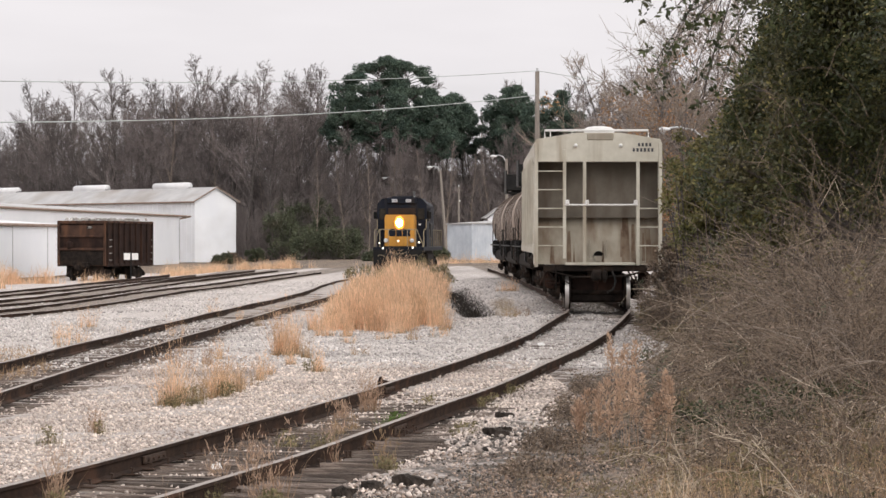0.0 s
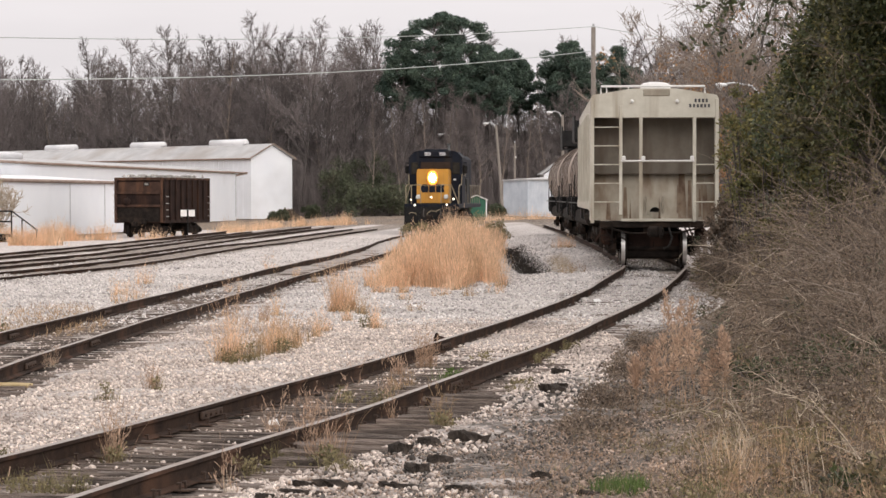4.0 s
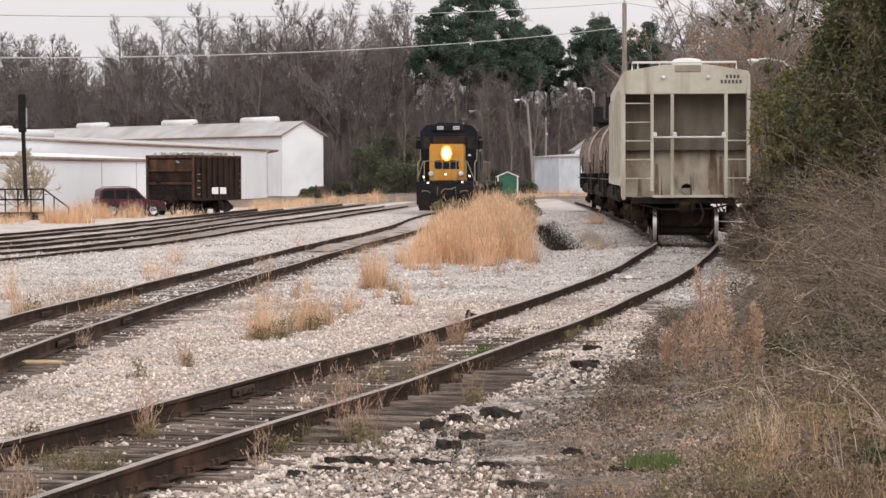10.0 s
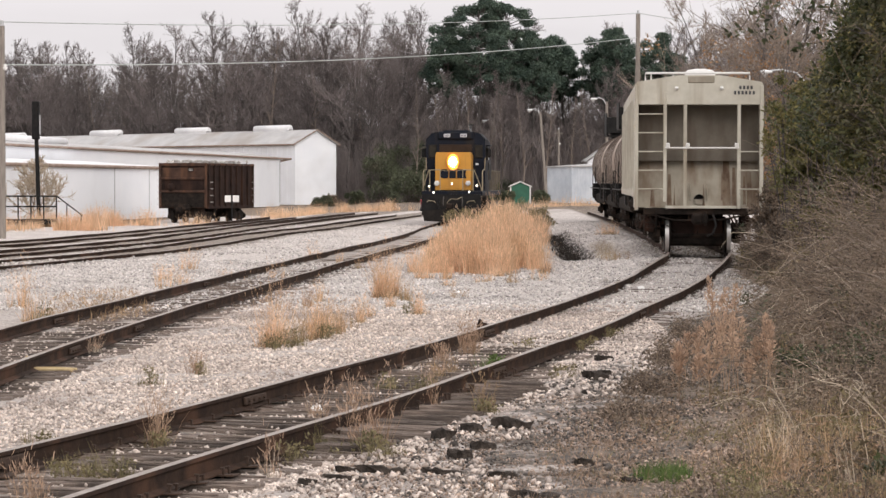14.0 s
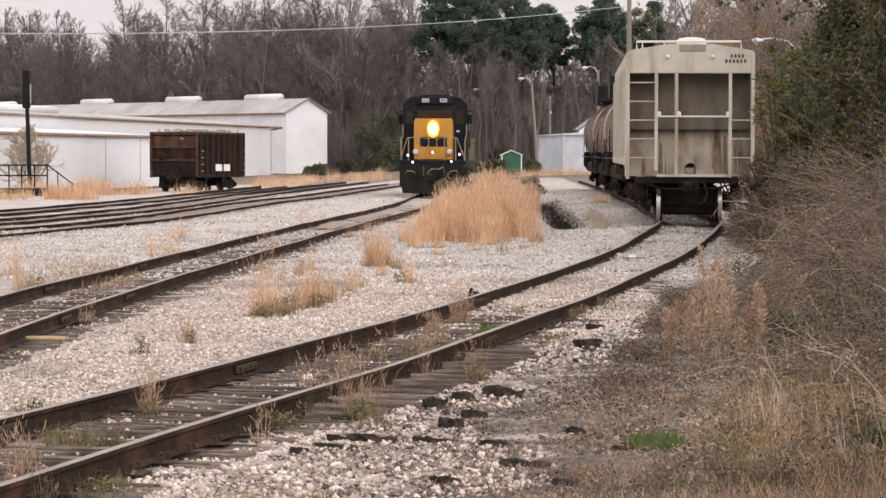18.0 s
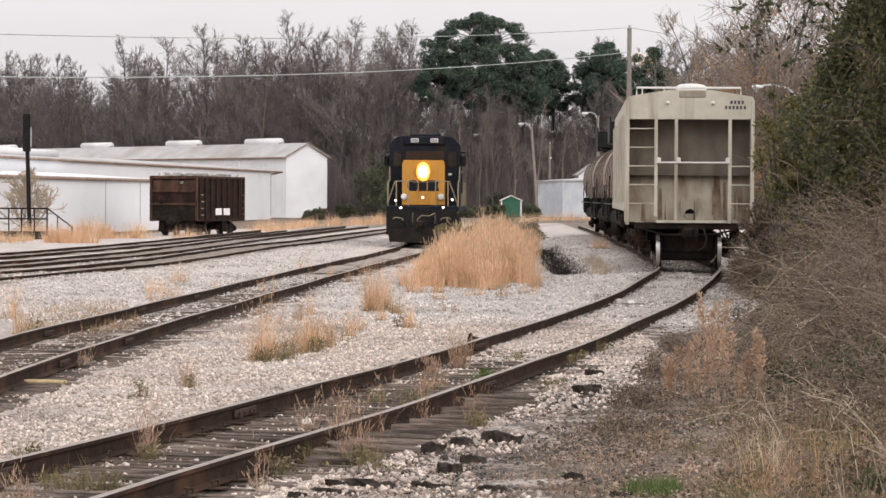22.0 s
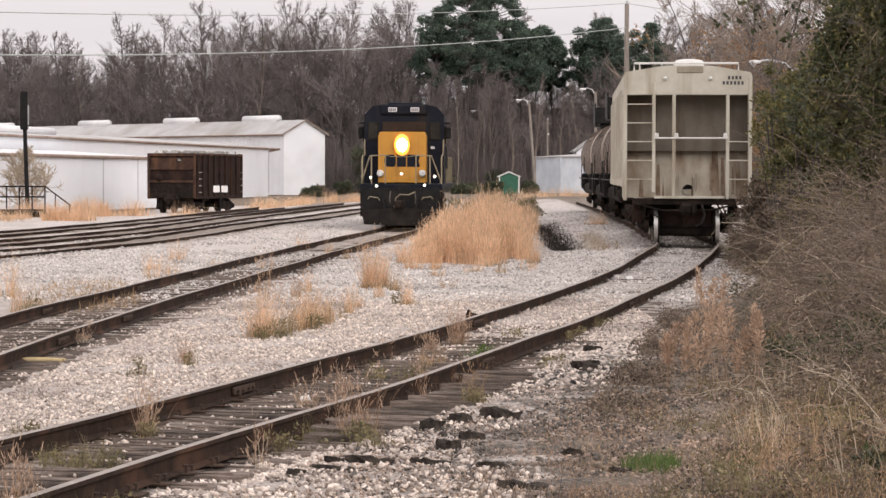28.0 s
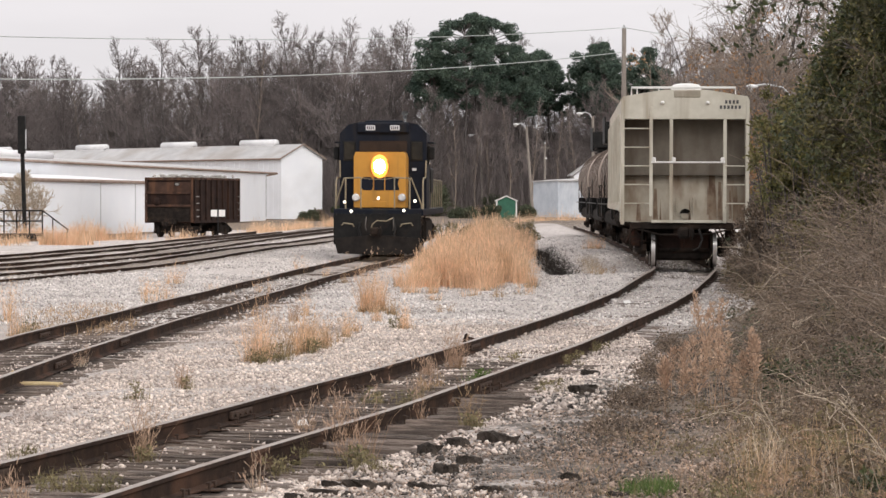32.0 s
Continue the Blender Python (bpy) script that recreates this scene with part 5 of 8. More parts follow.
M_TYRE = surf("tyre_rubber", (0.012, 0.012, 0.012), (0.022, 0.022, 0.022), 8, 0.9)
M_RIM = surf("alloy_rim", (0.55, 0.55, 0.56), (0.68, 0.68, 0.69), 6, 0.3, 0.7)
M_TAIL = surf("tail_lamp_red", (0.25, 0.01, 0.01), (0.35, 0.02, 0.02), 4, 0.2)


def build_suv():
    """Local y is forward, x to the right, z = 0 on the road."""
    e = thing("sport_utility_vehicle", pose(0, 0, 0), "dark maroon sport utility vehicle driving on the yard road", "car")
    body = [(-2.30, 0.50), (-2.33, 0.95), (-2.25, 1.02), (1.05, 1.02), (2.05, 0.95), (2.28, 0.80), (2.30, 0.50)]
    m = pose(0, 0, 0, 0, 0, 90)
    def slab(prof, w, name, mat, ch=0.06):
        s = Shape()
        n = len(prof)
        mid_y = sum(p[0] for p in prof) / n
        mid_z = sum(p[1] for p in prof) / n
        rings = [(-w, 0.97), (-w + ch, 1.0), (w - ch, 1.0), (w, 0.97)]
        v = [(x, mid_y + (py - mid_y) * k, mid_z + (pz - mid_z) * k) for x, k in rings for py, pz in prof]
        f = [(r * n + i, r * n + (i + 1) % n, (r + 1) * n + (i + 1) % n, (r + 1) * n + i) for r in range(3) for i in range(n)]
        f += [tuple(reversed(range(n))), tuple(range(3 * n, 4 * n))]
        s.add(v, f)
        return s.ob(name, mat, e)
    slab(body, 0.91, "body", M_MAROON)
    slab([(-2.31, 0.36), (-2.34, 0.58), (2.33, 0.58), (2.28, 0.34)], 0.925, "lower_cladding", M_CLAD, 0.03)
    slab([(-2.24, 1.0), (-2.12, 1.62), (-1.85, 1.74), (0.0, 1.76), (0.30, 1.69), (1.0, 1.0)], 0.80, "cabin", M_MAROON, 0.1)
    for sx in (-1, 1):
        for prof, nm in (([(-2.06, 1.08), (-1.98, 1.56), (-1.25, 1.60), (-1.22, 1.08)], "rear_window"), ([(-1.12, 1.08), (-1.12, 1.61), (-0.35, 1.62), (-0.30, 1.08)], "door_window"), ([(-0.2, 1.08), (-0.24, 1.62), (0.18, 1.57), (0.72, 1.08)], "front_window")):
            s = Shape()
            v = [(sx * (0.80 + o), y, z) for o in (0.006, -0.02) for y, z in prof]
            s.add(v, [(0, 1, 2, 3), (7, 6, 5, 4), (0, 4, 5, 1), (1, 5, 6, 2), (2, 6, 7, 3), (3, 7, 4, 0)])
            s.ob(nm, M_CARGLASS, e)
        Shape().box((sx * 0.97, 0.72, 1.08), (0.14, 0.1, 0.14), 0.03).ob("wing_mirror", M_MAROON, e)
        Shape().box((sx * 0.72, 2.27, 0.78), (0.34, 0.06, 0.16), 0.03).ob("headlamp", M_LENS, e)
        Shape().box((sx * 0.80, -2.31, 0.95), (0.18, 0.05, 0.3), 0.02).ob("tail_lamp", M_TAIL, e)
        Shape().rod((sx * 0.66, -1.7, 1.80), (sx * 0.66, -0.1, 1.81), 0.02).ob("roof_rack_bar", M_CLAD, e)
    Shape().box((0, 0.68, 1.30), (1.4, 0.04, 0.78), 0.02, m=Matrix.Translation((0, 0.68, 1.30)) @ pose(0, 0, 0, 49) @ Matrix.Translation((0, -0.68, -1.30))).ob("windscreen", M_CARGLASS, e)
    Shape().box((0, -2.16, 1.28), (1.35, 0.04, 0.42), 0.02, m=Matrix.Translation((0, -2.16, 1.28)) @ pose(0, 0, 0, -17) @ Matrix.Translation((0, 2.16, -1.28))).ob("rear_glass", M_CARGLASS, e)
    Shape().box((0, 2.31, 0.66), (1.0, 0.04, 0.22), 0.02).ob("grille", M_CLAD, e)
    Shape().box((0, 2.31, 0.45), (1.8, 0.12, 0.18), 0.04).ob("front_bumper", M_CLAD, e)
    Shape().box((0, -2.33, 0.45), (1.8, 0.12, 0.2), 0.04).ob("rear_bumper", M_CLAD, e)
    wheels = []
    for sx in (-1, 1):
        for y in (-1.38, 1.40):
            t = Shape().lathe([(-0.11, 0.20), (-0.11, 0.33), (-0.07, 0.365), (0.07, 0.365), (0.11, 0.33), (0.11, 0.20)], "x", 22).ob("wheel", M_TYRE, e)
            t.matrix_local = pose(sx * 0.82, y, 0.365)
            r = Shape().lathe([(sx * 0.09, 0.001), (sx * 0.105, 0.07), (sx * 0.09, 0.10), (sx * 0.09, 0.16), (sx * 0.112, 0.205), (sx * 0.112, 0.23)], "x", 18)
            for k in range(5):
                r.box((sx * 0.10, 0, 0.13), (0.03, 0.05, 0.17), 0.01, m=pose(0, 0, 0, 72 * k))
            r.ob("rim", M_RIM, t, "silver alloy rim")
            arch = Shape().lathe([(-0.04, 0.40), (0.05, 0.40), (0.05, 0.455), (-0.04, 0.455)], "x", 22, m=pose(sx * 0.885, y, 0.40))
            arch.ob("wheel_arch", M_CLAD, e)
            wheels.append((t, sx * 0.82, y))
    return e, wheels


suv, suv_wheels = build_suv()
suv.scale = (0.87, 0.87, 0.96)
# ---- buildings ----
def wall_slab(a, b, z0, z1, thick, name, mat, parent, ribs=0.0):
    """An upright wall from a to b on the plan, with pressed ribs."""
    a, b = Vector((a[0], a[1], 0)), Vector((b[0], b[1], 0))
    d = (b - a).normalized()
    n = Vector((d.y, -d.x, 0))
    s = Shape()
    L = (b - a).length
    m = Matrix(((d.x, -n.x, 0, a.x), (d.y, -n.y, 0, a.y), (0, 0, 1, 0), (0, 0, 0, 1)))
    edge = [(0, 0)]
    k = ribs / 2
    while ribs and k < L - 0.1:
        w = min(0.04, ribs * 0.2)
        edge += [(k - w, 0), (k - w * 0.5, -0.03), (k + w * 0.5, -0.03), (k + w, 0)]
        k += ribs
    edge += [(L, 0)]
    c = len(edge)
    v = [(x, y, z) for z in (z0, z1) for x, y in edge] + [(0, thick, z0), (L, thick, z0), (0, thick, z1), (L, thick, z1)]
    f = [(i, i + 1, c + i + 1, c + i) for i in range(c - 1)] + [(2 * c + 1, 2 * c, 2 * c + 2, 2 * c + 3), (0, c, 2 * c + 2, 2 * c), (c - 1, 2 * c + 1, 2 * c + 3, 2 * c - 1)]
    f += [tuple(range(c, 2 * c)) + (2 * c + 3, 2 * c + 2)]
    s.add(v, f, False, m)
    return s.ob(name, mat, parent)


def slab_between(p, name, mat, parent, thick=0.12):
    """A flat roof sheet with four corners p, going round."""
    p = [Vector(q) for q in p]
    n = (p[1] - p[0]).cross(p[2] - p[1]).normalized()
    if n.z < 0:
        n = -n
    v = p + [q - n * thick for q in p]
    s = Shape().add(v, [(0, 1, 2, 3), (7, 6, 5, 4), (0, 4, 5, 1), (1, 5, 6, 2), (2, 6, 7, 3), (3, 7, 4, 0)])
    return s.ob(name, mat, parent)


def build_warehouse():
    e = thing("warehouse", pose(0, 0, 0), "white metal gabled warehouse with grey roof and white ridge vents", "building")
    c0 = Vector((-17.5, 260.0, 0))
    g = Vector((0.766, 0.643, 0))
    d = Vector((-0.643, 0.766, 0))
    W, L, E, R = 5.5, 80.0, 6.1, 7.55
    c1 = c0 + g * W
    f0, f1 = c0 + d * L, c1 + d * L
    wall_slab(f0, c0, -0.4, E, 0.2, "side_wall", M_WHITE_WALL, e, 0.9)
    wall_slab(c1, f1, -0.4, E, 0.2, "side_wall", M_WHITE_WALL, e)
    n = -d * 0.2
    mid = (c0 + c1) / 2
    pts = [Vector((c0.x, c0.y, -0.4)), Vector((c1.x, c1.y, -0.4)), Vector((c1.x, c1.y, E)), Vector((mid.x, mid.y, R)), Vector((c0.x, c0.y, E))]
    Shape().add([p + n for p in pts] + pts, [(0, 1, 2, 3, 4), (9, 8, 7, 6, 5), (0, 5, 6, 1), (1, 6, 7, 2), (2, 7, 8, 3), (3, 8, 9, 4), (4, 9, 5, 0)]).ob("gable_wall", M_WHITE_WALL, e)
    pts2 = [p + d * L for p in pts]
    Shape().add([p - n for p in pts2] + pts2, [(4, 3, 2, 1, 0), (5, 6, 7, 8, 9)]).ob("gable_wall", M_WHITE_WALL, e)
    o, up = g * 0.3, Vector((0, 0, 1))
    for side, ca in ((-1, c0), (1, c1)):
        q = [ca + o * side - d * 0.5 + up * (E - 0.1), mid - d * 0.5 + up * R, mid + d * L + up * R, ca + o * side + d * L + up * (E - 0.1)]
        slab_between([x + up * 0.14 for x in q], "roof_slope", M_ROOF, e)
        s = Shape().rod(q[0] + up * 0.05, q[3] + up * 0.05, 0.09, n=6)
        s.ob("gutter", M_TRIM, e, "rusty gutter")
        s = Shape().rod(q[0] + up * 0.12, q[1] + up * 0.12, 0.07, n=6)
        s.ob("verge_trim", M_TRIM, e)
    for k in (7.7, 23.5, 42.2, 65.0):
        b = mid + d * k + up * (R + 0.3)
        m = Matrix(((d.x, g.x, 0, b.x), (d.y, g.y, 0, b.y), (0, 0, 1, b.z), (0, 0, 0, 1)))
        s = Shape().lathe([(-3.2, 0.001), (-3.2, 0.42), (3.2, 0.42), (3.2, 0.001)], "x", 12, m=m)
        s.box((0, 0, -0.2), (6.4, 0.7, 0.35), 0.02, m=m)
        s.ob("ridge_vent", M_VENT, e, "white rounded ridge ventilator")


def build_low_warehouse():
    e = thing("low_warehouse", pose(0, 0, 0), "long low white warehouse with lean-to and rusty brown gutters", "building")
    a = Vector((-17.4, 249.0, 0))
    d = Vector((-0.135, -0.991, 0)).normalized()
    n = Vector((d.y, -d.x, 0)) * -1  # towards the yard
    up = Vector((0, 0, 1))
    L = 140.0
    b = a + d * L
    E = 4.45
    w_end = a + d * 4.9
    wall_slab(w_end, b, -0.4, E, 0.2, "long_wall", M_WHITE_WALL, e, 1.2)
    back_a, back_b = a - n * 9, b - n * 9
    wall_slab(back_a + d * 4.9, w_end, -0.4, E, 0.2, "end_wall", M_WHITE_WALL, e)
    wall_slab(b, back_b, -0.4, E, 0.2, "end_wall", M_WHITE_WALL, e)
    slab_between([a + n * 0.3 + up * E, b + n * 0.3 + up * E, b - n * 5 + up * (E + 0.55), a - n * 5 + up * (E + 0.55)], "roof_slope", M_ROOF, e)
    slab_between([a - n * 5 + up * (E + 0.55), b - n * 5 + up * (E + 0.55), back_b + up * E, back_a + up * E], "roof_slope", M_ROOF, e)
    Shape().rod(a + n * 0.34 + up * (E - 0.05), b + n * 0.34 + up * (E - 0.05), 0.10, n=6).ob("gutter", M_TRIM, e, "rusty brown gutter")
    for k, l in ((75.0, 16.0), (112.0, 8.0)):
        c = a + d * k - n * 3.2 + up * (E + 0.55)
        m = Matrix(((d.x, n.x, 0, c.x), (d.y, n.y, 0, c.y), (0, 0, 1, c.z), (0, 0, 0, 1)))
        Shape().lathe([(-l / 2, 0.001), (-l / 2, 0.3), (l / 2, 0.3), (l / 2, 0.001)], "x", 12, m=m).ob("ridge_vent", M_VENT, e)
    Shape().rod(w_end + n * 0.16 + up * 0.0, w_end + n * 0.16 + up * (E - 0.3), 0.12, n=6).ob("downpipe", M_GREYMETAL, e)
    Shape().rod(w_end + n * 0.16 + up * (E - 0.35), a + n * 0.34 + up * (E - 0.05), 0.1, n=6).ob("gutter_elbow", M_TRIM, e)
    # lean-to along the yard side
    p = Vector((-18.9, 172.0, 0))
    q = p + d * 62.0
    H = 2.95
    off = n * 8.3
    wall_slab(p, q, -0.4, H, 0.18, "lean_to_wall", M_WHITE_WALL, e, 1.2)
    wall_slab(p - off, p, -0.4, H, 0.18, "lean_to_end", M_WHITE_WALL, e)
    slab_between([p + n * 0.25 + up * H, q + n * 0.25 + up * H, q - off + up * (H + 0.55), p - off + up * (H + 0.55)], "lean_to_roof", M_VENT, e)
    Shape().rod(p + n * 0.3 + up * (H - 0.03), q + n * 0.3 + up * (H - 0.03), 0.11, n=6).ob("gutter", M_TRIM, e, "rusty brown gutter")
    for k in (11.9, 20.2):
        c = p + d * k + n * 0.1
        Shape().rod(c, c + up * (H - 0.1), 0.12, n=6).ob("downpipe", M_GREYMETAL, e)
    c0 = p + d * 12.3 + n * 0.06
    m = Matrix(((d.x, n.x, 0, c0.x), (d.y, n.y, 0, c0.y), (0, 0, 1, 0), (0, 0, 0, 1)))
    Shape().box((3.8, 0, 1.25), (7.2, 0.06, 2.5), 0.01, m=m).ob("sliding_door", M_VENT, e, "white sliding door")


build_warehouse()
build_low_warehouse()


def build_sheds():
    e = thing("garden_shed", pose(5.95, 231, -0.3) @ Matrix.Diagonal((0.95, 0.8, 0.93, 1)), "small dark green shed with a white-trimmed gable roof", "shed")
    Shape().box((0, 0, 1.0), (1.9, 2.4, 2.2), 0.02).ob("wall", M_GREEN, e)
    for s in (-1, 1):
        Shape().box((s * 0.56, 0, 2.35), (1.3, 2.7, 0.09), 0.01, m=Matrix.Translation((s * 0.56, 0, 2.35)) @ pose(0, 0, 0, 0, s * 24) @ Matrix.Translation((-s * 0.56, 0, -2.35))).ob("roof_slope", M_WHITE, e)
    Shape().prism([(-0.95, 2.05), (0.95, 2.05), (0, 2.5)], -1.2, 1.2).ob("gable", M_GREEN, e)
    for x in (-0.97, 0.97):
        Shape().box((x, -1.2, 1.0), (0.12, 0.1, 2.2)).ob("corner_trim", M_WHITE, e)
    e = thing("corrugated_shed", pose(0, 0, 0), "pale blue-grey corrugated metal shed", "shed")
    c = (10.95, 233.0)
    l, r = (8.75, 237.5), (15.0, 238.5)
    wall_slab(l, c, -0.4, 3.55, 0.1, "wall", M_CORR, e, 0.28)
    wall_slab(c, r, -0.4, 3.65, 0.1, "wall", M_CORR, e, 0.28)
    slab_between([(l[0] - 0.2, l[1] - 0.2, 3.6), (c[0], c[1] - 0.3, 3.65), (r[0] + 0.2, r[1] - 0.2, 3.7), (12.8, 243, 3.9)], "roof", M_ROOF, e, 0.1)
    e = thing("cottage", pose(16.2, 262, -0.3), "small white gabled house behind the yard", "house")
    Shape().prism([(-2.4, 0), (2.4, 0), (2.4, 4.6), (0, 6.3), (-2.4, 4.6)], -4, 4).ob("wall", M_WHITE_WALL, e)
    for s in (-1, 1):
        Shape().box((s * 1.35, 0, 5.55), (3.3, 8.6, 0.14), 0.01, m=Matrix.Translation((s * 1.35, 0, 5.55)) @ pose(0, 0, 0, 0, s * 35) @ Matrix.Translation((-s * 1.35, 0, -5.55))).ob("roof_slope", M_ROOF, e)
    Shape().box((0, -4.02, 4.0), (0.9, 0.06, 1.3), 0.01).ob("window", M_GLASS, e)


build_sheds()

# ---- poles, lamps and wires ----
M_WIRE = surf("bare_wire", (0.38, 0.42, 0.40), (0.5, 0.54, 0.52), 5, 0.5, 0.3, 0)
M_LAMPHEAD = surf("white_lamp_head", (0.70, 0.71, 0.72), (0.8, 0.81, 0.82), 3, 0.4)


def utility_pole(x, y, top, r, label, arm=0.0):
    e = thing("utility_pole", pose(x, y, -0.4), label, "utility pole", "utility poles")
    Shape().rod((0, 0, 0), (0, 0, top + 0.4), r, r * 0.75, 12).ob("pole", M_POLE, e)
    Shape().rod((0, 0, top + 0.4), (0, 0, top + 0.6), 0.07, 0.06, 8).ob("insulator", M_GREYMETAL, e)
    Shape().lathe([(0, 0.06), (0.1, 0.11), (0.12, 0.06), (0.2, 0.1), (0.22, 0.001)], "z", 10, m=Matrix.Translation((0.1, 0, top - 1.2))).ob("insulator", M_WHITE, e)
    if arm:
        Shape().box((0, -r - 0.03, top), (arm, 0.1, 0.1), 0.01).ob("cross_arm", M_POLE, e)
    return e


utility_pole(10.35, 140.0, 11.7, 0.17, "tall weathered wooden utility pole behind the railcars")
utility_pole(-16.5, 88.0, 7.6, 0.14, "pale wooden utility pole beside the platform", 0.0)
utility_pole(10.6, 255.0, 7.6, 0.12, "thin distant utility pole with a short cross-arm", 0.9)


def wire(a, b, sag, r=0.02):
    a, b = Vector(a), Vector(b)
    s = Shape()
    pts = [a.lerp(b, k / 24) - Vector((0, 0, sag * 4 * (k / 24) * (1 - k / 24))) for k in range(25)]
    s.pipe(pts, r, 5)
    tagged(s.ob("overhead_wire", M_WIRE), "thin pale overhead wire strung between poles", "wire", "overhead wires")


wire((-16.5, 88, 7.75), (10.35, 140, 11.75), 0.35, 0.018)
wire((-16.5, 88, 6.2), (10.35, 140, 10.35), 0.45, 0.022)
wire((10.35, 140, 11.75), (40, 190, 12.5), 0.4)
wire((-16.5, 88, 7.75), (-45, 40, 7.0), 0.3, 0.012)


def street_lamp(x, y, z, lean, reach, label):
    e = thing("street_lamp", pose(x, y, -0.4), label, "street lamp", "street lamps")
    Shape().rod((0, 0, 0), (lean, 0, z + 0.1), 0.15, 0.11, 10).ob("pole", M_POLE, e)
    s = Shape().pipe([(lean, 0, z - 0.3), (lean + reach * 0.3, 0, z + 0.25), (lean + reach * 0.75, 0, z + 0.4), (lean + reach, 0, z + 0.35)], 0.045, 8)
    s.ob("arm", M_GREYMETAL, e)
    k = 1 if reach > 0 else -1
    s = Shape().lathe([(-0.26, 0.03), (-0.18, 0.10), (0.05, 0.15), (0.24, 0.11), (0.30, 0.02)], "x", 12, m=Matrix.Translation((lean + reach + k * 0.2, 0, z + 0.3)) @ Matrix.Diagonal((k, 1, 0.7, 1)))
    s.ob("lamp_head", M_LAMPHEAD, e, "white cobra lamp head")
    Shape().lathe([(-0.16, 0.001), (-0.13, 0.1), (0.0, 0.15)], "z", 10, m=Matrix.Translation((lean + reach + k * 0.3, 0, z + 0.2))).ob("lens", M_LENS, e)


street_lamp(8.5, 230.0, 9.0, -0.7, -0.75, "white street lamp on a leaning wooden pole")
street_lamp(12.3, 200.0, 9.0, -0.05, -0.85, "white street lamp on a wooden pole behind the tank cars")
street_lamp(4.3, 270.0, 9.0, -0.2, -0.9, "distant white street lamp on a thin pole")
street_lamp(16.1, 112.0, 7.2, 0.0, -1.7, "white street lamp reaching out of the trees")


def build_signal():
    e = thing("signal_mast", pose(-19.4, 112.0, -0.3), "black railway signal mast with a tall black head", "railway signal")
    Shape().rod((0.12, 0, 0), (-0.06, 0, 5.9), 0.10, 0.09, 10).ob("mast", M_BLACK, e)
    Shape().box((-0.03, -0.05, 5.1), (0.34, 0.3, 1.75), 0.04).ob("signal_head", M_BLACK, e)
    Shape().box((0.16, -0.05, 4.9), (0.03, 0.24, 0.9), 0.01).ob("head_side_plate", M_GREYMETAL, e)
    Shape().box((0.1, 0, 0.1), (0.5, 0.5, 0.35), 0.03).ob("footing", M_GREYMETAL, e)
    e = thing("loading_platform", pose(-19.0, 110.8, -0.3), "small steel platform with black railing and steps", "platform")
    Shape().box((-0.9, 0, 0.48), (3.6, 1.6, 0.14), 0.02).ob("deck", M_GREYMETAL, e)
    Shape().box((-0.9, -0.83, 0.46), (3.6, 0.06, 0.26), 0.01).ob("deck_fascia", M_BLACK, e)
    for x in (-2.5, -0.9, 0.7):
        for y in (-0.7, 0.7):
            Shape().box((x, y, 0.2), (0.12, 0.12, 0.45)).ob("deck_leg", M_BLACK, e)
    for k in range(7):
        x = -2.65 + 0.58 * k
        Shape().rod((x, -0.75, 0.5), (x, -0.75, 1.62), 0.035, n=6).ob("railing_post", M_BLACK, e)
    for z in (1.62, 1.15):
        Shape().rod((-2.7, -0.75, z), (0.85, -0.75, z), 0.035, n=6).ob("hand_rail", M_BLACK, e)
    Shape().rod((0.85, -0.75, 1.62), (2.0, -0.75, 0.75), 0.035, n=6).ob("stair_rail", M_BLACK, e)
    for x, z in ((1.3, 1.27), (1.95, 0.78)):
        Shape().rod((x, -0.75, z - 0.95), (x, -0.75, z), 0.03, n=6).ob("stair_post", M_BLACK, e)
    for k in range(3):
        Shape().box((1.1 + 0.3 * k, 0, 0.42 - 0.16 * k), (0.3, 1.4, 0.05)).ob("tread", M_GREYMETAL, e)


build_signal()


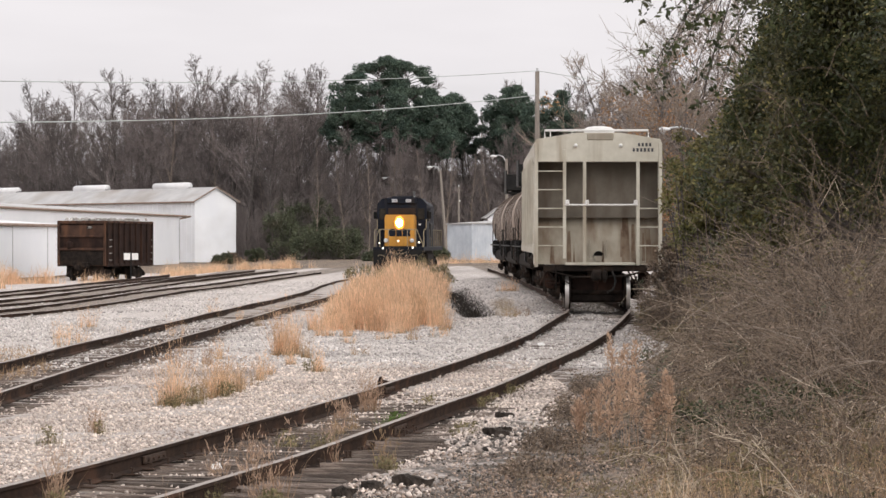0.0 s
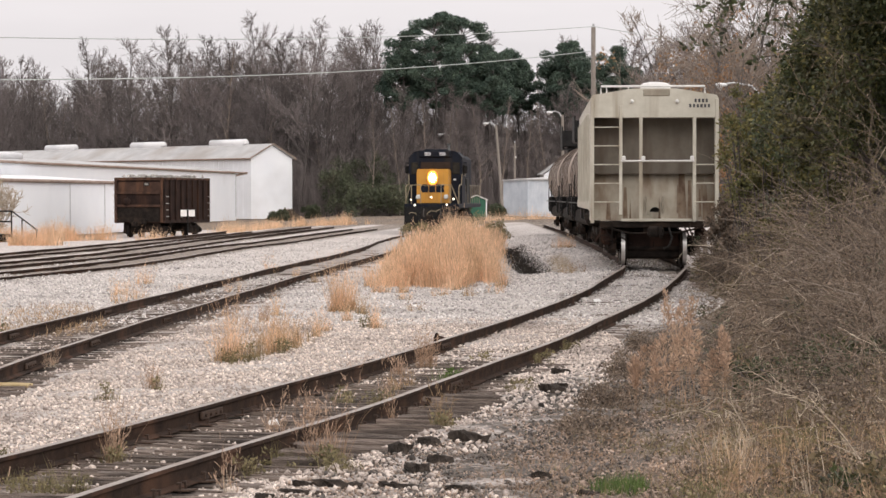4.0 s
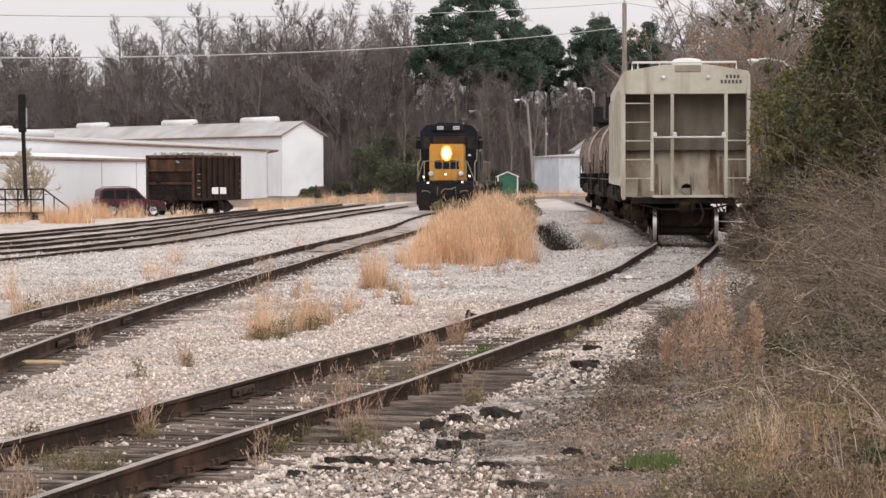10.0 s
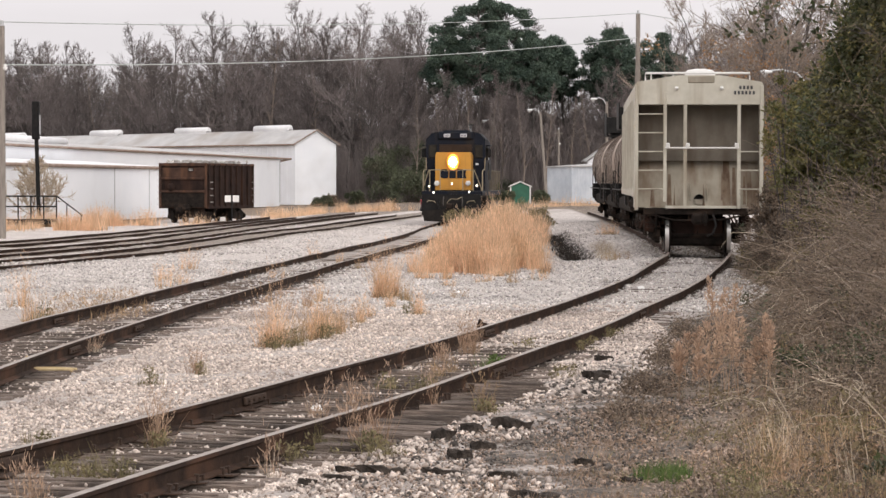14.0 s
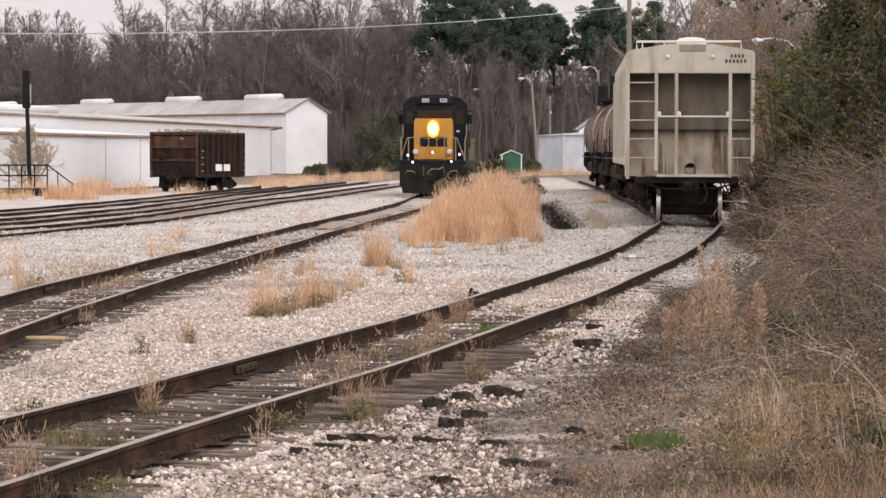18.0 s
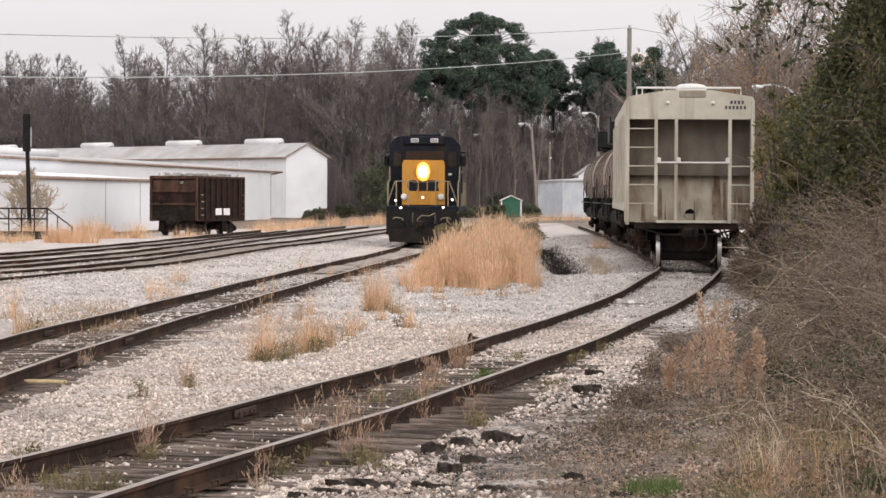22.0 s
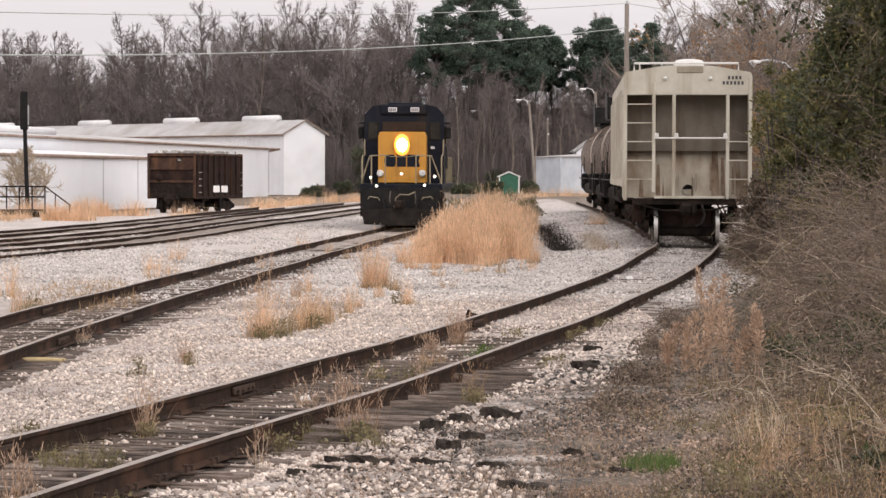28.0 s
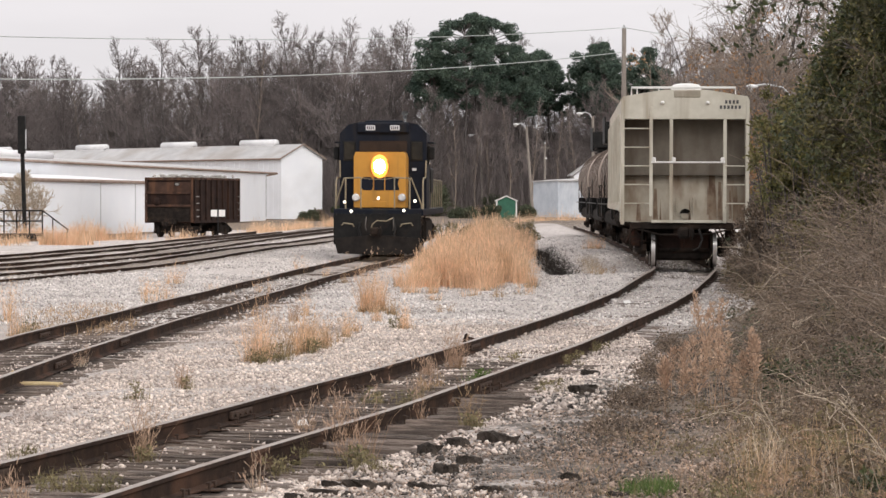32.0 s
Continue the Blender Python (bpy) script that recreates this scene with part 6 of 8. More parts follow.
def build_small_items():
    e = thing("track_sign", pose(-12.95, 139.5, -0.3), "low post with two white square boards beside the tracks", "sign")
    Shape().rod((0, 0, -0.3), (0, 0, 1.6), 0.035, n=8).ob("post", M_BLACK, e)
    for x in (-0.23, 0.23):
        Shape().box((x, -0.05, 1.33), (0.36, 0.02, 0.38), 0.005).ob("board", M_WHITE, e)
    yellow = surf("yellow_pipe_paint", (0.42, 0.31, 0.15), (0.54, 0.42, 0.24), 6, 0.7)
    e = thing("bent_yellow_pipe", pose(0, 0, 0), "bent yellow pipe lying beside the track", "pipe")
    gz = ground_z(-4.7, 27.1) + 0.02
    s = Shape().pipe([(-4.86, 27.40, gz + 0.16), (-4.84, 27.30, gz + 0.06), (-4.70, 27.15, gz + 0.03), (-4.45, 27.10, gz + 0.04), (-4.28, 27.00, gz + 0.04)], 0.022, 8)
    s.ob("pipe", yellow, e)
    s = Shape().pipe([(-4.72, 27.20, gz + 0.05), (-4.50, 27.22, gz + 0.05), (-4.25, 27.08, gz + 0.05)], 0.015, 6)
    s.ob("thin_pipe", yellow, e)
    # a dark ragged lump on the near rail of the siding
    rng = random.Random(3)
    x, y = 0.40, 34.2
    prof = [(-0.13, 0.0), (0.17, 0.0), (0.18, 0.045), (0.10, 0.085), (0.03, 0.115), (-0.04, 0.135), (-0.075, 0.185), (-0.105, 0.17), (-0.13, 0.08)]
    s = Shape()
    v = [(px * k, py, pz * k) for py, k in ((-0.09, 0.6), (-0.04, 1.0), (0.03, 0.95), (0.08, 0.55)) for px, pz in prof]
    c = len(prof)
    s.add(v, [(r * c + i, (r + 1) * c + i, (r + 1) * c + (i + 1) % c, r * c + (i + 1) % c) for r in range(3) for i in range(c)] + [tuple(range(c)), tuple(reversed(range(3 * c, 4 * c)))])
    o = s.ob("scrap_lump", M_RUSTDARK)
    o.matrix_world = pose(x, y, ground_z(x, y) + 0.03, 0, 0, 8)
    tagged(o, "ragged dark rusty lump of scrap beside the rail", "scrap")
    # pale scraps
    for x, y, sx, sy, label in ((spline(LEAD, 47.0) - 0.35, 47.0, 0.075, 0.055, "white scrap of paper between the rails"), (8.3, 62.0, 0.07, 0.06, "white scrap of litter at the foot of the bushes"), (spline(LEAD, 22.7) - 0.12, 22.7, 0.05, 0.035, "white scrap of paper between the rails"), (3.05, 15.2, 0.07, 0.05, "white scrap of litter in the grass")):
        s = Shape().add([(-sx, -sy, 0.02), (sx, -sy * 0.8, 0.03), (sx * 0.9, sy, 0.06), (-sx * 0.8, sy, 0.04), (-sx, -sy, 0.012), (sx, -sy * 0.8, 0.022), (sx * 0.9, sy, 0.052), (-sx * 0.8, sy, 0.032)],
                        [(0, 1, 2, 3), (7, 6, 5, 4), (0, 4, 5, 1), (1, 5, 6, 2), (2, 6, 7, 3), (3, 7, 4, 0)])
        o = s.ob("litter", M_WHITE)
        o.matrix_world = pose(x, y, ground_z(x, y) + 0.02, 12, 5, 20)
        tagged(o, label, "litter", "scraps of litter")
    # rotten tie pieces on the verge
    M_TIMBER = surf("rotten_black_timber", (0.018, 0.0155, 0.0135), (0.075, 0.061, 0.052), 14, 0.95, 0, 0.8, (0.10, 0.082, 0.07), 5.0, 0.25, spec=0.15)
    for x, y, l, r, w in ((-0.56, 17.6, 0.30, 3, 0.06), (-0.82, 17.6, 0.1, 20, 0.06), (-0.1, 17.5, 0.26, -4, 0.05), (0.32, 17.3, 0.18, 6, 0.06), (0.02, 18.5, 0.16, 25, 0.09), (0.2, 19.2, 0.17, -12, 0.09), (0.47, 20.9, 0.3, 8, 0.11), (-0.12, 19.9, 0.16, 30, 0.11), (0.13, 20.6, 0.17, -10, 0.08),
                          (0.53, 16.2, 0.30, -3, 0.06), (0.94, 18.1, 0.12, 10, 0.07), (-0.79, 17.2, 0.26, 5, 0.04), (1.5, 26.2, 0.26, -20, 0.1), (1.62, 26.6, 0.14, 30, 0.08), (1.75, 29.0, 0.2, 15, 0.08), (-0.02, 15.4, 0.16, 10, 0.05), (1.2, 17.0, 0.12, -30, 0.05), (-1.05, 16.9, 0.12, 30, 0.05), (0.75, 15.3, 0.14, 15, 0.05)):
        s = Shape()
        ring = [(0.62, -0.4), (0.6, 0.3), (0.1, 0.42), (-0.5, 0.38), (-0.6, -0.4)]
        v, c, K = [], len(ring), 7
        for k in range(K):
            u = k / (K - 1) - 0.5
            t = 1.0 - 0.2 * abs(2 * u) ** 3
            for px, pz in ring:
                v.append((u * l * 1.15 + rng.uniform(-0.02, 0.02), px * w * t * rng.uniform(0.5, 1.3), w * 0.3 + pz * w * t * rng.uniform(0.4, 1.5)))
        f = [(k * c + i, (k + 1) * c + i, (k + 1) * c + (i + 1) % c, k * c + (i + 1) % c) for k in range(K - 1) for i in range(c)]
        s.add(v, f + [tuple(range(c)), tuple(reversed(range((K - 1) * c, K * c)))])
        o = s.ob("rotten_timber", M_TIMBER)
        o.matrix_world = pose(x, y, ground_z(x, y) + 0.015, 4, 6, r)
        tagged(o, "black rotten piece of old tie on the stones", "timber", "rotten timber pieces")
    # old ties lying beside the siding
    for k in range(14):
        y = 19.5 + 0.47 * k
        l = rng.uniform(0.55, 0.95)
        s = Shape()
        ragged = [(-l / 2, -0.085), (l / 2 - rng.uniform(0, 0.08), -0.085), (l / 2 + rng.uniform(-0.03, 0.05), -0.03), (l / 2 - rng.uniform(0.0, 0.1), 0.03), (l / 2 - rng.uniform(0, 0.04), 0.085), (-l / 2, 0.085)]
        c = len(ragged)
        s.add([(a, b, z) for z in (-0.06, 0.06) for a, b in ragged], [tuple(reversed(range(c))), tuple(range(c, 2 * c))] + [(q, (q + 1) % c, c + (q + 1) % c, c + q) for q in range(c)])
        for q in range(3):
            s.box((rng.uniform(-0.1, 0.1), -0.05 + 0.05 * q, 0.06), (l * rng.uniform(0.6, 0.9), 0.026, 0.014), 0.004)
        o = s.ob("old_tie", M_TIE)
        x = spline(LEAD, y) + 1.12 + rng.uniform(-0.05, 0.1)
        o.matrix_world = pose(x, y - 0.3, ground_z(x, y - 0.3) + 0.03, rng.uniform(-6, 6), rng.uniform(-2, 3), turn_of(LEAD, y) + rng.uniform(-5, 5))
        tagged(o, "weathered grey old tie lying beside the siding", "timber", "old ties beside the siding")


build_small_items()
# ---- plants ----
rs = np.random.RandomState(11)


def blade_proto(bend, w=1.0, segs=2):
    """A leaning blade of height 1 and width w, flat, tapering to a point."""
    v, f = [], []
    for k in range(segs + 1):
        u = k / segs
        x = bend * u * u
        ww = w * (1 - u) * 0.5 + 0.02 * w
        v += [(x, -ww, u), (x, ww, u)]
    for k in range(segs):
        f.append((2 * k, 2 * k + 1, 2 * k + 3, 2 * k + 2))
    return v, f


BLADES = [blade_proto(b) for b in (0.05, 0.18, 0.35, 0.6)]
PLUME = [([(0, -0.5, 0), (0.1, 0.5, 0.1), (0.14, 0.35, 1.0), (0.05, -0.35, 0.95)], [(0, 1, 2, 3)]), ([(0, -0.35, 0), (-0.12, 0.4, 0.2), (-0.1, 0.2, 1.0), (0.0, -0.5, 0.8)], [(0, 1, 2, 3)])]


def on_ground(xy):
    return np.array([ground_z(x, y) for x, y in xy])


def blades(name, xy, height, width, lean, mat, label, category, kind="stuff", plume=0.0, plume_mat=None):
    """Grass: one blade at each place; heights and widths are arrays."""
    n = len(xy)
    pos = np.column_stack([xy, on_ground(xy) - 0.03])
    up = np.column_stack([rs.normal(0, lean, n), rs.normal(0, lean, n), np.ones(n)])
    sc = np.column_stack([height, width, height])
    o = scatter(name, BLADES, frames4(pos, up, rs.uniform(0, 6.28, n), sc), rs.randint(0, len(BLADES), n), mat)
    tagged(o, label, category, kind=kind)
    if plume:
        k = rs.rand(n) < plume
        p2 = pos[k] + up[k] * (height[k] * 0.72)[:, None]
        m = k.sum()
        sc2 = np.column_stack([np.full(m, 0.015), np.full(m, 0.018), height[k] * 0.3])
        tagged(scatter(name + "_heads", PLUME, frames4(p2, up[k] + rs.normal(0, 0.12, (m, 3)), rs.uniform(0, 6.28, m), sc2), rs.randint(0, 2, m), plume_mat or mat), label + ", seed heads", category, kind=kind)
    return o


def disc(cx, cy, rx, ry, n):
    a, r = rs.uniform(0, 6.283, n), np.sqrt(rs.rand(n))
    return np.column_stack([cx + rx * r * np.cos(a), cy + ry * r * np.sin(a)])


def sedge_bank():
    """The tall tawny grass between the two tracks."""
    pts, hs, lean = [], [], []
    made = 0
    while made < 520:
        y = 53.0 + 50 * rs.rand() ** 1.5
        xl = -0.55 - 0.2 * smooth(48, 58, y) + 1.6 * smooth(62, 100, y)
        xr = 0.55 + 1.3 * smooth(50, 55, y) + 1.5 * smooth(58, 95, y)
        x = xl + (xr - xl) * rs.rand()
        if y < 55.2 + 2.6 * noise.noise((x * 1.6, 0.4, 8.0)) + 1.5 * smooth(0.0, -0.8, x):
            continue
        lump = noise.noise((x * 1.2, y * 0.35, 3.1))
        if lump < -0.06 and rs.rand() < 0.88:
            continue
        made += 1
        edge = min(1.0, min(x - xl, xr - x) / 0.7)
        top = (0.84 + 0.28 * smooth(53, 68, y)) * (0.66 + 0.34 * edge) * rs.uniform(0.62, 1.22) * (0.86 + 0.5 * lump) * (0.97 + 0.4 * noise.noise((x * 1.1, y * 0.1, 20.0)))
        r = rs.uniform(0.06, 0.13)
        n = rs.randint(50, 105)
        d = rs.normal(0, 1, (n, 2)) * np.array([[r, r * 1.6]])
        pts.append(d + np.array([[x, y]]))
        lean.append(d * 0.09 / r + rs.normal(0, 0.05, (n, 2)) + rs.normal(0, 0.05, (1, 2)))
        hs.append(top * (0.4 + 0.65 * rs.rand(n) ** 0.6))
    pts, hs, lean = np.concatenate(pts), np.concatenate(hs), np.concatenate(lean)
    n = len(pts)
    pos = np.column_stack([pts, on_ground(pts) - 0.03])
    up = np.column_stack([lean, np.ones(n)])
    o = scatter("tawny_grass", BLADES, frames4(pos, up, rs.uniform(0, 6.28, n), np.column_stack([hs, rs.uniform(0.007, 0.016, n), hs])), rs.randint(0, 3, n), M_SEDGE)
    tagged(o, "dense tawny dry broomsedge between the tracks", "grass", kind="stuff")
    m = n
    k = rs.randint(0, n, m)
    p2 = pos[k] + up[k] * (hs[k] * rs.uniform(0.6, 1.0, m))[:, None] + rs.normal(0, 0.02, (m, 3))
    s = scatter("tawny_grass_heads", PLUME, frames4(p2, up[k] + rs.normal(0, 0.18, (m, 3)), rs.uniform(0, 6.28, m), np.column_stack([np.full(m, 0.015), rs.uniform(0.008, 0.016, m), rs.uniform(0.08, 0.2, m)])), rs.randint(0, 2, m), M_SEDGE)
    tagged(s, "feathery heads of the tawny grass between the tracks", "grass", kind="stuff")
    # the dark gap beside it and its grey fringe
    u = rs.rand(3200)
    q = np.column_stack([3.15 + 0.75 * u + rs.normal(0, 0.19, 3200), 62.5 + 36 * u])
    blades("charred_grass", q, rs.uniform(0.06, 0.26, 3200), rs.uniform(0.014, 0.026, 3200), 0.5, M_DARKGRASS, "very dark grass in the gap beside the broomsedge", "grass")
    u = rs.rand(700)
    q = np.column_stack([3.75 + 0.6 * u + rs.normal(0, 0.16, 700), 60 + 14 * u])
    blades("grey_grass", q, rs.uniform(0.1, 0.36, 700), rs.uniform(0.007, 0.012, 700), 0.25, M_PALESTEM, "thin greyish dead grass by the siding", "grass")


def tufts():
    """Separate tufts: x, y, radius, height, blades, kind."""
    spots = [
        (-2.39, 31.0, 0.09, 0.86, 120, "sedge"), (-2.32, 30.8, 0.12, 0.36, 60, "olive"), (-2.2, 31.6, 0.1, 0.5, 50, "straw"), (-2.1, 31.2, 0.12, 0.32, 60, "olive"), (-1.95, 32.6, 0.1, 0.62, 60, "sedge"),
        (-1.85, 33.2, 0.11, 0.58, 90, "sedge"), (-1.8, 32.6, 0.12, 0.3, 60, "olive"), (-1.72, 33.6, 0.08, 0.5, 50, "straw"), (-1.6, 35.0, 0.1, 0.42, 40, "straw"), (-1.5, 36.5, 0.1, 0.52, 50, "sedge"), (-1.4, 38.0, 0.1, 0.42, 40, "sedge"), (-2.0, 34.2, 0.1, 0.36, 36, "straw"),
        (-2.26, 31.5, 0.06, 0.5, 40, "sedge"), (-2.04, 32.0, 0.07, 0.42, 40, "straw"), (-1.65, 34.2, 0.07, 0.5, 40, "sedge"), (-1.9, 35.6, 0.08, 0.36, 36, "straw"),
        (-6.26, 51.8, 0.14, 0.5, 40, "sedge"), (-6.3, 57.0, 0.14, 0.62, 50, "sedge"), (-7.4, 40.8, 0.12, 0.85, 50, "sedge"), (-3.95, 67.0, 0.14, 0.5, 40, "sedge"),
        (-1.38, 44.5, 0.13, 0.98, 210, "sedge"), (-1.22, 44.9, 0.12, 0.86, 170, "sedge"), (-1.02, 43.6, 0.12, 0.42, 60, "straw"), (-0.62, 38.9, 0.1, 0.42, 60, "sedge"), (-0.76, 39.2, 0.1, 0.3, 40, "olive"), (-1.1, 41.0, 0.1, 0.5, 40, "sedge"),
        (-0.15, 49.0, 0.2, 0.3, 40, "sedge"), (0.55, 50.5, 0.2, 0.34, 50, "sedge"), (0.0, 44.5, 0.15, 0.22, 30, "straw"), (1.1, 50.0, 0.2, 0.24, 40, "straw"), (1.7, 51.0, 0.16, 0.3, 40, "sedge"), (-0.75, 53.5, 0.16, 0.7, 90, "sedge"), (-0.3, 52.6, 0.14, 0.6, 70, "sedge"), (0.9, 52.8, 0.14, 0.62, 80, "sedge"), (1.9, 53.4, 0.14, 0.7, 80, "sedge"), (-1.0, 57.0, 0.16, 0.7, 90, "sedge"),
        (-2.8, 26.6, 0.07, 0.32, 44, "red"), (-2.78, 26.4, 0.06, 0.2, 30, "olive"), (-3.2, 25.2, 0.08, 0.26, 44, "olive"), (-3.35, 19.6, 0.12, 0.2, 50, "olive"),
        (-2.45, 19.7, 0.07, 0.46, 50, "red"), (-2.4, 19.6, 0.09, 0.24, 60, "olive"), (-2.75, 17.6, 0.2, 0.24, 120, "olive"), (-2.45, 17.4, 0.16, 0.22, 90, "olive"), (-2.95, 16.6, 0.1, 0.3, 22, "red"), (-3.05, 18.1, 0.12, 0.16, 40, "olive"),
        (-1.25, 22.0, 0.05, 0.44, 26, "red"), (-0.76, 19.3, 0.09, 0.66, 30, "red"), (-0.64, 19.3, 0.08, 0.7, 20, "red"), (-0.72, 19.1, 0.14, 0.26, 110, "olive"), (-1.24, 18.5, 0.09, 0.24, 70, "olive"), (-1.07, 19.4, 0.08, 0.24, 60, "olive"), (-1.35, 17.5, 0.03, 0.42, 14, "pale"), (-0.55, 18.6, 0.1, 0.2, 60, "olive"), (-0.95, 20.6, 0.06, 0.4, 18, "red"),
        (0.25, 22.2, 0.06, 0.46, 44, "straw"), (0.22, 22.0, 0.09, 0.24, 60, "olive"), (0.42, 28.2, 0.14, 0.2, 90, "green"), (-0.36, 24.8, 0.16, 0.26, 70, "olive"), (-0.3, 25.2, 0.08, 0.4, 20, "red"), (-0.1, 27.0, 0.2, 0.2, 60, "straw"), (-0.75, 25.2, 0.14, 0.24, 50, "olive"),
        (0.18, 30.2, 0.09, 0.46, 90, "red"), (-0.15, 29.2, 0.1, 0.3, 40, "red"), (-1.0, 23.2, 0.05, 0.36, 20, "red"), (1.15, 26.6, 0.16, 0.2, 60, "olive"), (1.6, 31.0, 0.2, 0.22, 70, "olive"), (2.1, 33.5, 0.16, 0.22, 50, "olive"), (0.9, 31.4, 0.12, 0.2, 40, "olive"),
        (-0.2, 23.0, 0.05, 0.4, 12, "red"), (-6.45, 36.6, 0.14, 0.75, 60, "sedge"), (-6.2, 36.2, 0.14, 0.45, 50, "olive"), (-5.95, 48.8, 0.2, 0.55, 44, "sedge"), (-5.6, 50.0, 0.3, 0.5, 44, "sedge"), (-4.9, 52.0, 0.2, 0.4, 24, "sedge"),
        (-4.1, 54.0, 0.2, 0.5, 24, "sedge"), (-2.85, 40.0, 0.1, 0.45, 30, "red"), (-2.6, 41.2, 0.1, 0.5, 30, "red"), (-4.55, 30.2, 0.06, 0.3, 20, "pale"), (-2.4, 43.2, 0.14, 0.4, 40, "sedge"),
        (-3.05, 63.0, 0.14, 0.4, 40, "sedge"), (-2.5, 60.0, 0.14, 0.3, 30, "straw"), (3.9, 60.0, 0.4, 0.3, 70, "straw"), (5.6, 90.0, 0.4, 0.5, 160, "sedge"),
        (-3.9, 14.6, 0.2, 0.26, 90, "olive"), (-3.4, 14.2, 0.16, 0.3, 50, "red"), (-2.1, 14.9, 0.16, 0.24, 110, "olive"), (-2.57, 14.8, 0.12, 0.4, 40, "red"), (-2.5, 14.7, 0.14, 0.26, 80, "olive"),
    ]
    looks = {"sedge": M_SEDGE, "straw": M_STRAW, "olive": M_OLIVE, "green": M_GREENGRASS, "red": M_REDWEED, "pale": M_PALESTEM}
    words = {"sedge": "tawny dry grass tuft in the ballast", "straw": "straw-coloured dry tuft growing in the ballast", "olive": "low olive-green weed tuft in the ballast", "green": "small fresh green grass tuft", "red": "rust-brown dead weed stems by the rail", "pale": "pale fluffy dead weed stem"}
    for i, (x, y, r, h, n, kind) in enumerate(spots):
        if kind in ("olive", "green"):
            # a low leafy plant: bent stems with many small leaves
            rng = np.random.RandomState(900 + i)
            cl = [(x + rng.normal(0, r * 0.6), y + rng.normal(0, r * 0.8), ground_z(x, y) + h * rng.uniform(0.1, 0.7), h * rng.uniform(0.14, 0.3)) for _ in range(max(5, n // 7))]
            o = thing("weed_plant", pose(0, 0, 0), words[kind], "weed", "weeds in the ballast")
            leafy("foliage", cl, 13, 0.022 + 0.0005 * y, looks[kind], o, 930 + i, 0.7)["kind"] = "stuff"
            rods("stem", [(np.array([x + (c[0] - x) * 0.4, y + (c[1] - y) * 0.4, ground_z(x, y) - 0.03]), np.array(c[:3]), 0.004) for c in cl], M_BRAMBLE, o)["kind"] = "stuff"
        n = int(n * 1.3)
        c = disc(x, y, r * 1.2, r * 1.5, max(2, n // 16))
        k = rs.randint(0, len(c), n)
        lift = rs.uniform(0.6, 1.15, len(c))
        xy = c[k] + rs.normal(0, 0.024 + 0.05 * r, (n, 2))
        hh = h * lift[k] * (0.3 + 0.95 * rs.rand(n) ** 1.3)
        w = rs.uniform(0.0035, 0.0065, n) * (1 + y / 60)
        pos = np.column_stack([xy, on_ground(xy) - 0.03])
        up = np.column_stack([(xy - c[k]) * 2.2 + rs.normal(0, 0.12, (n, 2)), np.ones(n)])
        o = thing("grass_tuft", pose(0, 0, 0), words[kind], "grass tuft", "tufts in the ballast")
        scatter("foliage", BLADES, frames4(pos, up, rs.uniform(0, 6.28, n), np.column_stack([hh, w, hh])), rs.randint(0, 4, n), looks[kind], o)["kind"] = "stuff"
        if kind in ("sedge", "straw"):
            m = n
            k2 = rs.randint(0, len(c), m)
            q = c[k2] + rs.normal(0, 0.05 + 0.05 * r, (m, 2))
            h2 = rs.uniform(0.06, 0.18, m) * (0.5 + h)
            p2 = np.column_stack([q, on_ground(q) - 0.02])
            scatter("green_base", BLADES, frames4(p2, np.column_stack([rs.normal(0, 0.35, (m, 2)), np.ones(m)]), rs.uniform(0, 6.28, m), np.column_stack([h2, np.full(m, 0.007), h2])), rs.randint(0, 4, m), M_OLIVE, o)["kind"] = "stuff"
        if kind in ("red", "pale", "sedge", "straw"):
            m = n * (4 if kind in ('red', 'pale') else 2)
            k2 = rs.randint(0, n, m)
            u = rs.uniform(0.7, 1.02, m)
            p2 = pos[k2] + up[k2] * (hh[k2] * u)[:, None] + rs.normal(0, 0.012, (m, 3))
            tagged(scatter("seed_head", PLUME, frames4(p2, up[k2] + rs.normal(0, 0.35, (m, 3)), rs.uniform(0, 6.28, m), np.column_stack([np.full(m, 0.01), rs.uniform(0.004, 0.009, m), rs.uniform(0.03, 0.08, m)])), rs.randint(0, 2, m), M_FLUFF if kind in ("red", "pale") else looks[kind], o), "feathery seed heads", kind="stuff")


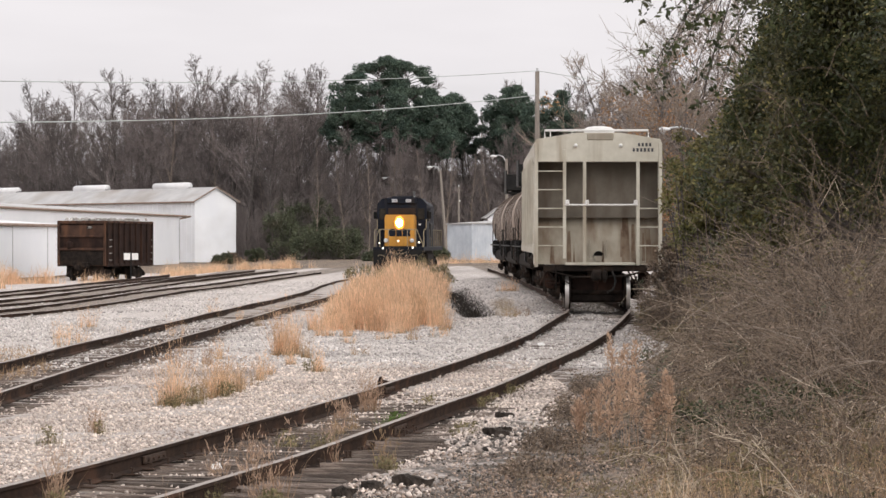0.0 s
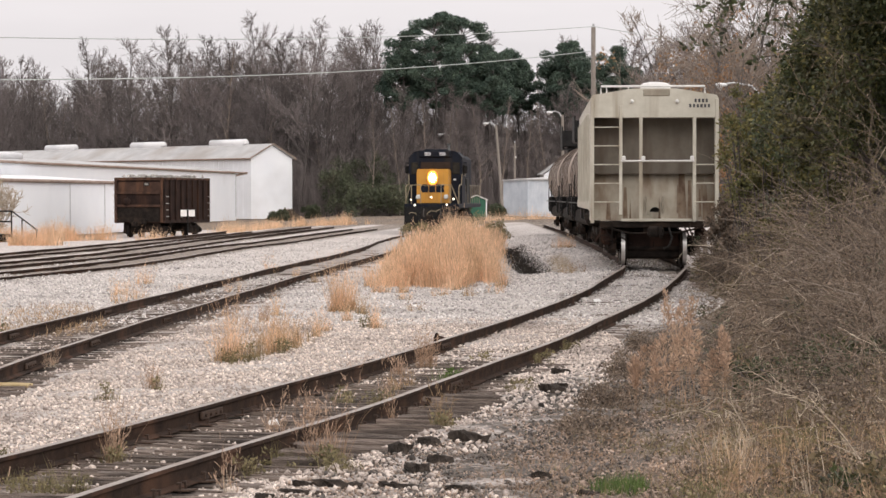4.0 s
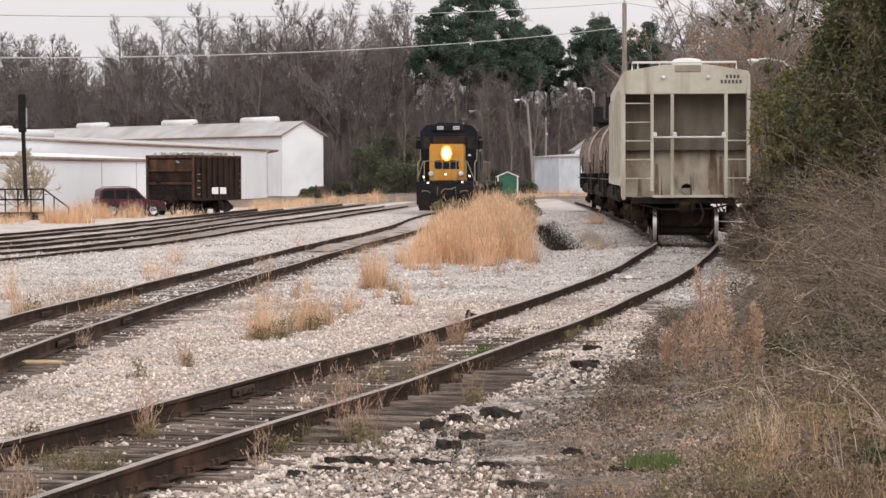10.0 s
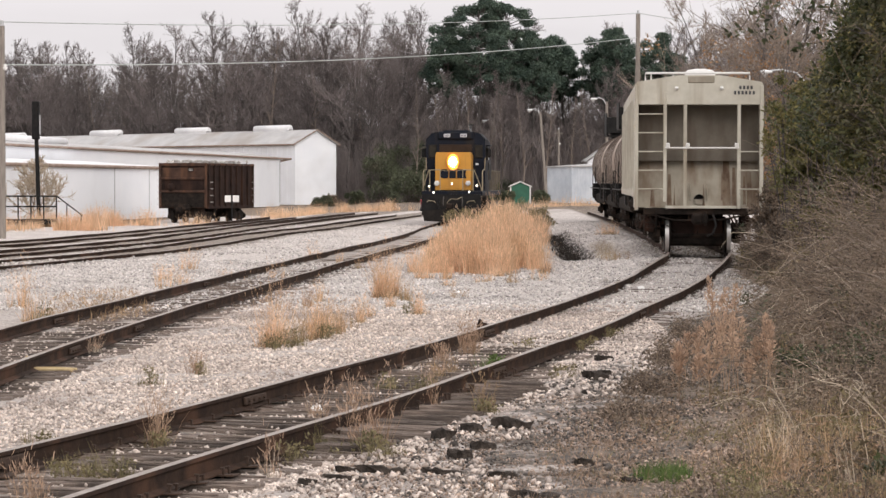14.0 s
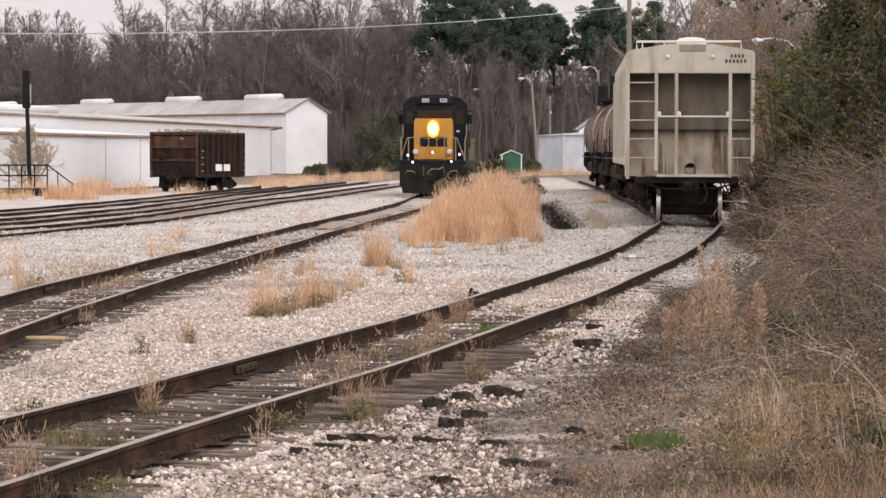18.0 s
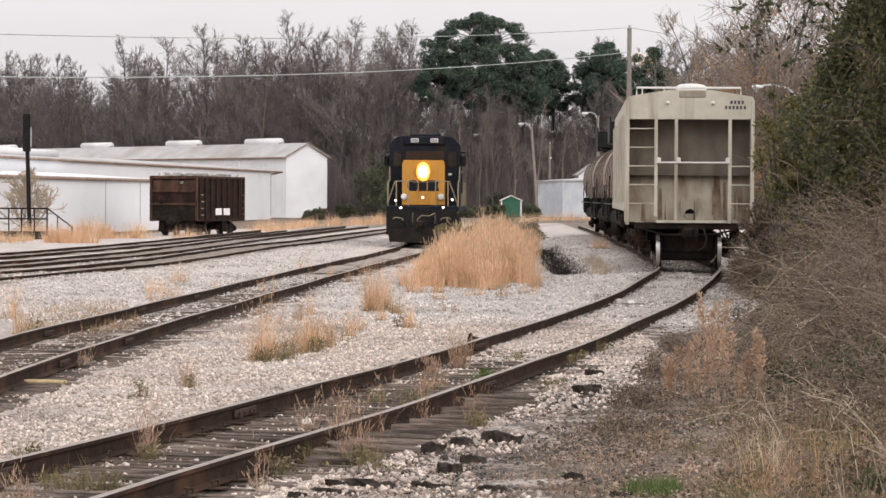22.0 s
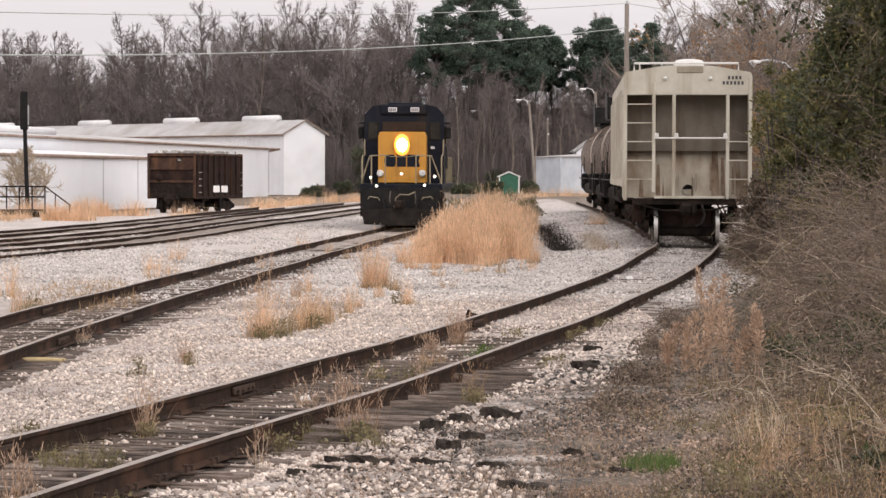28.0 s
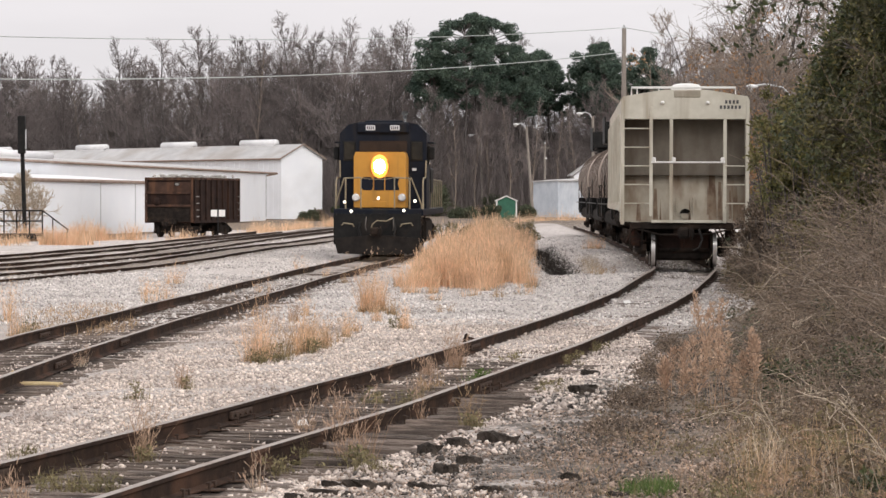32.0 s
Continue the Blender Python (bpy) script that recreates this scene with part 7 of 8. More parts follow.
def far_grass():
    pts = []
    for x0, y0, x1, y1, w, n in ((-18.6, 101.0, -15.4, 103.5, 0.9, 2600), (-21.0, 108.0, -14.3, 118.4, 1.5, 7000), (-13.6, 119.0, -12.6, 130.0, 1.4, 500), (-13.5, 172.0, -4.0, 182.0, 3.0, 6500), (-14.0, 160.0, -9.5, 172.0, 1.6, 1200), (3.0, 190.0, 16.0, 215.0, 4.0, 3000), (1.0, 150.0, 3.5, 118.0, 1.2, 1200), (-22.0, 100.0, -16.5, 108.0, 1.4, 800)):
        u = rs.rand(n)
        u = u + 0.03 * np.sin(u * 40)
        u = np.where(rs.rand(n) < 0.6, np.round(u * n / 90 + 0.2 * np.sin(u * 91)) / (n / 90) + rs.normal(0, 0.006, n), u)
        pts.append(np.column_stack([x0 + (x1 - x0) * u + rs.normal(0, 0.3, n), y0 + (y1 - y0) * u + rs.normal(0, w * 0.6, n)]))
    pts = np.concatenate(pts)
    keep = np.array([noise.noise((x * 0.6, y * 0.25, 9)) > -0.15 for x, y in pts])
    pts = pts[keep]
    n = len(pts)
    lift = np.array([0.75 + 0.9 * noise.noise((x * 1.3, y * 0.4, 15)) for x, y in pts])
    blades("tawny_grass", pts, rs.uniform(0.3, 1.0, n) * np.clip(lift, 0.35, 1.4), rs.uniform(0.015, 0.03, n), 0.2, M_SEDGE, "band of tawny dry grass along the yard edge", "grass")
    xy = np.concatenate([disc(-5.9, 39.5, 0.9, 3.0, 900), disc(-6.6, 44.0, 0.8, 3.0, 500)])
    n = len(xy)
    blades("short_straw_grass", xy, rs.uniform(0.08, 0.22, n), rs.uniform(0.012, 0.02, n), 0.5, M_STRAW, "thin short straw grass on the gravel", "grass")


def verge():
    """The weedy bank beside the siding."""
    def bank(x, y):
        return x - (0.9 + (y - 18.6) * 0.145)
    pts = []
    while len(pts) < 20000:
        y = 12.5 + 40 * rs.rand() ** 1.7
        x = 0.0 + rs.rand() * (0.35 * y)
        b = bank(x, y)
        if b < -0.1 or rs.rand() > 0.35 + 0.65 * smooth(-0.1, 1.0, b):
            continue
        if noise.noise((x * 1.3, y * 1.3, 7)) < -0.12 - 0.3 * smooth(0.8, 2.5, b):
            continue
        pts.append((x, y, b))
    pts = np.array(pts)
    b = pts[:, 2]
    h = (0.05 + 0.36 * np.clip((b - 0.9) / 2.0, 0, 1)) * rs.uniform(0.4, 1.4, len(b))
    blades("straw_verge", pts[:, :2], h, rs.uniform(0.004, 0.009, len(b)) * (1.2 + pts[:, 1] / 60), 0.5, M_STRAW, "tangled straw-coloured dead grass on the verge", "grass")
    k = rs.rand(len(pts)) < 0.85
    q = pts[k][:, :2] + rs.normal(0, 0.15, (k.sum(), 2))
    blades("brown_verge", q, h[k] * 1.2, rs.uniform(0.005, 0.009, k.sum()) * 1.3, 0.8, M_BRAMBLE, "brown dead weed stems on the verge", "weeds")
    k = rs.rand(len(pts)) < 0.5
    q = pts[k][:, :2] + rs.normal(0, 0.2, (k.sum(), 2))
    keep = np.array([noise.noise((x * 0.8, y * 0.8, 21)) > -0.05 for x, y in q])
    q = q[keep]
    blades("olive_verge", q, rs.uniform(0.08, 0.25, len(q)), rs.uniform(0.006, 0.011, len(q)), 0.5, M_OLIVE, "olive-green weeds among the dead grass", "weeds")
    # tan mat in front
    xy = np.concatenate([disc(0.55, 15.2, 0.8, 1.4, 1600), disc(-0.5, 13.6, 1.1, 0.9, 1800), disc(0.9, 18.3, 0.5, 1.4, 900), disc(1.2, 14.2, 1.0, 1.2, 1400), disc(1.5, 20.4, 0.5, 1.6, 900), disc(1.3, 18.0, 0.7, 2.0, 1600), disc(0.7, 16.6, 0.6, 1.0, 900), disc(-1.05, 14.4, 0.4, 0.5, 1100), disc(1.1, 15.6, 0.35, 0.6, 900), disc(0.9, 13.9, 1.6, 0.5, 3000), disc(2.3, 14.2, 1.0, 0.7, 2000)])
    n = len(xy)
    blades("flattened_dry_grass", xy, rs.uniform(0.04, 0.13, n), rs.uniform(0.005, 0.009, n), 0.9, M_REDWEED, "flattened tan dead grass among the stones", "grass")
    xy = np.concatenate([disc(1.47, 17.3, 0.2, 0.4, 900), disc(2.05, 16.9, 0.2, 0.3, 130)])
    n = len(xy)
    blades("green_grass_patch", xy, rs.uniform(0.07, 0.16, n), rs.uniform(0.006, 0.01, n), 0.4, M_GREENGRASS, "small patch of fresh green grass", "grass")
    # rust-coloured weeds
    for x, y, r, h, n in ((2.60, 23.6, 0.05, 1.06, 4), (2.74, 23.9, 0.05, 1.12, 4), (2.86, 23.4, 0.06, 0.84, 3), (2.48, 23.3, 0.05, 0.86, 3), (2.99, 23.2, 0.05, 0.8, 3), (2.32, 23.2, 0.08, 0.6, 3), (2.12, 23.4, 0.08, 0.55, 3), (2.66, 22.9, 0.08, 0.6, 3), (2.45, 26.0, 0.1, 0.65, 3)):
        xy = disc(x, y, r * 1.2, r * 1.8, n)
        pos = np.column_stack([xy, on_ground(xy) - 0.03])
        hh = h * rs.uniform(0.6, 1.08, n)
        up = np.column_stack([rs.normal(0, 0.1, (n, 2)), np.ones(n)])
        o = scatter("dead_weed", BLADES, frames4(pos, up, rs.uniform(0, 6.28, n), np.column_stack([hh, rs.uniform(0.008, 0.013, n), hh])), rs.randint(0, 2, n), M_REDWEED)
        tagged(o, "clump of rust-brown dead weeds with fluffy heads", "weeds", kind="stuff")
        m = n * 130
        k = np.repeat(np.arange(n), 130)
        u = rs.uniform(0.0, 1.0, m)
        wide = 0.026 * np.sin(np.pi * (0.12 + 0.8 * u))
        side = rs.normal(0, 1, (m, 3)) * wide[:, None]
        p2 = pos[k] + up[k] * (hh[k] * (0.55 + 0.47 * u ** 0.8))[:, None] + side
        scatter("fluff", PLUME, frames4(p2, side * 14 + rs.normal(0, 0.3, (m, 3)) + np.array([[0, 0, 0.9]]), rs.uniform(0, 6.28, m), np.column_stack([np.full(m, 0.012), rs.uniform(0.009, 0.018, m), rs.uniform(0.025, 0.055, m)])), rs.randint(0, 2, m), M_FLUFF, o)["kind"] = "stuff"
    # taller straw clumps with pale stalks
    rng = np.random.RandomState(58)
    for _ in range(46):
        y = 15.2 + 11 * rng.rand()
        x = y * rng.uniform(0.118, 0.2)
        if bank(x, y) < 1.0 or abs(x - 2.65) < 0.45 and 22 < y < 25:
            continue
        n = rng.randint(14, 34)
        xy = np.column_stack([x + rng.normal(0, 0.07, n), y + rng.normal(0, 0.1, n)])
        hh = rng.uniform(0.28, 0.6) * (0.45 + 0.6 * rng.rand(n))
        up = np.column_stack([rng.normal(0, 0.22, (n, 2)), np.ones(n)])
        o = thing("straw_clump", pose(0, 0, 0), "clump of straw-coloured dead stalks on the bank", "weeds", "straw clumps on the bank")
        pos = np.column_stack([xy, on_ground(xy) - 0.03])
        scatter("stalk", BLADES, frames4(pos, up, rng.uniform(0, 6.28, n), np.column_stack([hh, rng.uniform(0.007, 0.013, n), hh])), rng.randint(0, 4, n), (M_THATCH, M_STRAW, M_PALESTEM)[rng.randint(0, 3)], o)["kind"] = "stuff"
    # low dull weeds
    for mat, count, per, size, seed, low in ((M_DARKWEED, 700, 26, 0.026, 71, 0.8), (M_OLIVE, 480, 24, 0.028, 72, 1.2), (M_REDWEED, 420, 22, 0.024, 73, 0.4), (M_BRAMBLE, 620, 24, 0.024, 74, 0.5)):
        cl = []
        while len(cl) < count:
            y = 14.6 + 21 * rs.rand() ** 1.5
            x = 0.4 + rs.rand() * 0.3 * y
            b = bank(x, y)
            if math.hypot((x - 1.44) / 0.45, (y - 16.9) / 0.8) < 1 or b < low or noise.noise((x * 1.1, y * 0.8, seed)) < 0.08:
                continue
            r = rs.uniform(0.05, 0.14)
            cl.append((x, y, ground_z(x, y) + r * 0.35 + 0.1 * rs.rand() * min(b, 2.5), r))
        tagged(leafy("dull_weeds", cl, per, size, mat, None, seed, 0.6), "low dull dying weeds and leaf litter on the bank", "weeds", kind="stuff")
    n = 380
    xy = np.column_stack([rs.uniform(0.2, 3.4, n), rs.uniform(13.4, 15.8, n)])
    blades("dark_red_twigs", xy, rs.uniform(0.15, 0.4, n), rs.uniform(0.005, 0.009, n), 0.35, M_BARK, "thin dark reddish twigs in the foreground grass", "weeds")
    n = 26000
    x, y = rs.uniform(-1.9, 3.6, n), rs.uniform(13.1, 15.6, n)
    ok = np.array([b < 14.3 + 0.9 * noise.noise((a * 1.2, b * 0.5, 33)) + 0.35 * smooth(0.5, 2.5, a) for a, b in zip(x, y)])
    xy = np.column_stack([x, y])[ok]
    n = len(xy)
    blades("tan_foreground_grass", xy, rs.uniform(0.05, 0.15, n), rs.uniform(0.006, 0.011, n), 1.7, M_THATCH, "tan dead grass mat at the foot of the bank", "grass")


def arcs(n, origin, reach, height, radius, seed, droop=1.0):
    """Bowed stems as thin tapered rods: lists of segments."""
    rng = np.random.RandomState(seed)
    out = []
    for i in range(n):
        p = np.array(origin(rng), float)
        a = rng.uniform(0, 6.283)
        d = np.array([math.cos(a) * 0.5, math.sin(a) * 0.5, 1.0])
        L = height * rng.uniform(0.6, 1.3)
        segs = 8
        r = radius * rng.uniform(0.6, 1.4)
        for k in range(segs):
            q = p + d / np.linalg.norm(d) * L / segs * reach
            out.append((p.copy(), q.copy(), r * (1 - k / segs * 0.8)))
            p = q
            d = d + np.array([math.cos(a) * 0.2, math.sin(a) * 0.2, -0.22 * droop]) + rng.normal(0, 0.3, 3)
            if k > 0 and rng.rand() < 0.9:
                e = d + rng.normal(0, 0.7, 3)
                t = q + e / np.linalg.norm(e) * L * rng.uniform(0.1, 0.22)
                out.append((q.copy(), t, r * 0.45))
                e = e + rng.normal(0, 0.5, 3)
                out.append((t, t + e / np.linalg.norm(e) * L * 0.1, r * 0.35))
    return out


ROD3 = ([(1, 0, 0), (-0.5, 0.87, 0), (-0.5, -0.87, 0), (0.6, 0, 1), (-0.3, 0.52, 1), (-0.3, -0.52, 1)], [(0, 1, 4, 3), (1, 2, 5, 4), (2, 0, 3, 5)])


def rods(name, segs, mat, parent=None):
    p = np.array([s[0] for s in segs])
    q = np.array([s[1] for s in segs])
    r = np.array([s[2] for s in segs])
    d = q - p
    ln = np.linalg.norm(d, axis=1)
    ok = ln > 1e-5
    p, d, r, ln = p[ok], d[ok], r[ok], ln[ok]
    return scatter(name, [ROD3], frames4(p, d, rs.uniform(0, 6.28, len(p)), np.column_stack([r, r, ln])), np.zeros(len(p), int), mat, parent)


def brambles():
    for i, (x, y, rx, ry, h, n) in enumerate(((7.1, 57.0, 0.3, 1.5, 1.7, 150), (6.9, 52.5, 0.3, 1.5, 1.5, 140), (6.2, 47.0, 0.3, 1.8, 0.8, 30), (5.1, 40.0, 0.4, 2.0, 0.6, 26), (3.6, 20.5, 0.7, 1.6, 0.8, 130), (4.6, 22.5, 0.9, 2.0, 1.2, 170), (4.3, 27.0, 0.9, 2.2, 1.2, 170), (5.6, 27.0, 1.0, 2.2, 2.2, 210), (5.7, 32.0, 0.8, 2.5, 2.0, 210), (6.8, 32.5, 1.0, 2.5, 2.6, 240), (7.0, 37.5, 0.8, 2.5, 2.3, 240), (7.9, 37.0, 1.1, 2.5, 3.0, 260), (9.4, 39.0, 1.0, 2.0, 3.2, 240), (8.6, 34.0, 1.0, 2.0, 3.0, 240), (8.2, 43.0, 0.8, 2.5, 1.8, 220), (7.3, 49.0, 0.6, 2.5, 1.0, 200), (8.6, 50.0, 0.8, 3.0, 1.8, 200), (7.9, 56.0, 0.6, 3.0, 1.2, 200), (8.9, 62.0, 0.5, 3.0, 1.3, 200), (10.0, 70.0, 0.7, 3.5, 1.6, 200), (3.2, 16.5, 0.5, 1.2, 0.55, 90), (1.9, 25.0, 0.25, 1.5, 0.3, 110), (2.5, 29.0, 0.3, 2.0, 0.4, 110), (3.1, 34.0, 0.3, 2.5, 0.45, 110), (1.55, 22.0, 0.25, 1.2, 0.25, 110))):
        def origin(rng, x=x, y=y, rx=rx, ry=ry):
            px, py = x + rng.normal(0, rx * 0.6), y + rng.normal(0, ry * 0.6)
            return px, py, ground_z(px, py) - 0.05
        segs = arcs(n, origin, 1.1, h, 0.0068 + 0.00006 * y, 100 + i)
        segs = [s for s in segs if s[1][0] > 0.9 + (s[1][1] - 18.6) * 0.145 + (0.1 if i < 4 else 1.25 if h > 1.4 else 0.8 if h > 0.5 else -0.1)]
        e = tagged(rods("bramble_bush", segs, M_BRAMBLE), "tangled leafless brown bramble bush on the bank", "bush", "bramble bushes")
        cane = [c for c in arcs(n // 8, origin, 1.1, h * 1.05, 0.006 + 0.00006 * y, 300 + i) if c[1][0] > 1.5 + (c[1][1] - 18.6) * 0.145]
        if cane:
            rods("dry_cane", cane, M_PALETWIG if i % 2 else M_PALESTEM, e)["kind"] = "stuff"
        rng = np.random.RandomState(340 + i)
        pick = [segs[j][1] for j in rng.randint(0, len(segs), n // 3)]
        cl = [(q[0], q[1], q[2] * rng.uniform(0.35, 0.95), rng.uniform(0.08, 0.22)) for q in pick if noise.noise((q[0] * 0.8, q[1] * 0.6, q[2] * 0.9)) > 0.0]
        if cl and h > 0.5:
            leafy("clinging_leaves", cl, 44, 0.055, M_DARKWEED if i % 3 else M_SCRUB, e, 360 + i)["kind"] = "stuff"
        m = n * 16
        k = rs.randint(0, len(segs), m)
        base = np.array([segs[j][1] for j in k]) + rs.normal(0, 0.05, (m, 3))
        scatter("dead_leaves", PLUME, frames4(base, rs.normal(0, 1, (m, 3)), rs.uniform(0, 6.28, m), np.column_stack([np.full(m, 0.02), rs.uniform(0.012, 0.024, m), rs.uniform(0.02, 0.04, m)])), rs.randint(0, 2, m), M_BRAMBLE, e)["kind"] = "stuff"

    def front(rng):
        px, py = rng.uniform(2.6, 5.6), rng.uniform(15.5, 24)
        return px, py, ground_z(px, py)
    tagged(rods("pale_stems", arcs(46, front, 1.2, 0.7, 0.0078, 77, 0.5), M_PALESTEM), "pale bowed dead weed stems on the verge", "weeds", kind="stuff")


LEAF = [([(0, 0, 0), (0.1, 0.27, 0.4), (0, 0, 1.2), (0.1, -0.27, 0.45)], [(0, 1, 2, 3)]), ([(0, 0, 0), (0.25, 0.25, 0.5), (0.1, 0, 1.2), (-0.05, -0.25, 0.5)], [(0, 1, 2, 3)])]


def leafy(name, clumps, per, size, mat, parent, seed, flat=1.0):
    """Leaves in loose clumps (x, y, z, r), thinning outwards."""
    rng = np.random.RandomState(seed)
    c = np.array(clumps)
    n = len(c) * per
    k = np.repeat(np.arange(len(c)), per)
    d = rng.normal(0, 1, (n, 3))
    d /= np.linalg.norm(d, axis=1, keepdims=True)
    r = c[k, 3] * rng.uniform(0.35, 1.05, n)
    pos = c[k, :3] + d * r[:, None] * np.array([1, 1, flat])
    up = d * 0.5 + rng.normal(0, 0.7, (n, 3))
    s = size * rng.uniform(0.6, 1.3, n)
    return scatter(name, LEAF, frames4(pos, up, rng.uniform(0, 6.28, n), np.column_stack([s, s, s])), rng.randint(0, 2, n), mat, parent)


def branching(rng, height, spread, n1, n2, n3, base_r, up_bias=0.5, start=0.3):
    """A bare tree as segments (p, q, radius), thick ones first."""
    thick, thin = [], []
    p = np.zeros(3)
    d = np.array([0, 0, 1.0])
    trunk = [p]
    K = 9
    for k in range(K):
        d = d + rng.normal(0, 0.05, 3)
        d /= np.linalg.norm(d)
        q = p + d * height * 0.92 / K
        thick.append((p, q, base_r * (1 - 0.85 * k / K)))
        p = q
        trunk.append(p)

    def limb(p, d, L, r, level):
        segs = 3 if level < 3 else 2
        pts = [p]
        for k in range(segs):
            d = d + rng.normal(0, 0.14, 3) + np.array([0, 0, 0.12 * up_bias])
            d = d / np.linalg.norm(d)
            q = p + d * L / segs
            (thick if level == 1 else thin).append((p, q, r * (1 - 0.6 * k / segs)))
            p = q
            pts.append(p)
        if level < 3:
            for _ in range(n2 if level == 1 else n3):
                u = rng.uniform(0.25, 1.0) * segs
                i = min(segs - 1, int(u))
                o = pts[i] + (pts[i + 1] - pts[i]) * (u - i)
                e = d + rng.normal(0, 0.55, 3)
                limb(o, e / np.linalg.norm(e), L * rng.uniform(0.3, 0.55), max(r * 0.5, 0.019), level + 1)
    for j in range(n1):
        u = start + (0.97 - start) * (j + rng.rand()) / n1
        i = min(K - 1, int(u * K))
        o = trunk[i] + (trunk[i + 1] - trunk[i]) * (u * K - i)
        a = rng.uniform(0, 6.283)
        e = np.array([math.cos(a), math.sin(a), rng.uniform(0.4, 1.3) * (0.6 + up_bias)])
        limb(o, e / np.linalg.norm(e), height * spread * (1.15 - u) * rng.uniform(0.7, 1.2), base_r * 0.42 * (1.1 - u) + 0.012, 1)
    return thick, thin


def bare_tree(seed, height, spread=0.42, n1=16, n2=6, n3=4, r=0.2, up=0.6, mat=None, label="", start=0.3, twig=None):
    rng = np.random.RandomState(seed)
    thick, thin = branching(rng, height, spread, n1, n2, n3, r, up, start)
    e = thing("bare_tree", pose(0, 0, 0), label or "tall leafless grey-brown winter tree", "tree", "bare trees of the wood")
    rods("trunk", thick, mat or M_BARK, e)
    rods("crown", thin, twig or M_TWIG, e)["label"] = "leafless twigs"
    return e


def wood_edge(x):
    """Where the wood begins: it falls back behind the long warehouse."""
    return 268 + min(72.0, max(0.0, -13.0 - x) * 1.19)


def woods():
    kinds = [bare_tree(200 + i, 19.0 + 0.6 * i, 0.32 + 0.03 * (i % 3), 24, 10, 8, 0.22, 0.7) for i in range(6)]
    slim = [bare_tree(220 + i, 17.0 + i, 0.22, 22, 8, 6, 0.17, 0.95, mat=M_PALETWIG if i else None) for i in range(3)]
    rng = random.Random(8)
    for back, step in ((1, 2.7), (8, 2.5), (16, 2.45), (26, 2.45), (37, 2.45)):
        x = -72 + rng.uniform(0, 3)
        while x < 61:
            src = rng.choice(slim if rng.random() < 0.35 else kinds)
            y = wood_edge(x) + back + rng.uniform(-3, 3)
            s = (1.04 + 0.16 * noise.noise((x * 0.09, back * 0.1, 4))) * rng.uniform(0.8, 1.1)
            if -6 < x < 24 and back < 20:
                s *= 0.72
            m = pose(x, y, -0.4, 0, 0, rng.uniform(0, 360)) @ Matrix.Diagonal((s, s, s, 1))
            copy_thing(src, m).matrix_basis = m
            x += step * rng.uniform(0.6, 1.4)
    for k, x in enumerate((-1.5, 1.2, 3.4, 5.2, 7.0, 9.2, 12.5, 15.0, -4.5)):
        m = pose(x, 259 + 2.5 * (k % 4), -0.4, 0, 0, 77 * k) @ Matrix.Diagonal((0.7, 0.7, 0.7 + 0.03 * (k % 3), 1))
        copy_thing(slim[1 + k % 2], m).matrix_basis = m
    for k, t in enumerate(kinds + slim):
        x = -60 + 13 * k
        t.matrix_basis = pose(x, wood_edge(x) + 30, -0.4, 0, 0, 70 * k)
    # undergrowth of thin upright stems
    n = 34000
    x = rs.uniform(-95, 66, n)
    xy = np.column_stack([x, np.array([wood_edge(q) for q in x]) - 3 + 50 * rs.rand(n) ** 1.4])
    h = rs.uniform(1.5, 8.5, n) * (0.6 + 0.4 * rs.rand(n))
    pos = np.column_stack([xy, np.full(n, -0.4)])
    up = np.column_stack([rs.normal(0, 0.25, (n, 2)), np.ones(n)])
    r = rs.uniform(0.015, 0.045, n)
    tagged(scatter("undergrowth", [ROD3], frames4(pos, up, rs.uniform(0, 6.28, n), np.column_stack([r, r, h])), np.zeros(n, int), M_TWIG), "dense brown leafless undergrowth of the wood", "undergrowth", kind="stuff")
    # the far body of the wood
    s = Shape()
    xs = [-190 + 1.2 * k for k in range(320)]
    v = []
    for x in xs:
        t = 10.5 + 1.5 * noise.noise((x * 0.06, 0, 0)) + 0.8 * noise.noise((x * 0.4, 3, 0))
        y = wood_edge(x) + 52
        v += [(x, y, -0.5), (x, y + 2, t)]
    s.add(v, [(2 * k, 2 * k + 2, 2 * k + 3, 2 * k + 1) for k in range(len(xs) - 1)])
    # its pale colour includes the haze in front of the far trees
    tagged(s.ob("backdrop", surf("far_wood", (0.18, 0.157, 0.147), (0.28, 0.245, 0.23), 0.9, 1.0, 0, 0.5, stretch=(4, 1, 0.5), grime=(0.06, 0.05, 0.045), grime_scale=0.3)), "distant grey-brown winter wood", "wood", kind="structure")


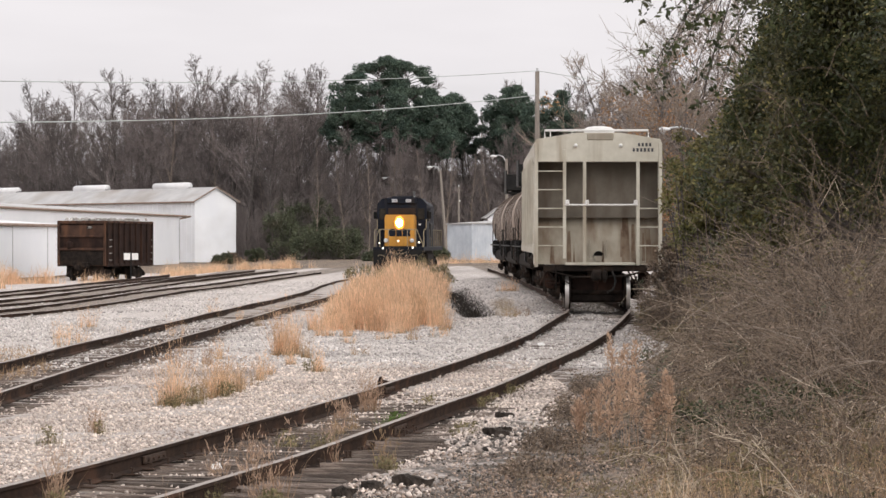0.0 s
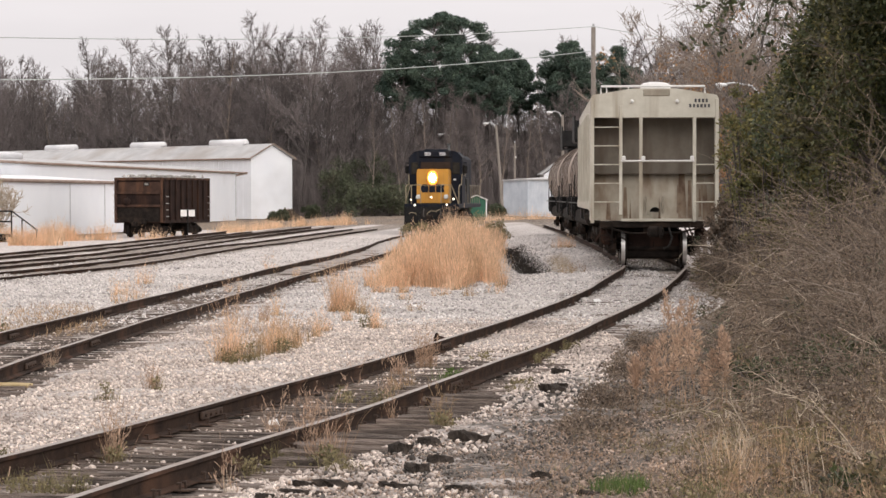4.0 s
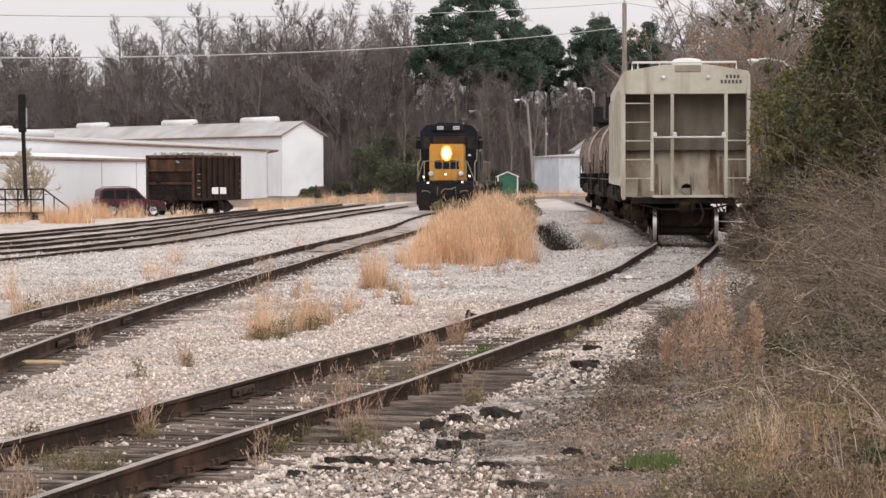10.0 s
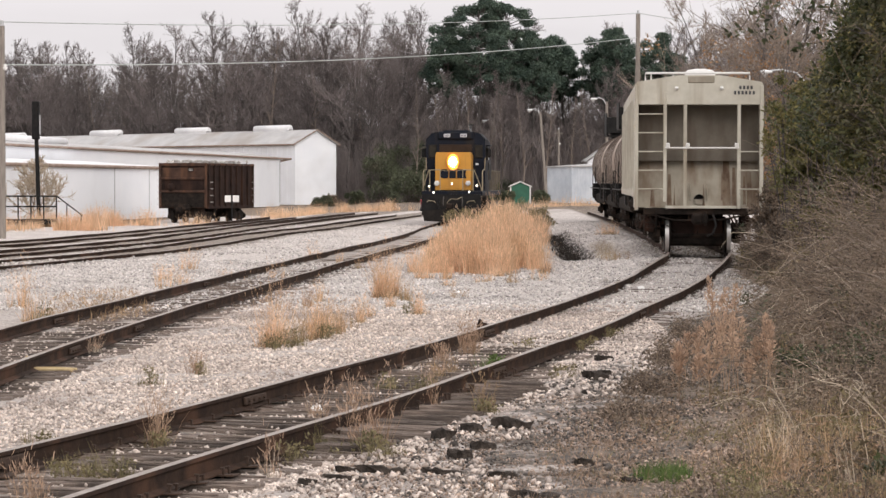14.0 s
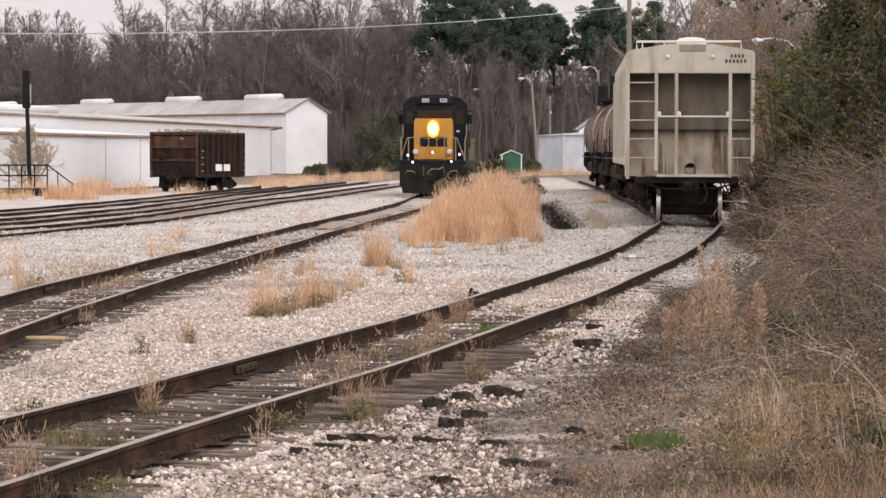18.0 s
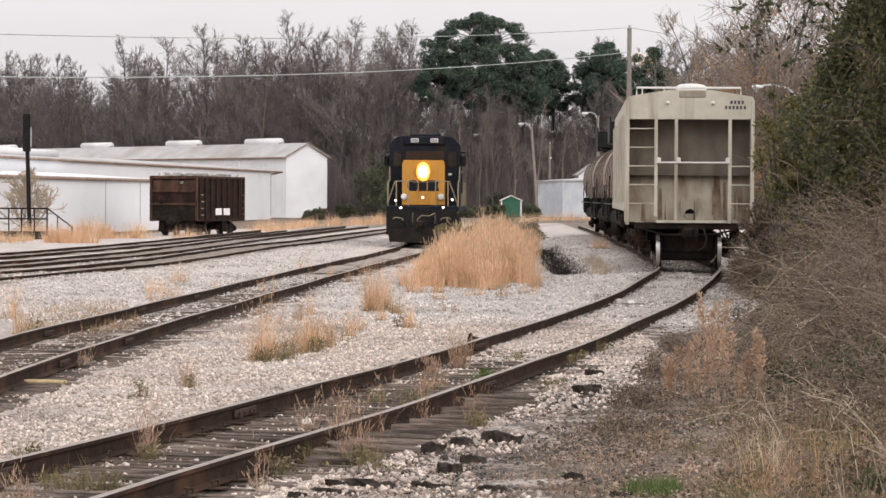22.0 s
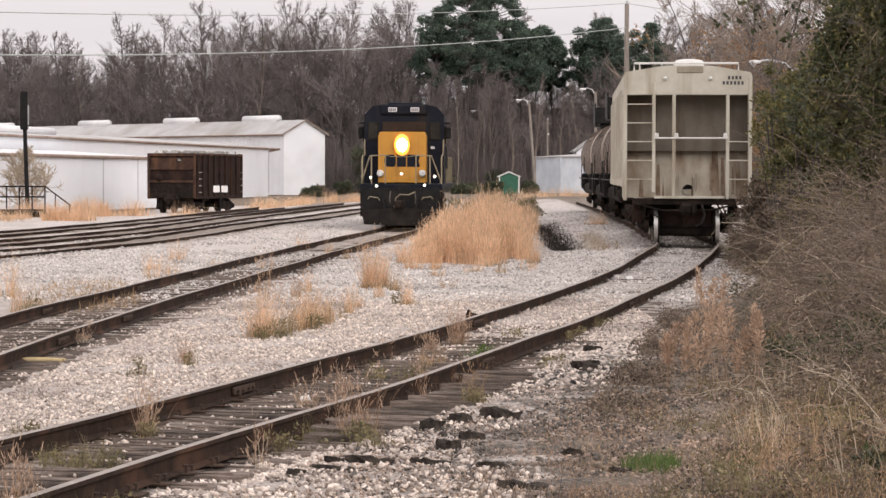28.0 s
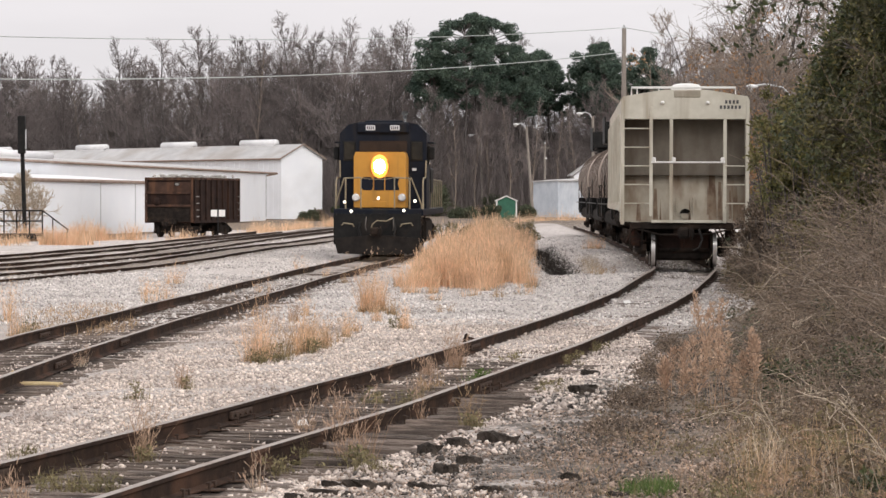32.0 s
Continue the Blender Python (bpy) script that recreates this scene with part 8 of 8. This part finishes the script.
def pine(seed, height, crown_r, crown_low):
    rng = np.random.RandomState(seed)
    e = thing("pine_tree", pose(0, 0, 0), "tall dark green pine with a rounded high crown", "tree", "pines behind the yard")
    thick = []
    p = np.zeros(3)
    for k in range(8):
        q = p + np.array([rng.normal(0, 0.12), rng.normal(0, 0.12), height * 0.97 / 8])
        thick.append((p, q, 0.28 * (1 - 0.8 * k / 8)))
        p = q
    clumps = []
    for k in range(52):
        u = rng.rand()
        z = height * (crown_low + (1 - crown_low) * u)
        rr = crown_r * math.sqrt(max(0.05, 1 - (2 * u - 0.85) ** 2 / 1.6)) * rng.uniform(0.45, 1.0)
        a = rng.uniform(0, 6.283)
        c = (rr * math.cos(a), rr * math.sin(a), z + rng.normal(0, 0.3), rng.uniform(0.5, 1.0))
        clumps.append(c)
        thick.append((np.array([0, 0, z - 1.0]), np.array(c[:3]), 0.06))
    rods("trunk", thick, M_BARK, e)
    leafy("crown", clumps, 420, 0.22, M_PINE, e, seed + 1, 0.6)
    return e


def pines():
    a = pine(301, 22.3, 3.4, 0.60)
    b = pine(302, 20.0, 2.4, 0.62)
    c = pine(303, 19.0, 2.6, 0.7)
    a.matrix_basis = pose(2.2, 271, -0.4)
    for src, x, y, s, r in ((a, 5.6, 275, 1.0, 160), (a, 3.6, 283, 1.0, 250), (b, -1.6, 272, 1.04, 40), (b, 9.0, 274, 0.97, 200), (b, 18.0, 276, 1.0, 100), (b, 22.4, 276, 0.97, 10), (b, 18.0, 284, 0.95, 300), (c, 12.4, 288, 0.95, 310), (c, 19.5, 292, 0.95, 70), (c, 8.2, 290, 1.0, 20), (c, 25.5, 288, 0.9, 20)):
        m = pose(x, y, -0.4, 0, 0, r) @ Matrix.Diagonal((s, s, s, 1))
        copy_thing(src, m).matrix_basis = m
    b.matrix_basis = pose(16.6, 281, -0.4)
    c.matrix_basis = pose(10.5, 284, -0.4, 0, 0, 60)


def shrub(x, y, r, h, mat, label, seed, per=160, size=0.14, n=26):
    rng = np.random.RandomState(seed)
    e = thing("shrub", pose(x, y, ground_z(x, y)), label, "shrub", "shrubs")
    cl = [(rng.normal(0, r * 0.5), rng.normal(0, r * 0.5), h * rng.uniform(0.15, 0.9), rng.uniform(0.25, 0.5) * r) for _ in range(n)]
    segs = [(np.array([0, 0, -0.05]), np.array(c[:3]), 0.02 + 0.01 * r) for c in cl]
    rods("stem", segs, M_BARK, e)
    leafy("foliage", cl, per, size, mat, e, seed + 1)
    return e


def right_bank():
    """The evergreen trees and the thicket on the bank."""
    for i, (x, y, h, cr, low) in enumerate(((9.35, 45.0, 9.5, 2.3, 0.26), (8.15, 48.5, 5.8, 0.9, 0.5), (9.3, 50.0, 7.4, 1.5, 0.45), (10.9, 41.0, 9.0, 2.5, 0.36), (10.1, 48.5, 9.0, 2.4, 0.34), (11.6, 49.0, 11.0, 2.8, 0.3), (13.5, 58.0, 12.0, 3.0, 0.1))):
        rng = np.random.RandomState(400 + i)
        e = thing("evergreen_tree", pose(x, y, ground_z(x, y) - 0.1), "dense dark evergreen tree hung with ivy on the bank", "tree", "evergreens on the bank")
        thick, thin = branching(rng, h, 0.25, 22, 5, 2, 0.16, 0.3, 0.12)
        rods("trunk", thick, M_BARK, e)
        rods("twig_mass", thin, M_BARK, e)["kind"] = "stuff"
        cl = []
        for s in thin[::2]:
            if s[1][2] > low * h:
                cl.append((*s[1], rng.uniform(0.22, 0.5)))
        for _ in range(130):
            u = rng.rand()
            a = rng.uniform(0, 6.283)
            rr = cr * math.sqrt(rng.rand()) * (1.0 - 0.45 * abs(2 * u - 0.8))
            cl.append((rr * math.cos(a), rr * math.sin(a), h * (low + (1 - low) * u), rng.uniform(0.2, 0.5)))
        cl = [(a, b, c, r * (1.0 + 0.5 * rng.rand())) for a, b, c, r in cl if noise.noise((a * 0.9 + i, b * 0.9, c * 0.7)) > -0.3]
        leafy("foliage", cl, 120, 0.09, M_LEAF, e, 410 + i)
        # paler leaves in the same clumps, sunlight given by their colour
        leafy("sunlit_foliage", cl, 40, 0.08, M_YLEAF, e, 440 + i)["label"] = "yellow-green leaves coloured as if sunlit"
    def vine(rng):
        return rng.uniform(7.4, 12.5), rng.uniform(39.0, 44.0), rng.uniform(1.5, 6.5)
    tagged(rods("vine", arcs(42, vine, 1.2, 2.2, 0.008, 470, 1.2), M_BRAMBLE), "bare brown vines tangled over the evergreens", "vine", kind="stuff")
    # a bough that hangs out over the view
    e = thing("hanging_bough", pose(0, 0, 0), "thin leafy bough hanging from the evergreen tree", "branch")
    segs, cl = [], []
    rng = np.random.RandomState(44)
    for k in range(9):
        p = np.array([8.8, 44.5, 8.0 + 0.1 * k])
        q = np.array([4.6 + 0.35 * k, 44.0 + rng.normal(0, 0.4), 6.2 + rng.normal(0, 0.15) + 0.05 * k])
        mid = (p + q) / 2 + np.array([0, 0, 0.4])
        segs += [(p, mid, 0.03), (mid, q, 0.018)]
        for u in (0.3, 0.6, 0.85, 1.0):
            c = mid + (q - mid) * u
            cl.append((*(c + rng.normal(0, 0.12, 3)), 0.2))
    for k in range(7):
        p = np.array([8.3, 44.6, 7.2 + 0.1 * k])
        q = np.array([5.1 + 0.24 * k, 44.2 + rng.normal(0, 0.4), 5.0 + rng.normal(0, 0.3)])
        mid = np.array([q[0] * 0.7 + p[0] * 0.3, 44.4, 6.3 + rng.normal(0, 0.2)])
        segs += [(p, mid, 0.022), (mid, q, 0.012)]
        for u in (0.25, 0.5, 0.75, 1.0):
            cl.append((*(mid + (q - mid) * u + rng.normal(0, 0.1, 3)), 0.16))
    rods("twig_mass", segs, M_BARK, e)["kind"] = "stuff"
    leafy("foliage", cl, 13, 0.12, M_LEAF, e, 45)
    for i, (x, y, r, h) in enumerate(((7.3, 53.0, 0.45, 4.2), (7.7, 54.0, 0.6, 4.9), (8.1, 55.0, 0.7, 4.9), (7.25, 50.0, 0.4, 3.4), (7.5, 48.0, 0.45, 3.8), (8.3, 52.0, 0.7, 5.2), (8.6, 50.0, 0.6, 4.2), (7.9, 45.5, 0.5, 3.0))):
        shrub(x, y, r, h, M_YLEAF, "loose yellow-green shrub beside the hopper car", 500 + i, 100, 0.085, 30)
    for i, (x, y, h) in enumerate(((14.5, 118.0, 13.0), (17.0, 128.0, 17.0), (20.0, 122.0, 16.5), (23.5, 132.0, 18.0), (18.5, 138.0, 16.0), (21.5, 145.0, 19.0), (15.5, 150.0, 15.0), (13.8, 105.0, 9.0), (17.5, 96.0, 11.0), (21.0, 100.0, 13.0), (26.0, 112.0, 14.0), (16.5, 142.0, 12.5), (16.0, 121.0, 11.5), (18.2, 116.0, 12.5), (22.0, 116.0, 14.0))):
        t = bare_tree(600 + i, h, 0.46, 18, 8, 6, 0.13, 0.35, label="leafless tree with a few rust leaves above the railcars", start=0.2, twig=M_PALETWIG)
        t.matrix_basis = pose(x, y, -0.3, 0, 0, 40 * i)
        if i in (0, 1, 7, 8, 12):
            rng = np.random.RandomState(650 + i)
            cl = [(rng.normal(0, 1.8), rng.normal(0, 1.8), h * rng.uniform(0.3, 0.72), 0.6) for _ in range(30)]
            leafy("rust_leaves", cl, 34, 0.15, M_RUSTLEAF, t, 660 + i)["label"] = "clinging rust-brown leaves"
    for i, (x, y, r, h) in enumerate(((12.8, 88.0, 1.6, 4.5), (12.5, 74.0, 1.5, 4.5), (13.5, 66.0, 1.6, 5.0), (15.5, 80.0, 2.0, 6.5), (15.2, 106.0, 2.0, 6.0))):
        shrub(x, y, r, h, M_BRAMBLE if i % 2 else M_YLEAF, "tall tangled brown and olive thicket on the bank", 530 + i, 120, 0.12, 40)
    for i, (x, y, r, h, m) in enumerate(((-10.6, 254.0, 0.7, 1.3, M_SCRUB), (-6.0, 256.0, 2.4, 3.4, M_SCRUB), (-12.6, 250.0, 0.7, 1.1, M_BRAMBLE), (-2.5, 258.0, 2.4, 4.2, M_SCRUB), (-8.0, 262.0, 2.5, 5.0, M_SCRUB), (2.0, 240.0, 1.2, 0.8, M_SCRUB), (4.6, 226.0, 0.6, 1.2, M_SCRUB), (7.6, 222.0, 0.8, 1.1, M_SCRUB), (-13.5, 248.0, 1.0, 0.9, M_SCRUB), (-4.2, 263.0, 1.6, 7.0, M_SCRUB), (-0.6, 264.0, 1.5, 3.2, M_SCRUB), (5.5, 266.0, 1.3, 2.2, M_SCRUB), (-7.0, 266.0, 1.8, 6.5, M_SCRUB), (20.0, 200.0, 3.0, 5.0, M_OLIVE))):
        shrub(x, y, r, h, m, "dull grey-green bush at the edge of the wood", 560 + i, 240, 0.18, 22)
    t = bare_tree(700, 3.7, 0.45, 34, 9, 6, 0.045, 0.7, twig=M_PALESTEM, mat=M_PALETWIG, label="small leafless bush by the platform", start=0.03)
    t.matrix_basis = pose(-20.2, 116.0, -0.3)
    for k, (x, y, r, h) in enumerate(((7.2, 56.5, 0.32, 1.7), (7.1, 53.0, 0.28, 1.3), (7.7, 59.5, 0.4, 2.0))):
        shrub(x, y, r, h, M_BRAMBLE, "brown tangled thicket close to the hopper car", 900 + k, 110, 0.07, 26)
    for k, (x, y, r, h) in enumerate(((3.9, 24.4, 0.4, 0.42), (4.4, 25.0, 0.4, 0.5), (4.15, 23.6, 0.3, 0.34), (4.8, 25.6, 0.4, 0.5), (3.6, 25.2, 0.25, 0.36))):
        shrub(x, y, r, h, M_LEAF, "low dark green evergreen creeper in the weeds", 920 + k, 70, 0.045, 20)
    shrub(2.85, 15.7, 0.16, 0.24, M_LEAF, "low dark green ivy plant on the verge", 590, 40, 0.05, 14)
    shrub(3.3, 16.6, 0.2, 0.22, M_LEAF, "low dark green ivy plant on the verge", 592, 40, 0.05, 14)
    for x, y, s in ((1.8, 99.0, 0.35), (2.6, 104.0, 0.4), (0.6, 86.0, 0.3), (3.1, 90.0, 0.3), (-0.1, 95.0, 0.3)):
        shrub(x, y, s * 1.6, 1.35, M_OLIVE, "grey-green weed among the tawny grass", int(x * 10) + 580, 90, 0.07, 12)


def ballast():
    """Loose stones near the eye, denser close by."""
    protos = []
    for k in range(6):
        rng = np.random.RandomState(50 + k)
        bm = bmesh.new()
        bmesh.ops.create_cube(bm, size=0.8)
        v = [tuple(np.array(q.co) * rng.uniform(0.4, 1.25, 3)) for q in bm.verts]
        protos.append((v, [[q.index for q in f.verts] for f in bm.faces]))
        bm.free()
    def field(name, n, x0, x1, y0, y1, power, size, mat, label, keep):
        y = y0 + (y1 - y0) * rs.rand(n) ** power
        x = x0 + (x1 - x0) * rs.rand(n)
        ok = np.array([keep(a, b) for a, b in zip(x, y)])
        x, y = x[ok], y[ok]
        m = len(x)
        xy = np.column_stack([x, y])
        s = size * np.exp(rs.normal(0, 0.3, m))
        pos = np.column_stack([xy, on_ground(xy) + s * 0.12 + 0.02 * rs.rand(m)])
        sc = np.column_stack([s * rs.uniform(0.8, 1.5, m), s * rs.uniform(0.7, 1.2, m), s * rs.uniform(0.4, 0.8, m)])
        o = scatter(name, protos, frames4(pos, np.column_stack([rs.normal(0, 0.7, (m, 2)), np.ones(m)]), rs.uniform(0, 6.28, m), sc), rs.randint(0, 6, m), mat)
        tagged(o, label, "stones", kind="stuff")
    def on_tie(x, y):
        d = abs(x - spline(LEAD, y))
        if d < (1.55 if 19 < y < 26 and x > spline(LEAD, y) else 0.98):
            return rs.rand() < 0.24 + 0.62 * smooth(25, 38, y)
        d = x - spline(MAIN, y)
        if abs(d) < 1.3:
            return rs.rand() < (0.3 if d > 0.7 else 0.42) + 0.4 * smooth(34, 56, y)
        return True
    field("ballast_stones", 125000, -6.2, 3.0, 12.5, 42.0, 1.5, 0.027, M_STONE, "pale pinkish-grey crushed ballast stones", lambda x, y: on_tie(x, y) and x < spline(LEAD, y) + 1.5 + 0.5 * smooth(22, 34, y) + 0.6 * noise.noise((x * 1.1, y * 0.9, 31)) and abs(x) < 0.24 * y and not (abs(x - spline(MAIN, y)) < 0.98 and rs.rand() > 0.45))
    field("coarse_stones", 22000, -3.2, 3.0, 12.8, 36.0, 1.3, 0.034, M_STONE, "coarse loose pale stones beside the siding", lambda x, y: (1.52 if 19 < y < 26 else 1.0) < x - spline(LEAD, y) < 2.2 + 1.5 * smooth(20, 15.5, y) + 0.8 * noise.noise((x, y * 0.7, 17)))
    field("dark_stones", 6500, -0.8, 3.8, 13.0, 38.0, 1.3, 0.03, M_DARKSTONE, "dark cinders and stones on the verge", lambda x, y: 1.1 < x - spline(LEAD, y) < 4.0 and noise.noise((x * 1.2, y * 0.8, 2)) > -0.15)
    field("verge_stones", 12000, -0.5, 4.5, 12.8, 36.0, 1.4, 0.030, M_DIRTYSTONE, "scattered grey stones among the dead grass", lambda x, y: -0.3 < x - (0.9 + (y - 18.6) * 0.145) < 1.6 and noise.noise((x * 1.5, y * 1.2, 12)) > -0.05)
    field("cinder_grit", 26000, -1.6, 5.0, 13.0, 38.0, 1.5, 0.02, M_DARKSTONE, "fine dark cinders along the verge", lambda x, y: 1.6 + 1.4 * smooth(20, 15.5, y) < x - spline(LEAD, y) < 3.6 + smooth(20, 15.5, y) and noise.noise((x * 0.9, y * 0.6, 52)) > -0.2)
    field("grit", 28000, -1.9, 3.4, 12.6, 24.0, 1.3, 0.017, M_DIRTYSTONE, "fine dirty grit and chips on the verge", lambda x, y: x - spline(LEAD, y) > 1.5 and x - (0.9 + (y - 18.6) * 0.145) < 1.5)
    field("ballast_distant", 22000, -11.0, 7.0, 62.0, 120.0, 1.3, 0.036, M_PALESTONE, "pale crushed stones of the yard", lambda x, y: x < spline(LEAD, y) + 1.5 and noise.noise((x * 0.5, y * 0.1, 40)) > -0.25 and min(abs(x - spline(YARD_A, y)), abs(x - spline(YARD_B, y)), abs(x - spline(MAIN, y))) > 0.9)
    field("ballast_far", 36000, -12.0, 6.0, 40.0, 64.0, 1.2, 0.036, M_PALESTONE, "pale crushed ballast stones", lambda x, y: on_tie(x, y) and x < spline(LEAD, y) + 2.2)


woods()
pines()
right_bank()
brambles()
verge()
sedge_bank()
far_grass()
tufts()
ballast()


# ---- what moves ----
LOCO_Y = [(0.0, 140.8), (3.0, 133.0), (6.0, 125.6), (9.0, 122.6), (13.0, 118.7), (16.0, 112.8), (19.0, 105.9), (23.0, 96.3), (28.0, 87.0), (32.0, 79.3)]


def loco_at(t):
    return spline([(y, s) for s, y in LOCO_Y], t)


def suv_at(t):
    """x, y, z and heading of the car on the yard road."""
    s = min(max(t, 5.0), 19.0)
    x = spline([(-40.2, 5.0), (-31.5, 7.0), (-22.8, 9.0), (-18.4, 10.0), (-13.8, 11.0), (-9.26, 12.0), (-4.5, 13.0), (-0.1, 14.0), (9.3, 16.0), (24.9, 19.0)], s)
    y = 147.0 + 1.8 * (s - 13.0)
    return x, y, ground_z(x, y) + 0.0, -67.0


def motions():
    rows, spins, roll = [], [], 0.0
    last = loco_at(0.0)
    for k in range(0, 161):
        t = 0.2 * k
        y = loco_at(t)
        front = y + 8.6
        a = 0.65 * turn_of(MAIN, front)
        x = spline(MAIN, y) - 8.6 * math.sin(radians(a))
        rows.append((t, pose(x, y + 8.6 * math.cos(radians(a)), 0.0, 0, 0, a)))
        roll += math.degrees((last - y) / 0.5)
        last = y
        spins.append((t, roll))
    walk(loco, rows)
    for w in loco_wheels:
        base = w.matrix_local.copy()
        walk(w, [(t, base @ pose(0, 0, 0, r)) for t, r in spins])
    rows, spins, roll = [], [], 0.0
    times = [0.0, 5.0] + [5.0 + 0.0666667 * k for k in range(1, 211)] + [32.0]
    last = suv_at(0.0)
    for t in times:
        p = suv_at(t)
        rows.append((t, pose(p[0], p[1], p[2], 0, 0, p[3])))
        roll -= math.degrees(math.hypot(p[0] - last[0], p[1] - last[1]) / 0.365)
        last = p
        spins.append((t, roll))
    walk(suv, rows[:1] + rows[1::3] + rows[-1:])
    for w, x, y in suv_wheels:
        walk(w, [(t, pose(x, y, 0.365, r)) for t, r in spins])


motions()
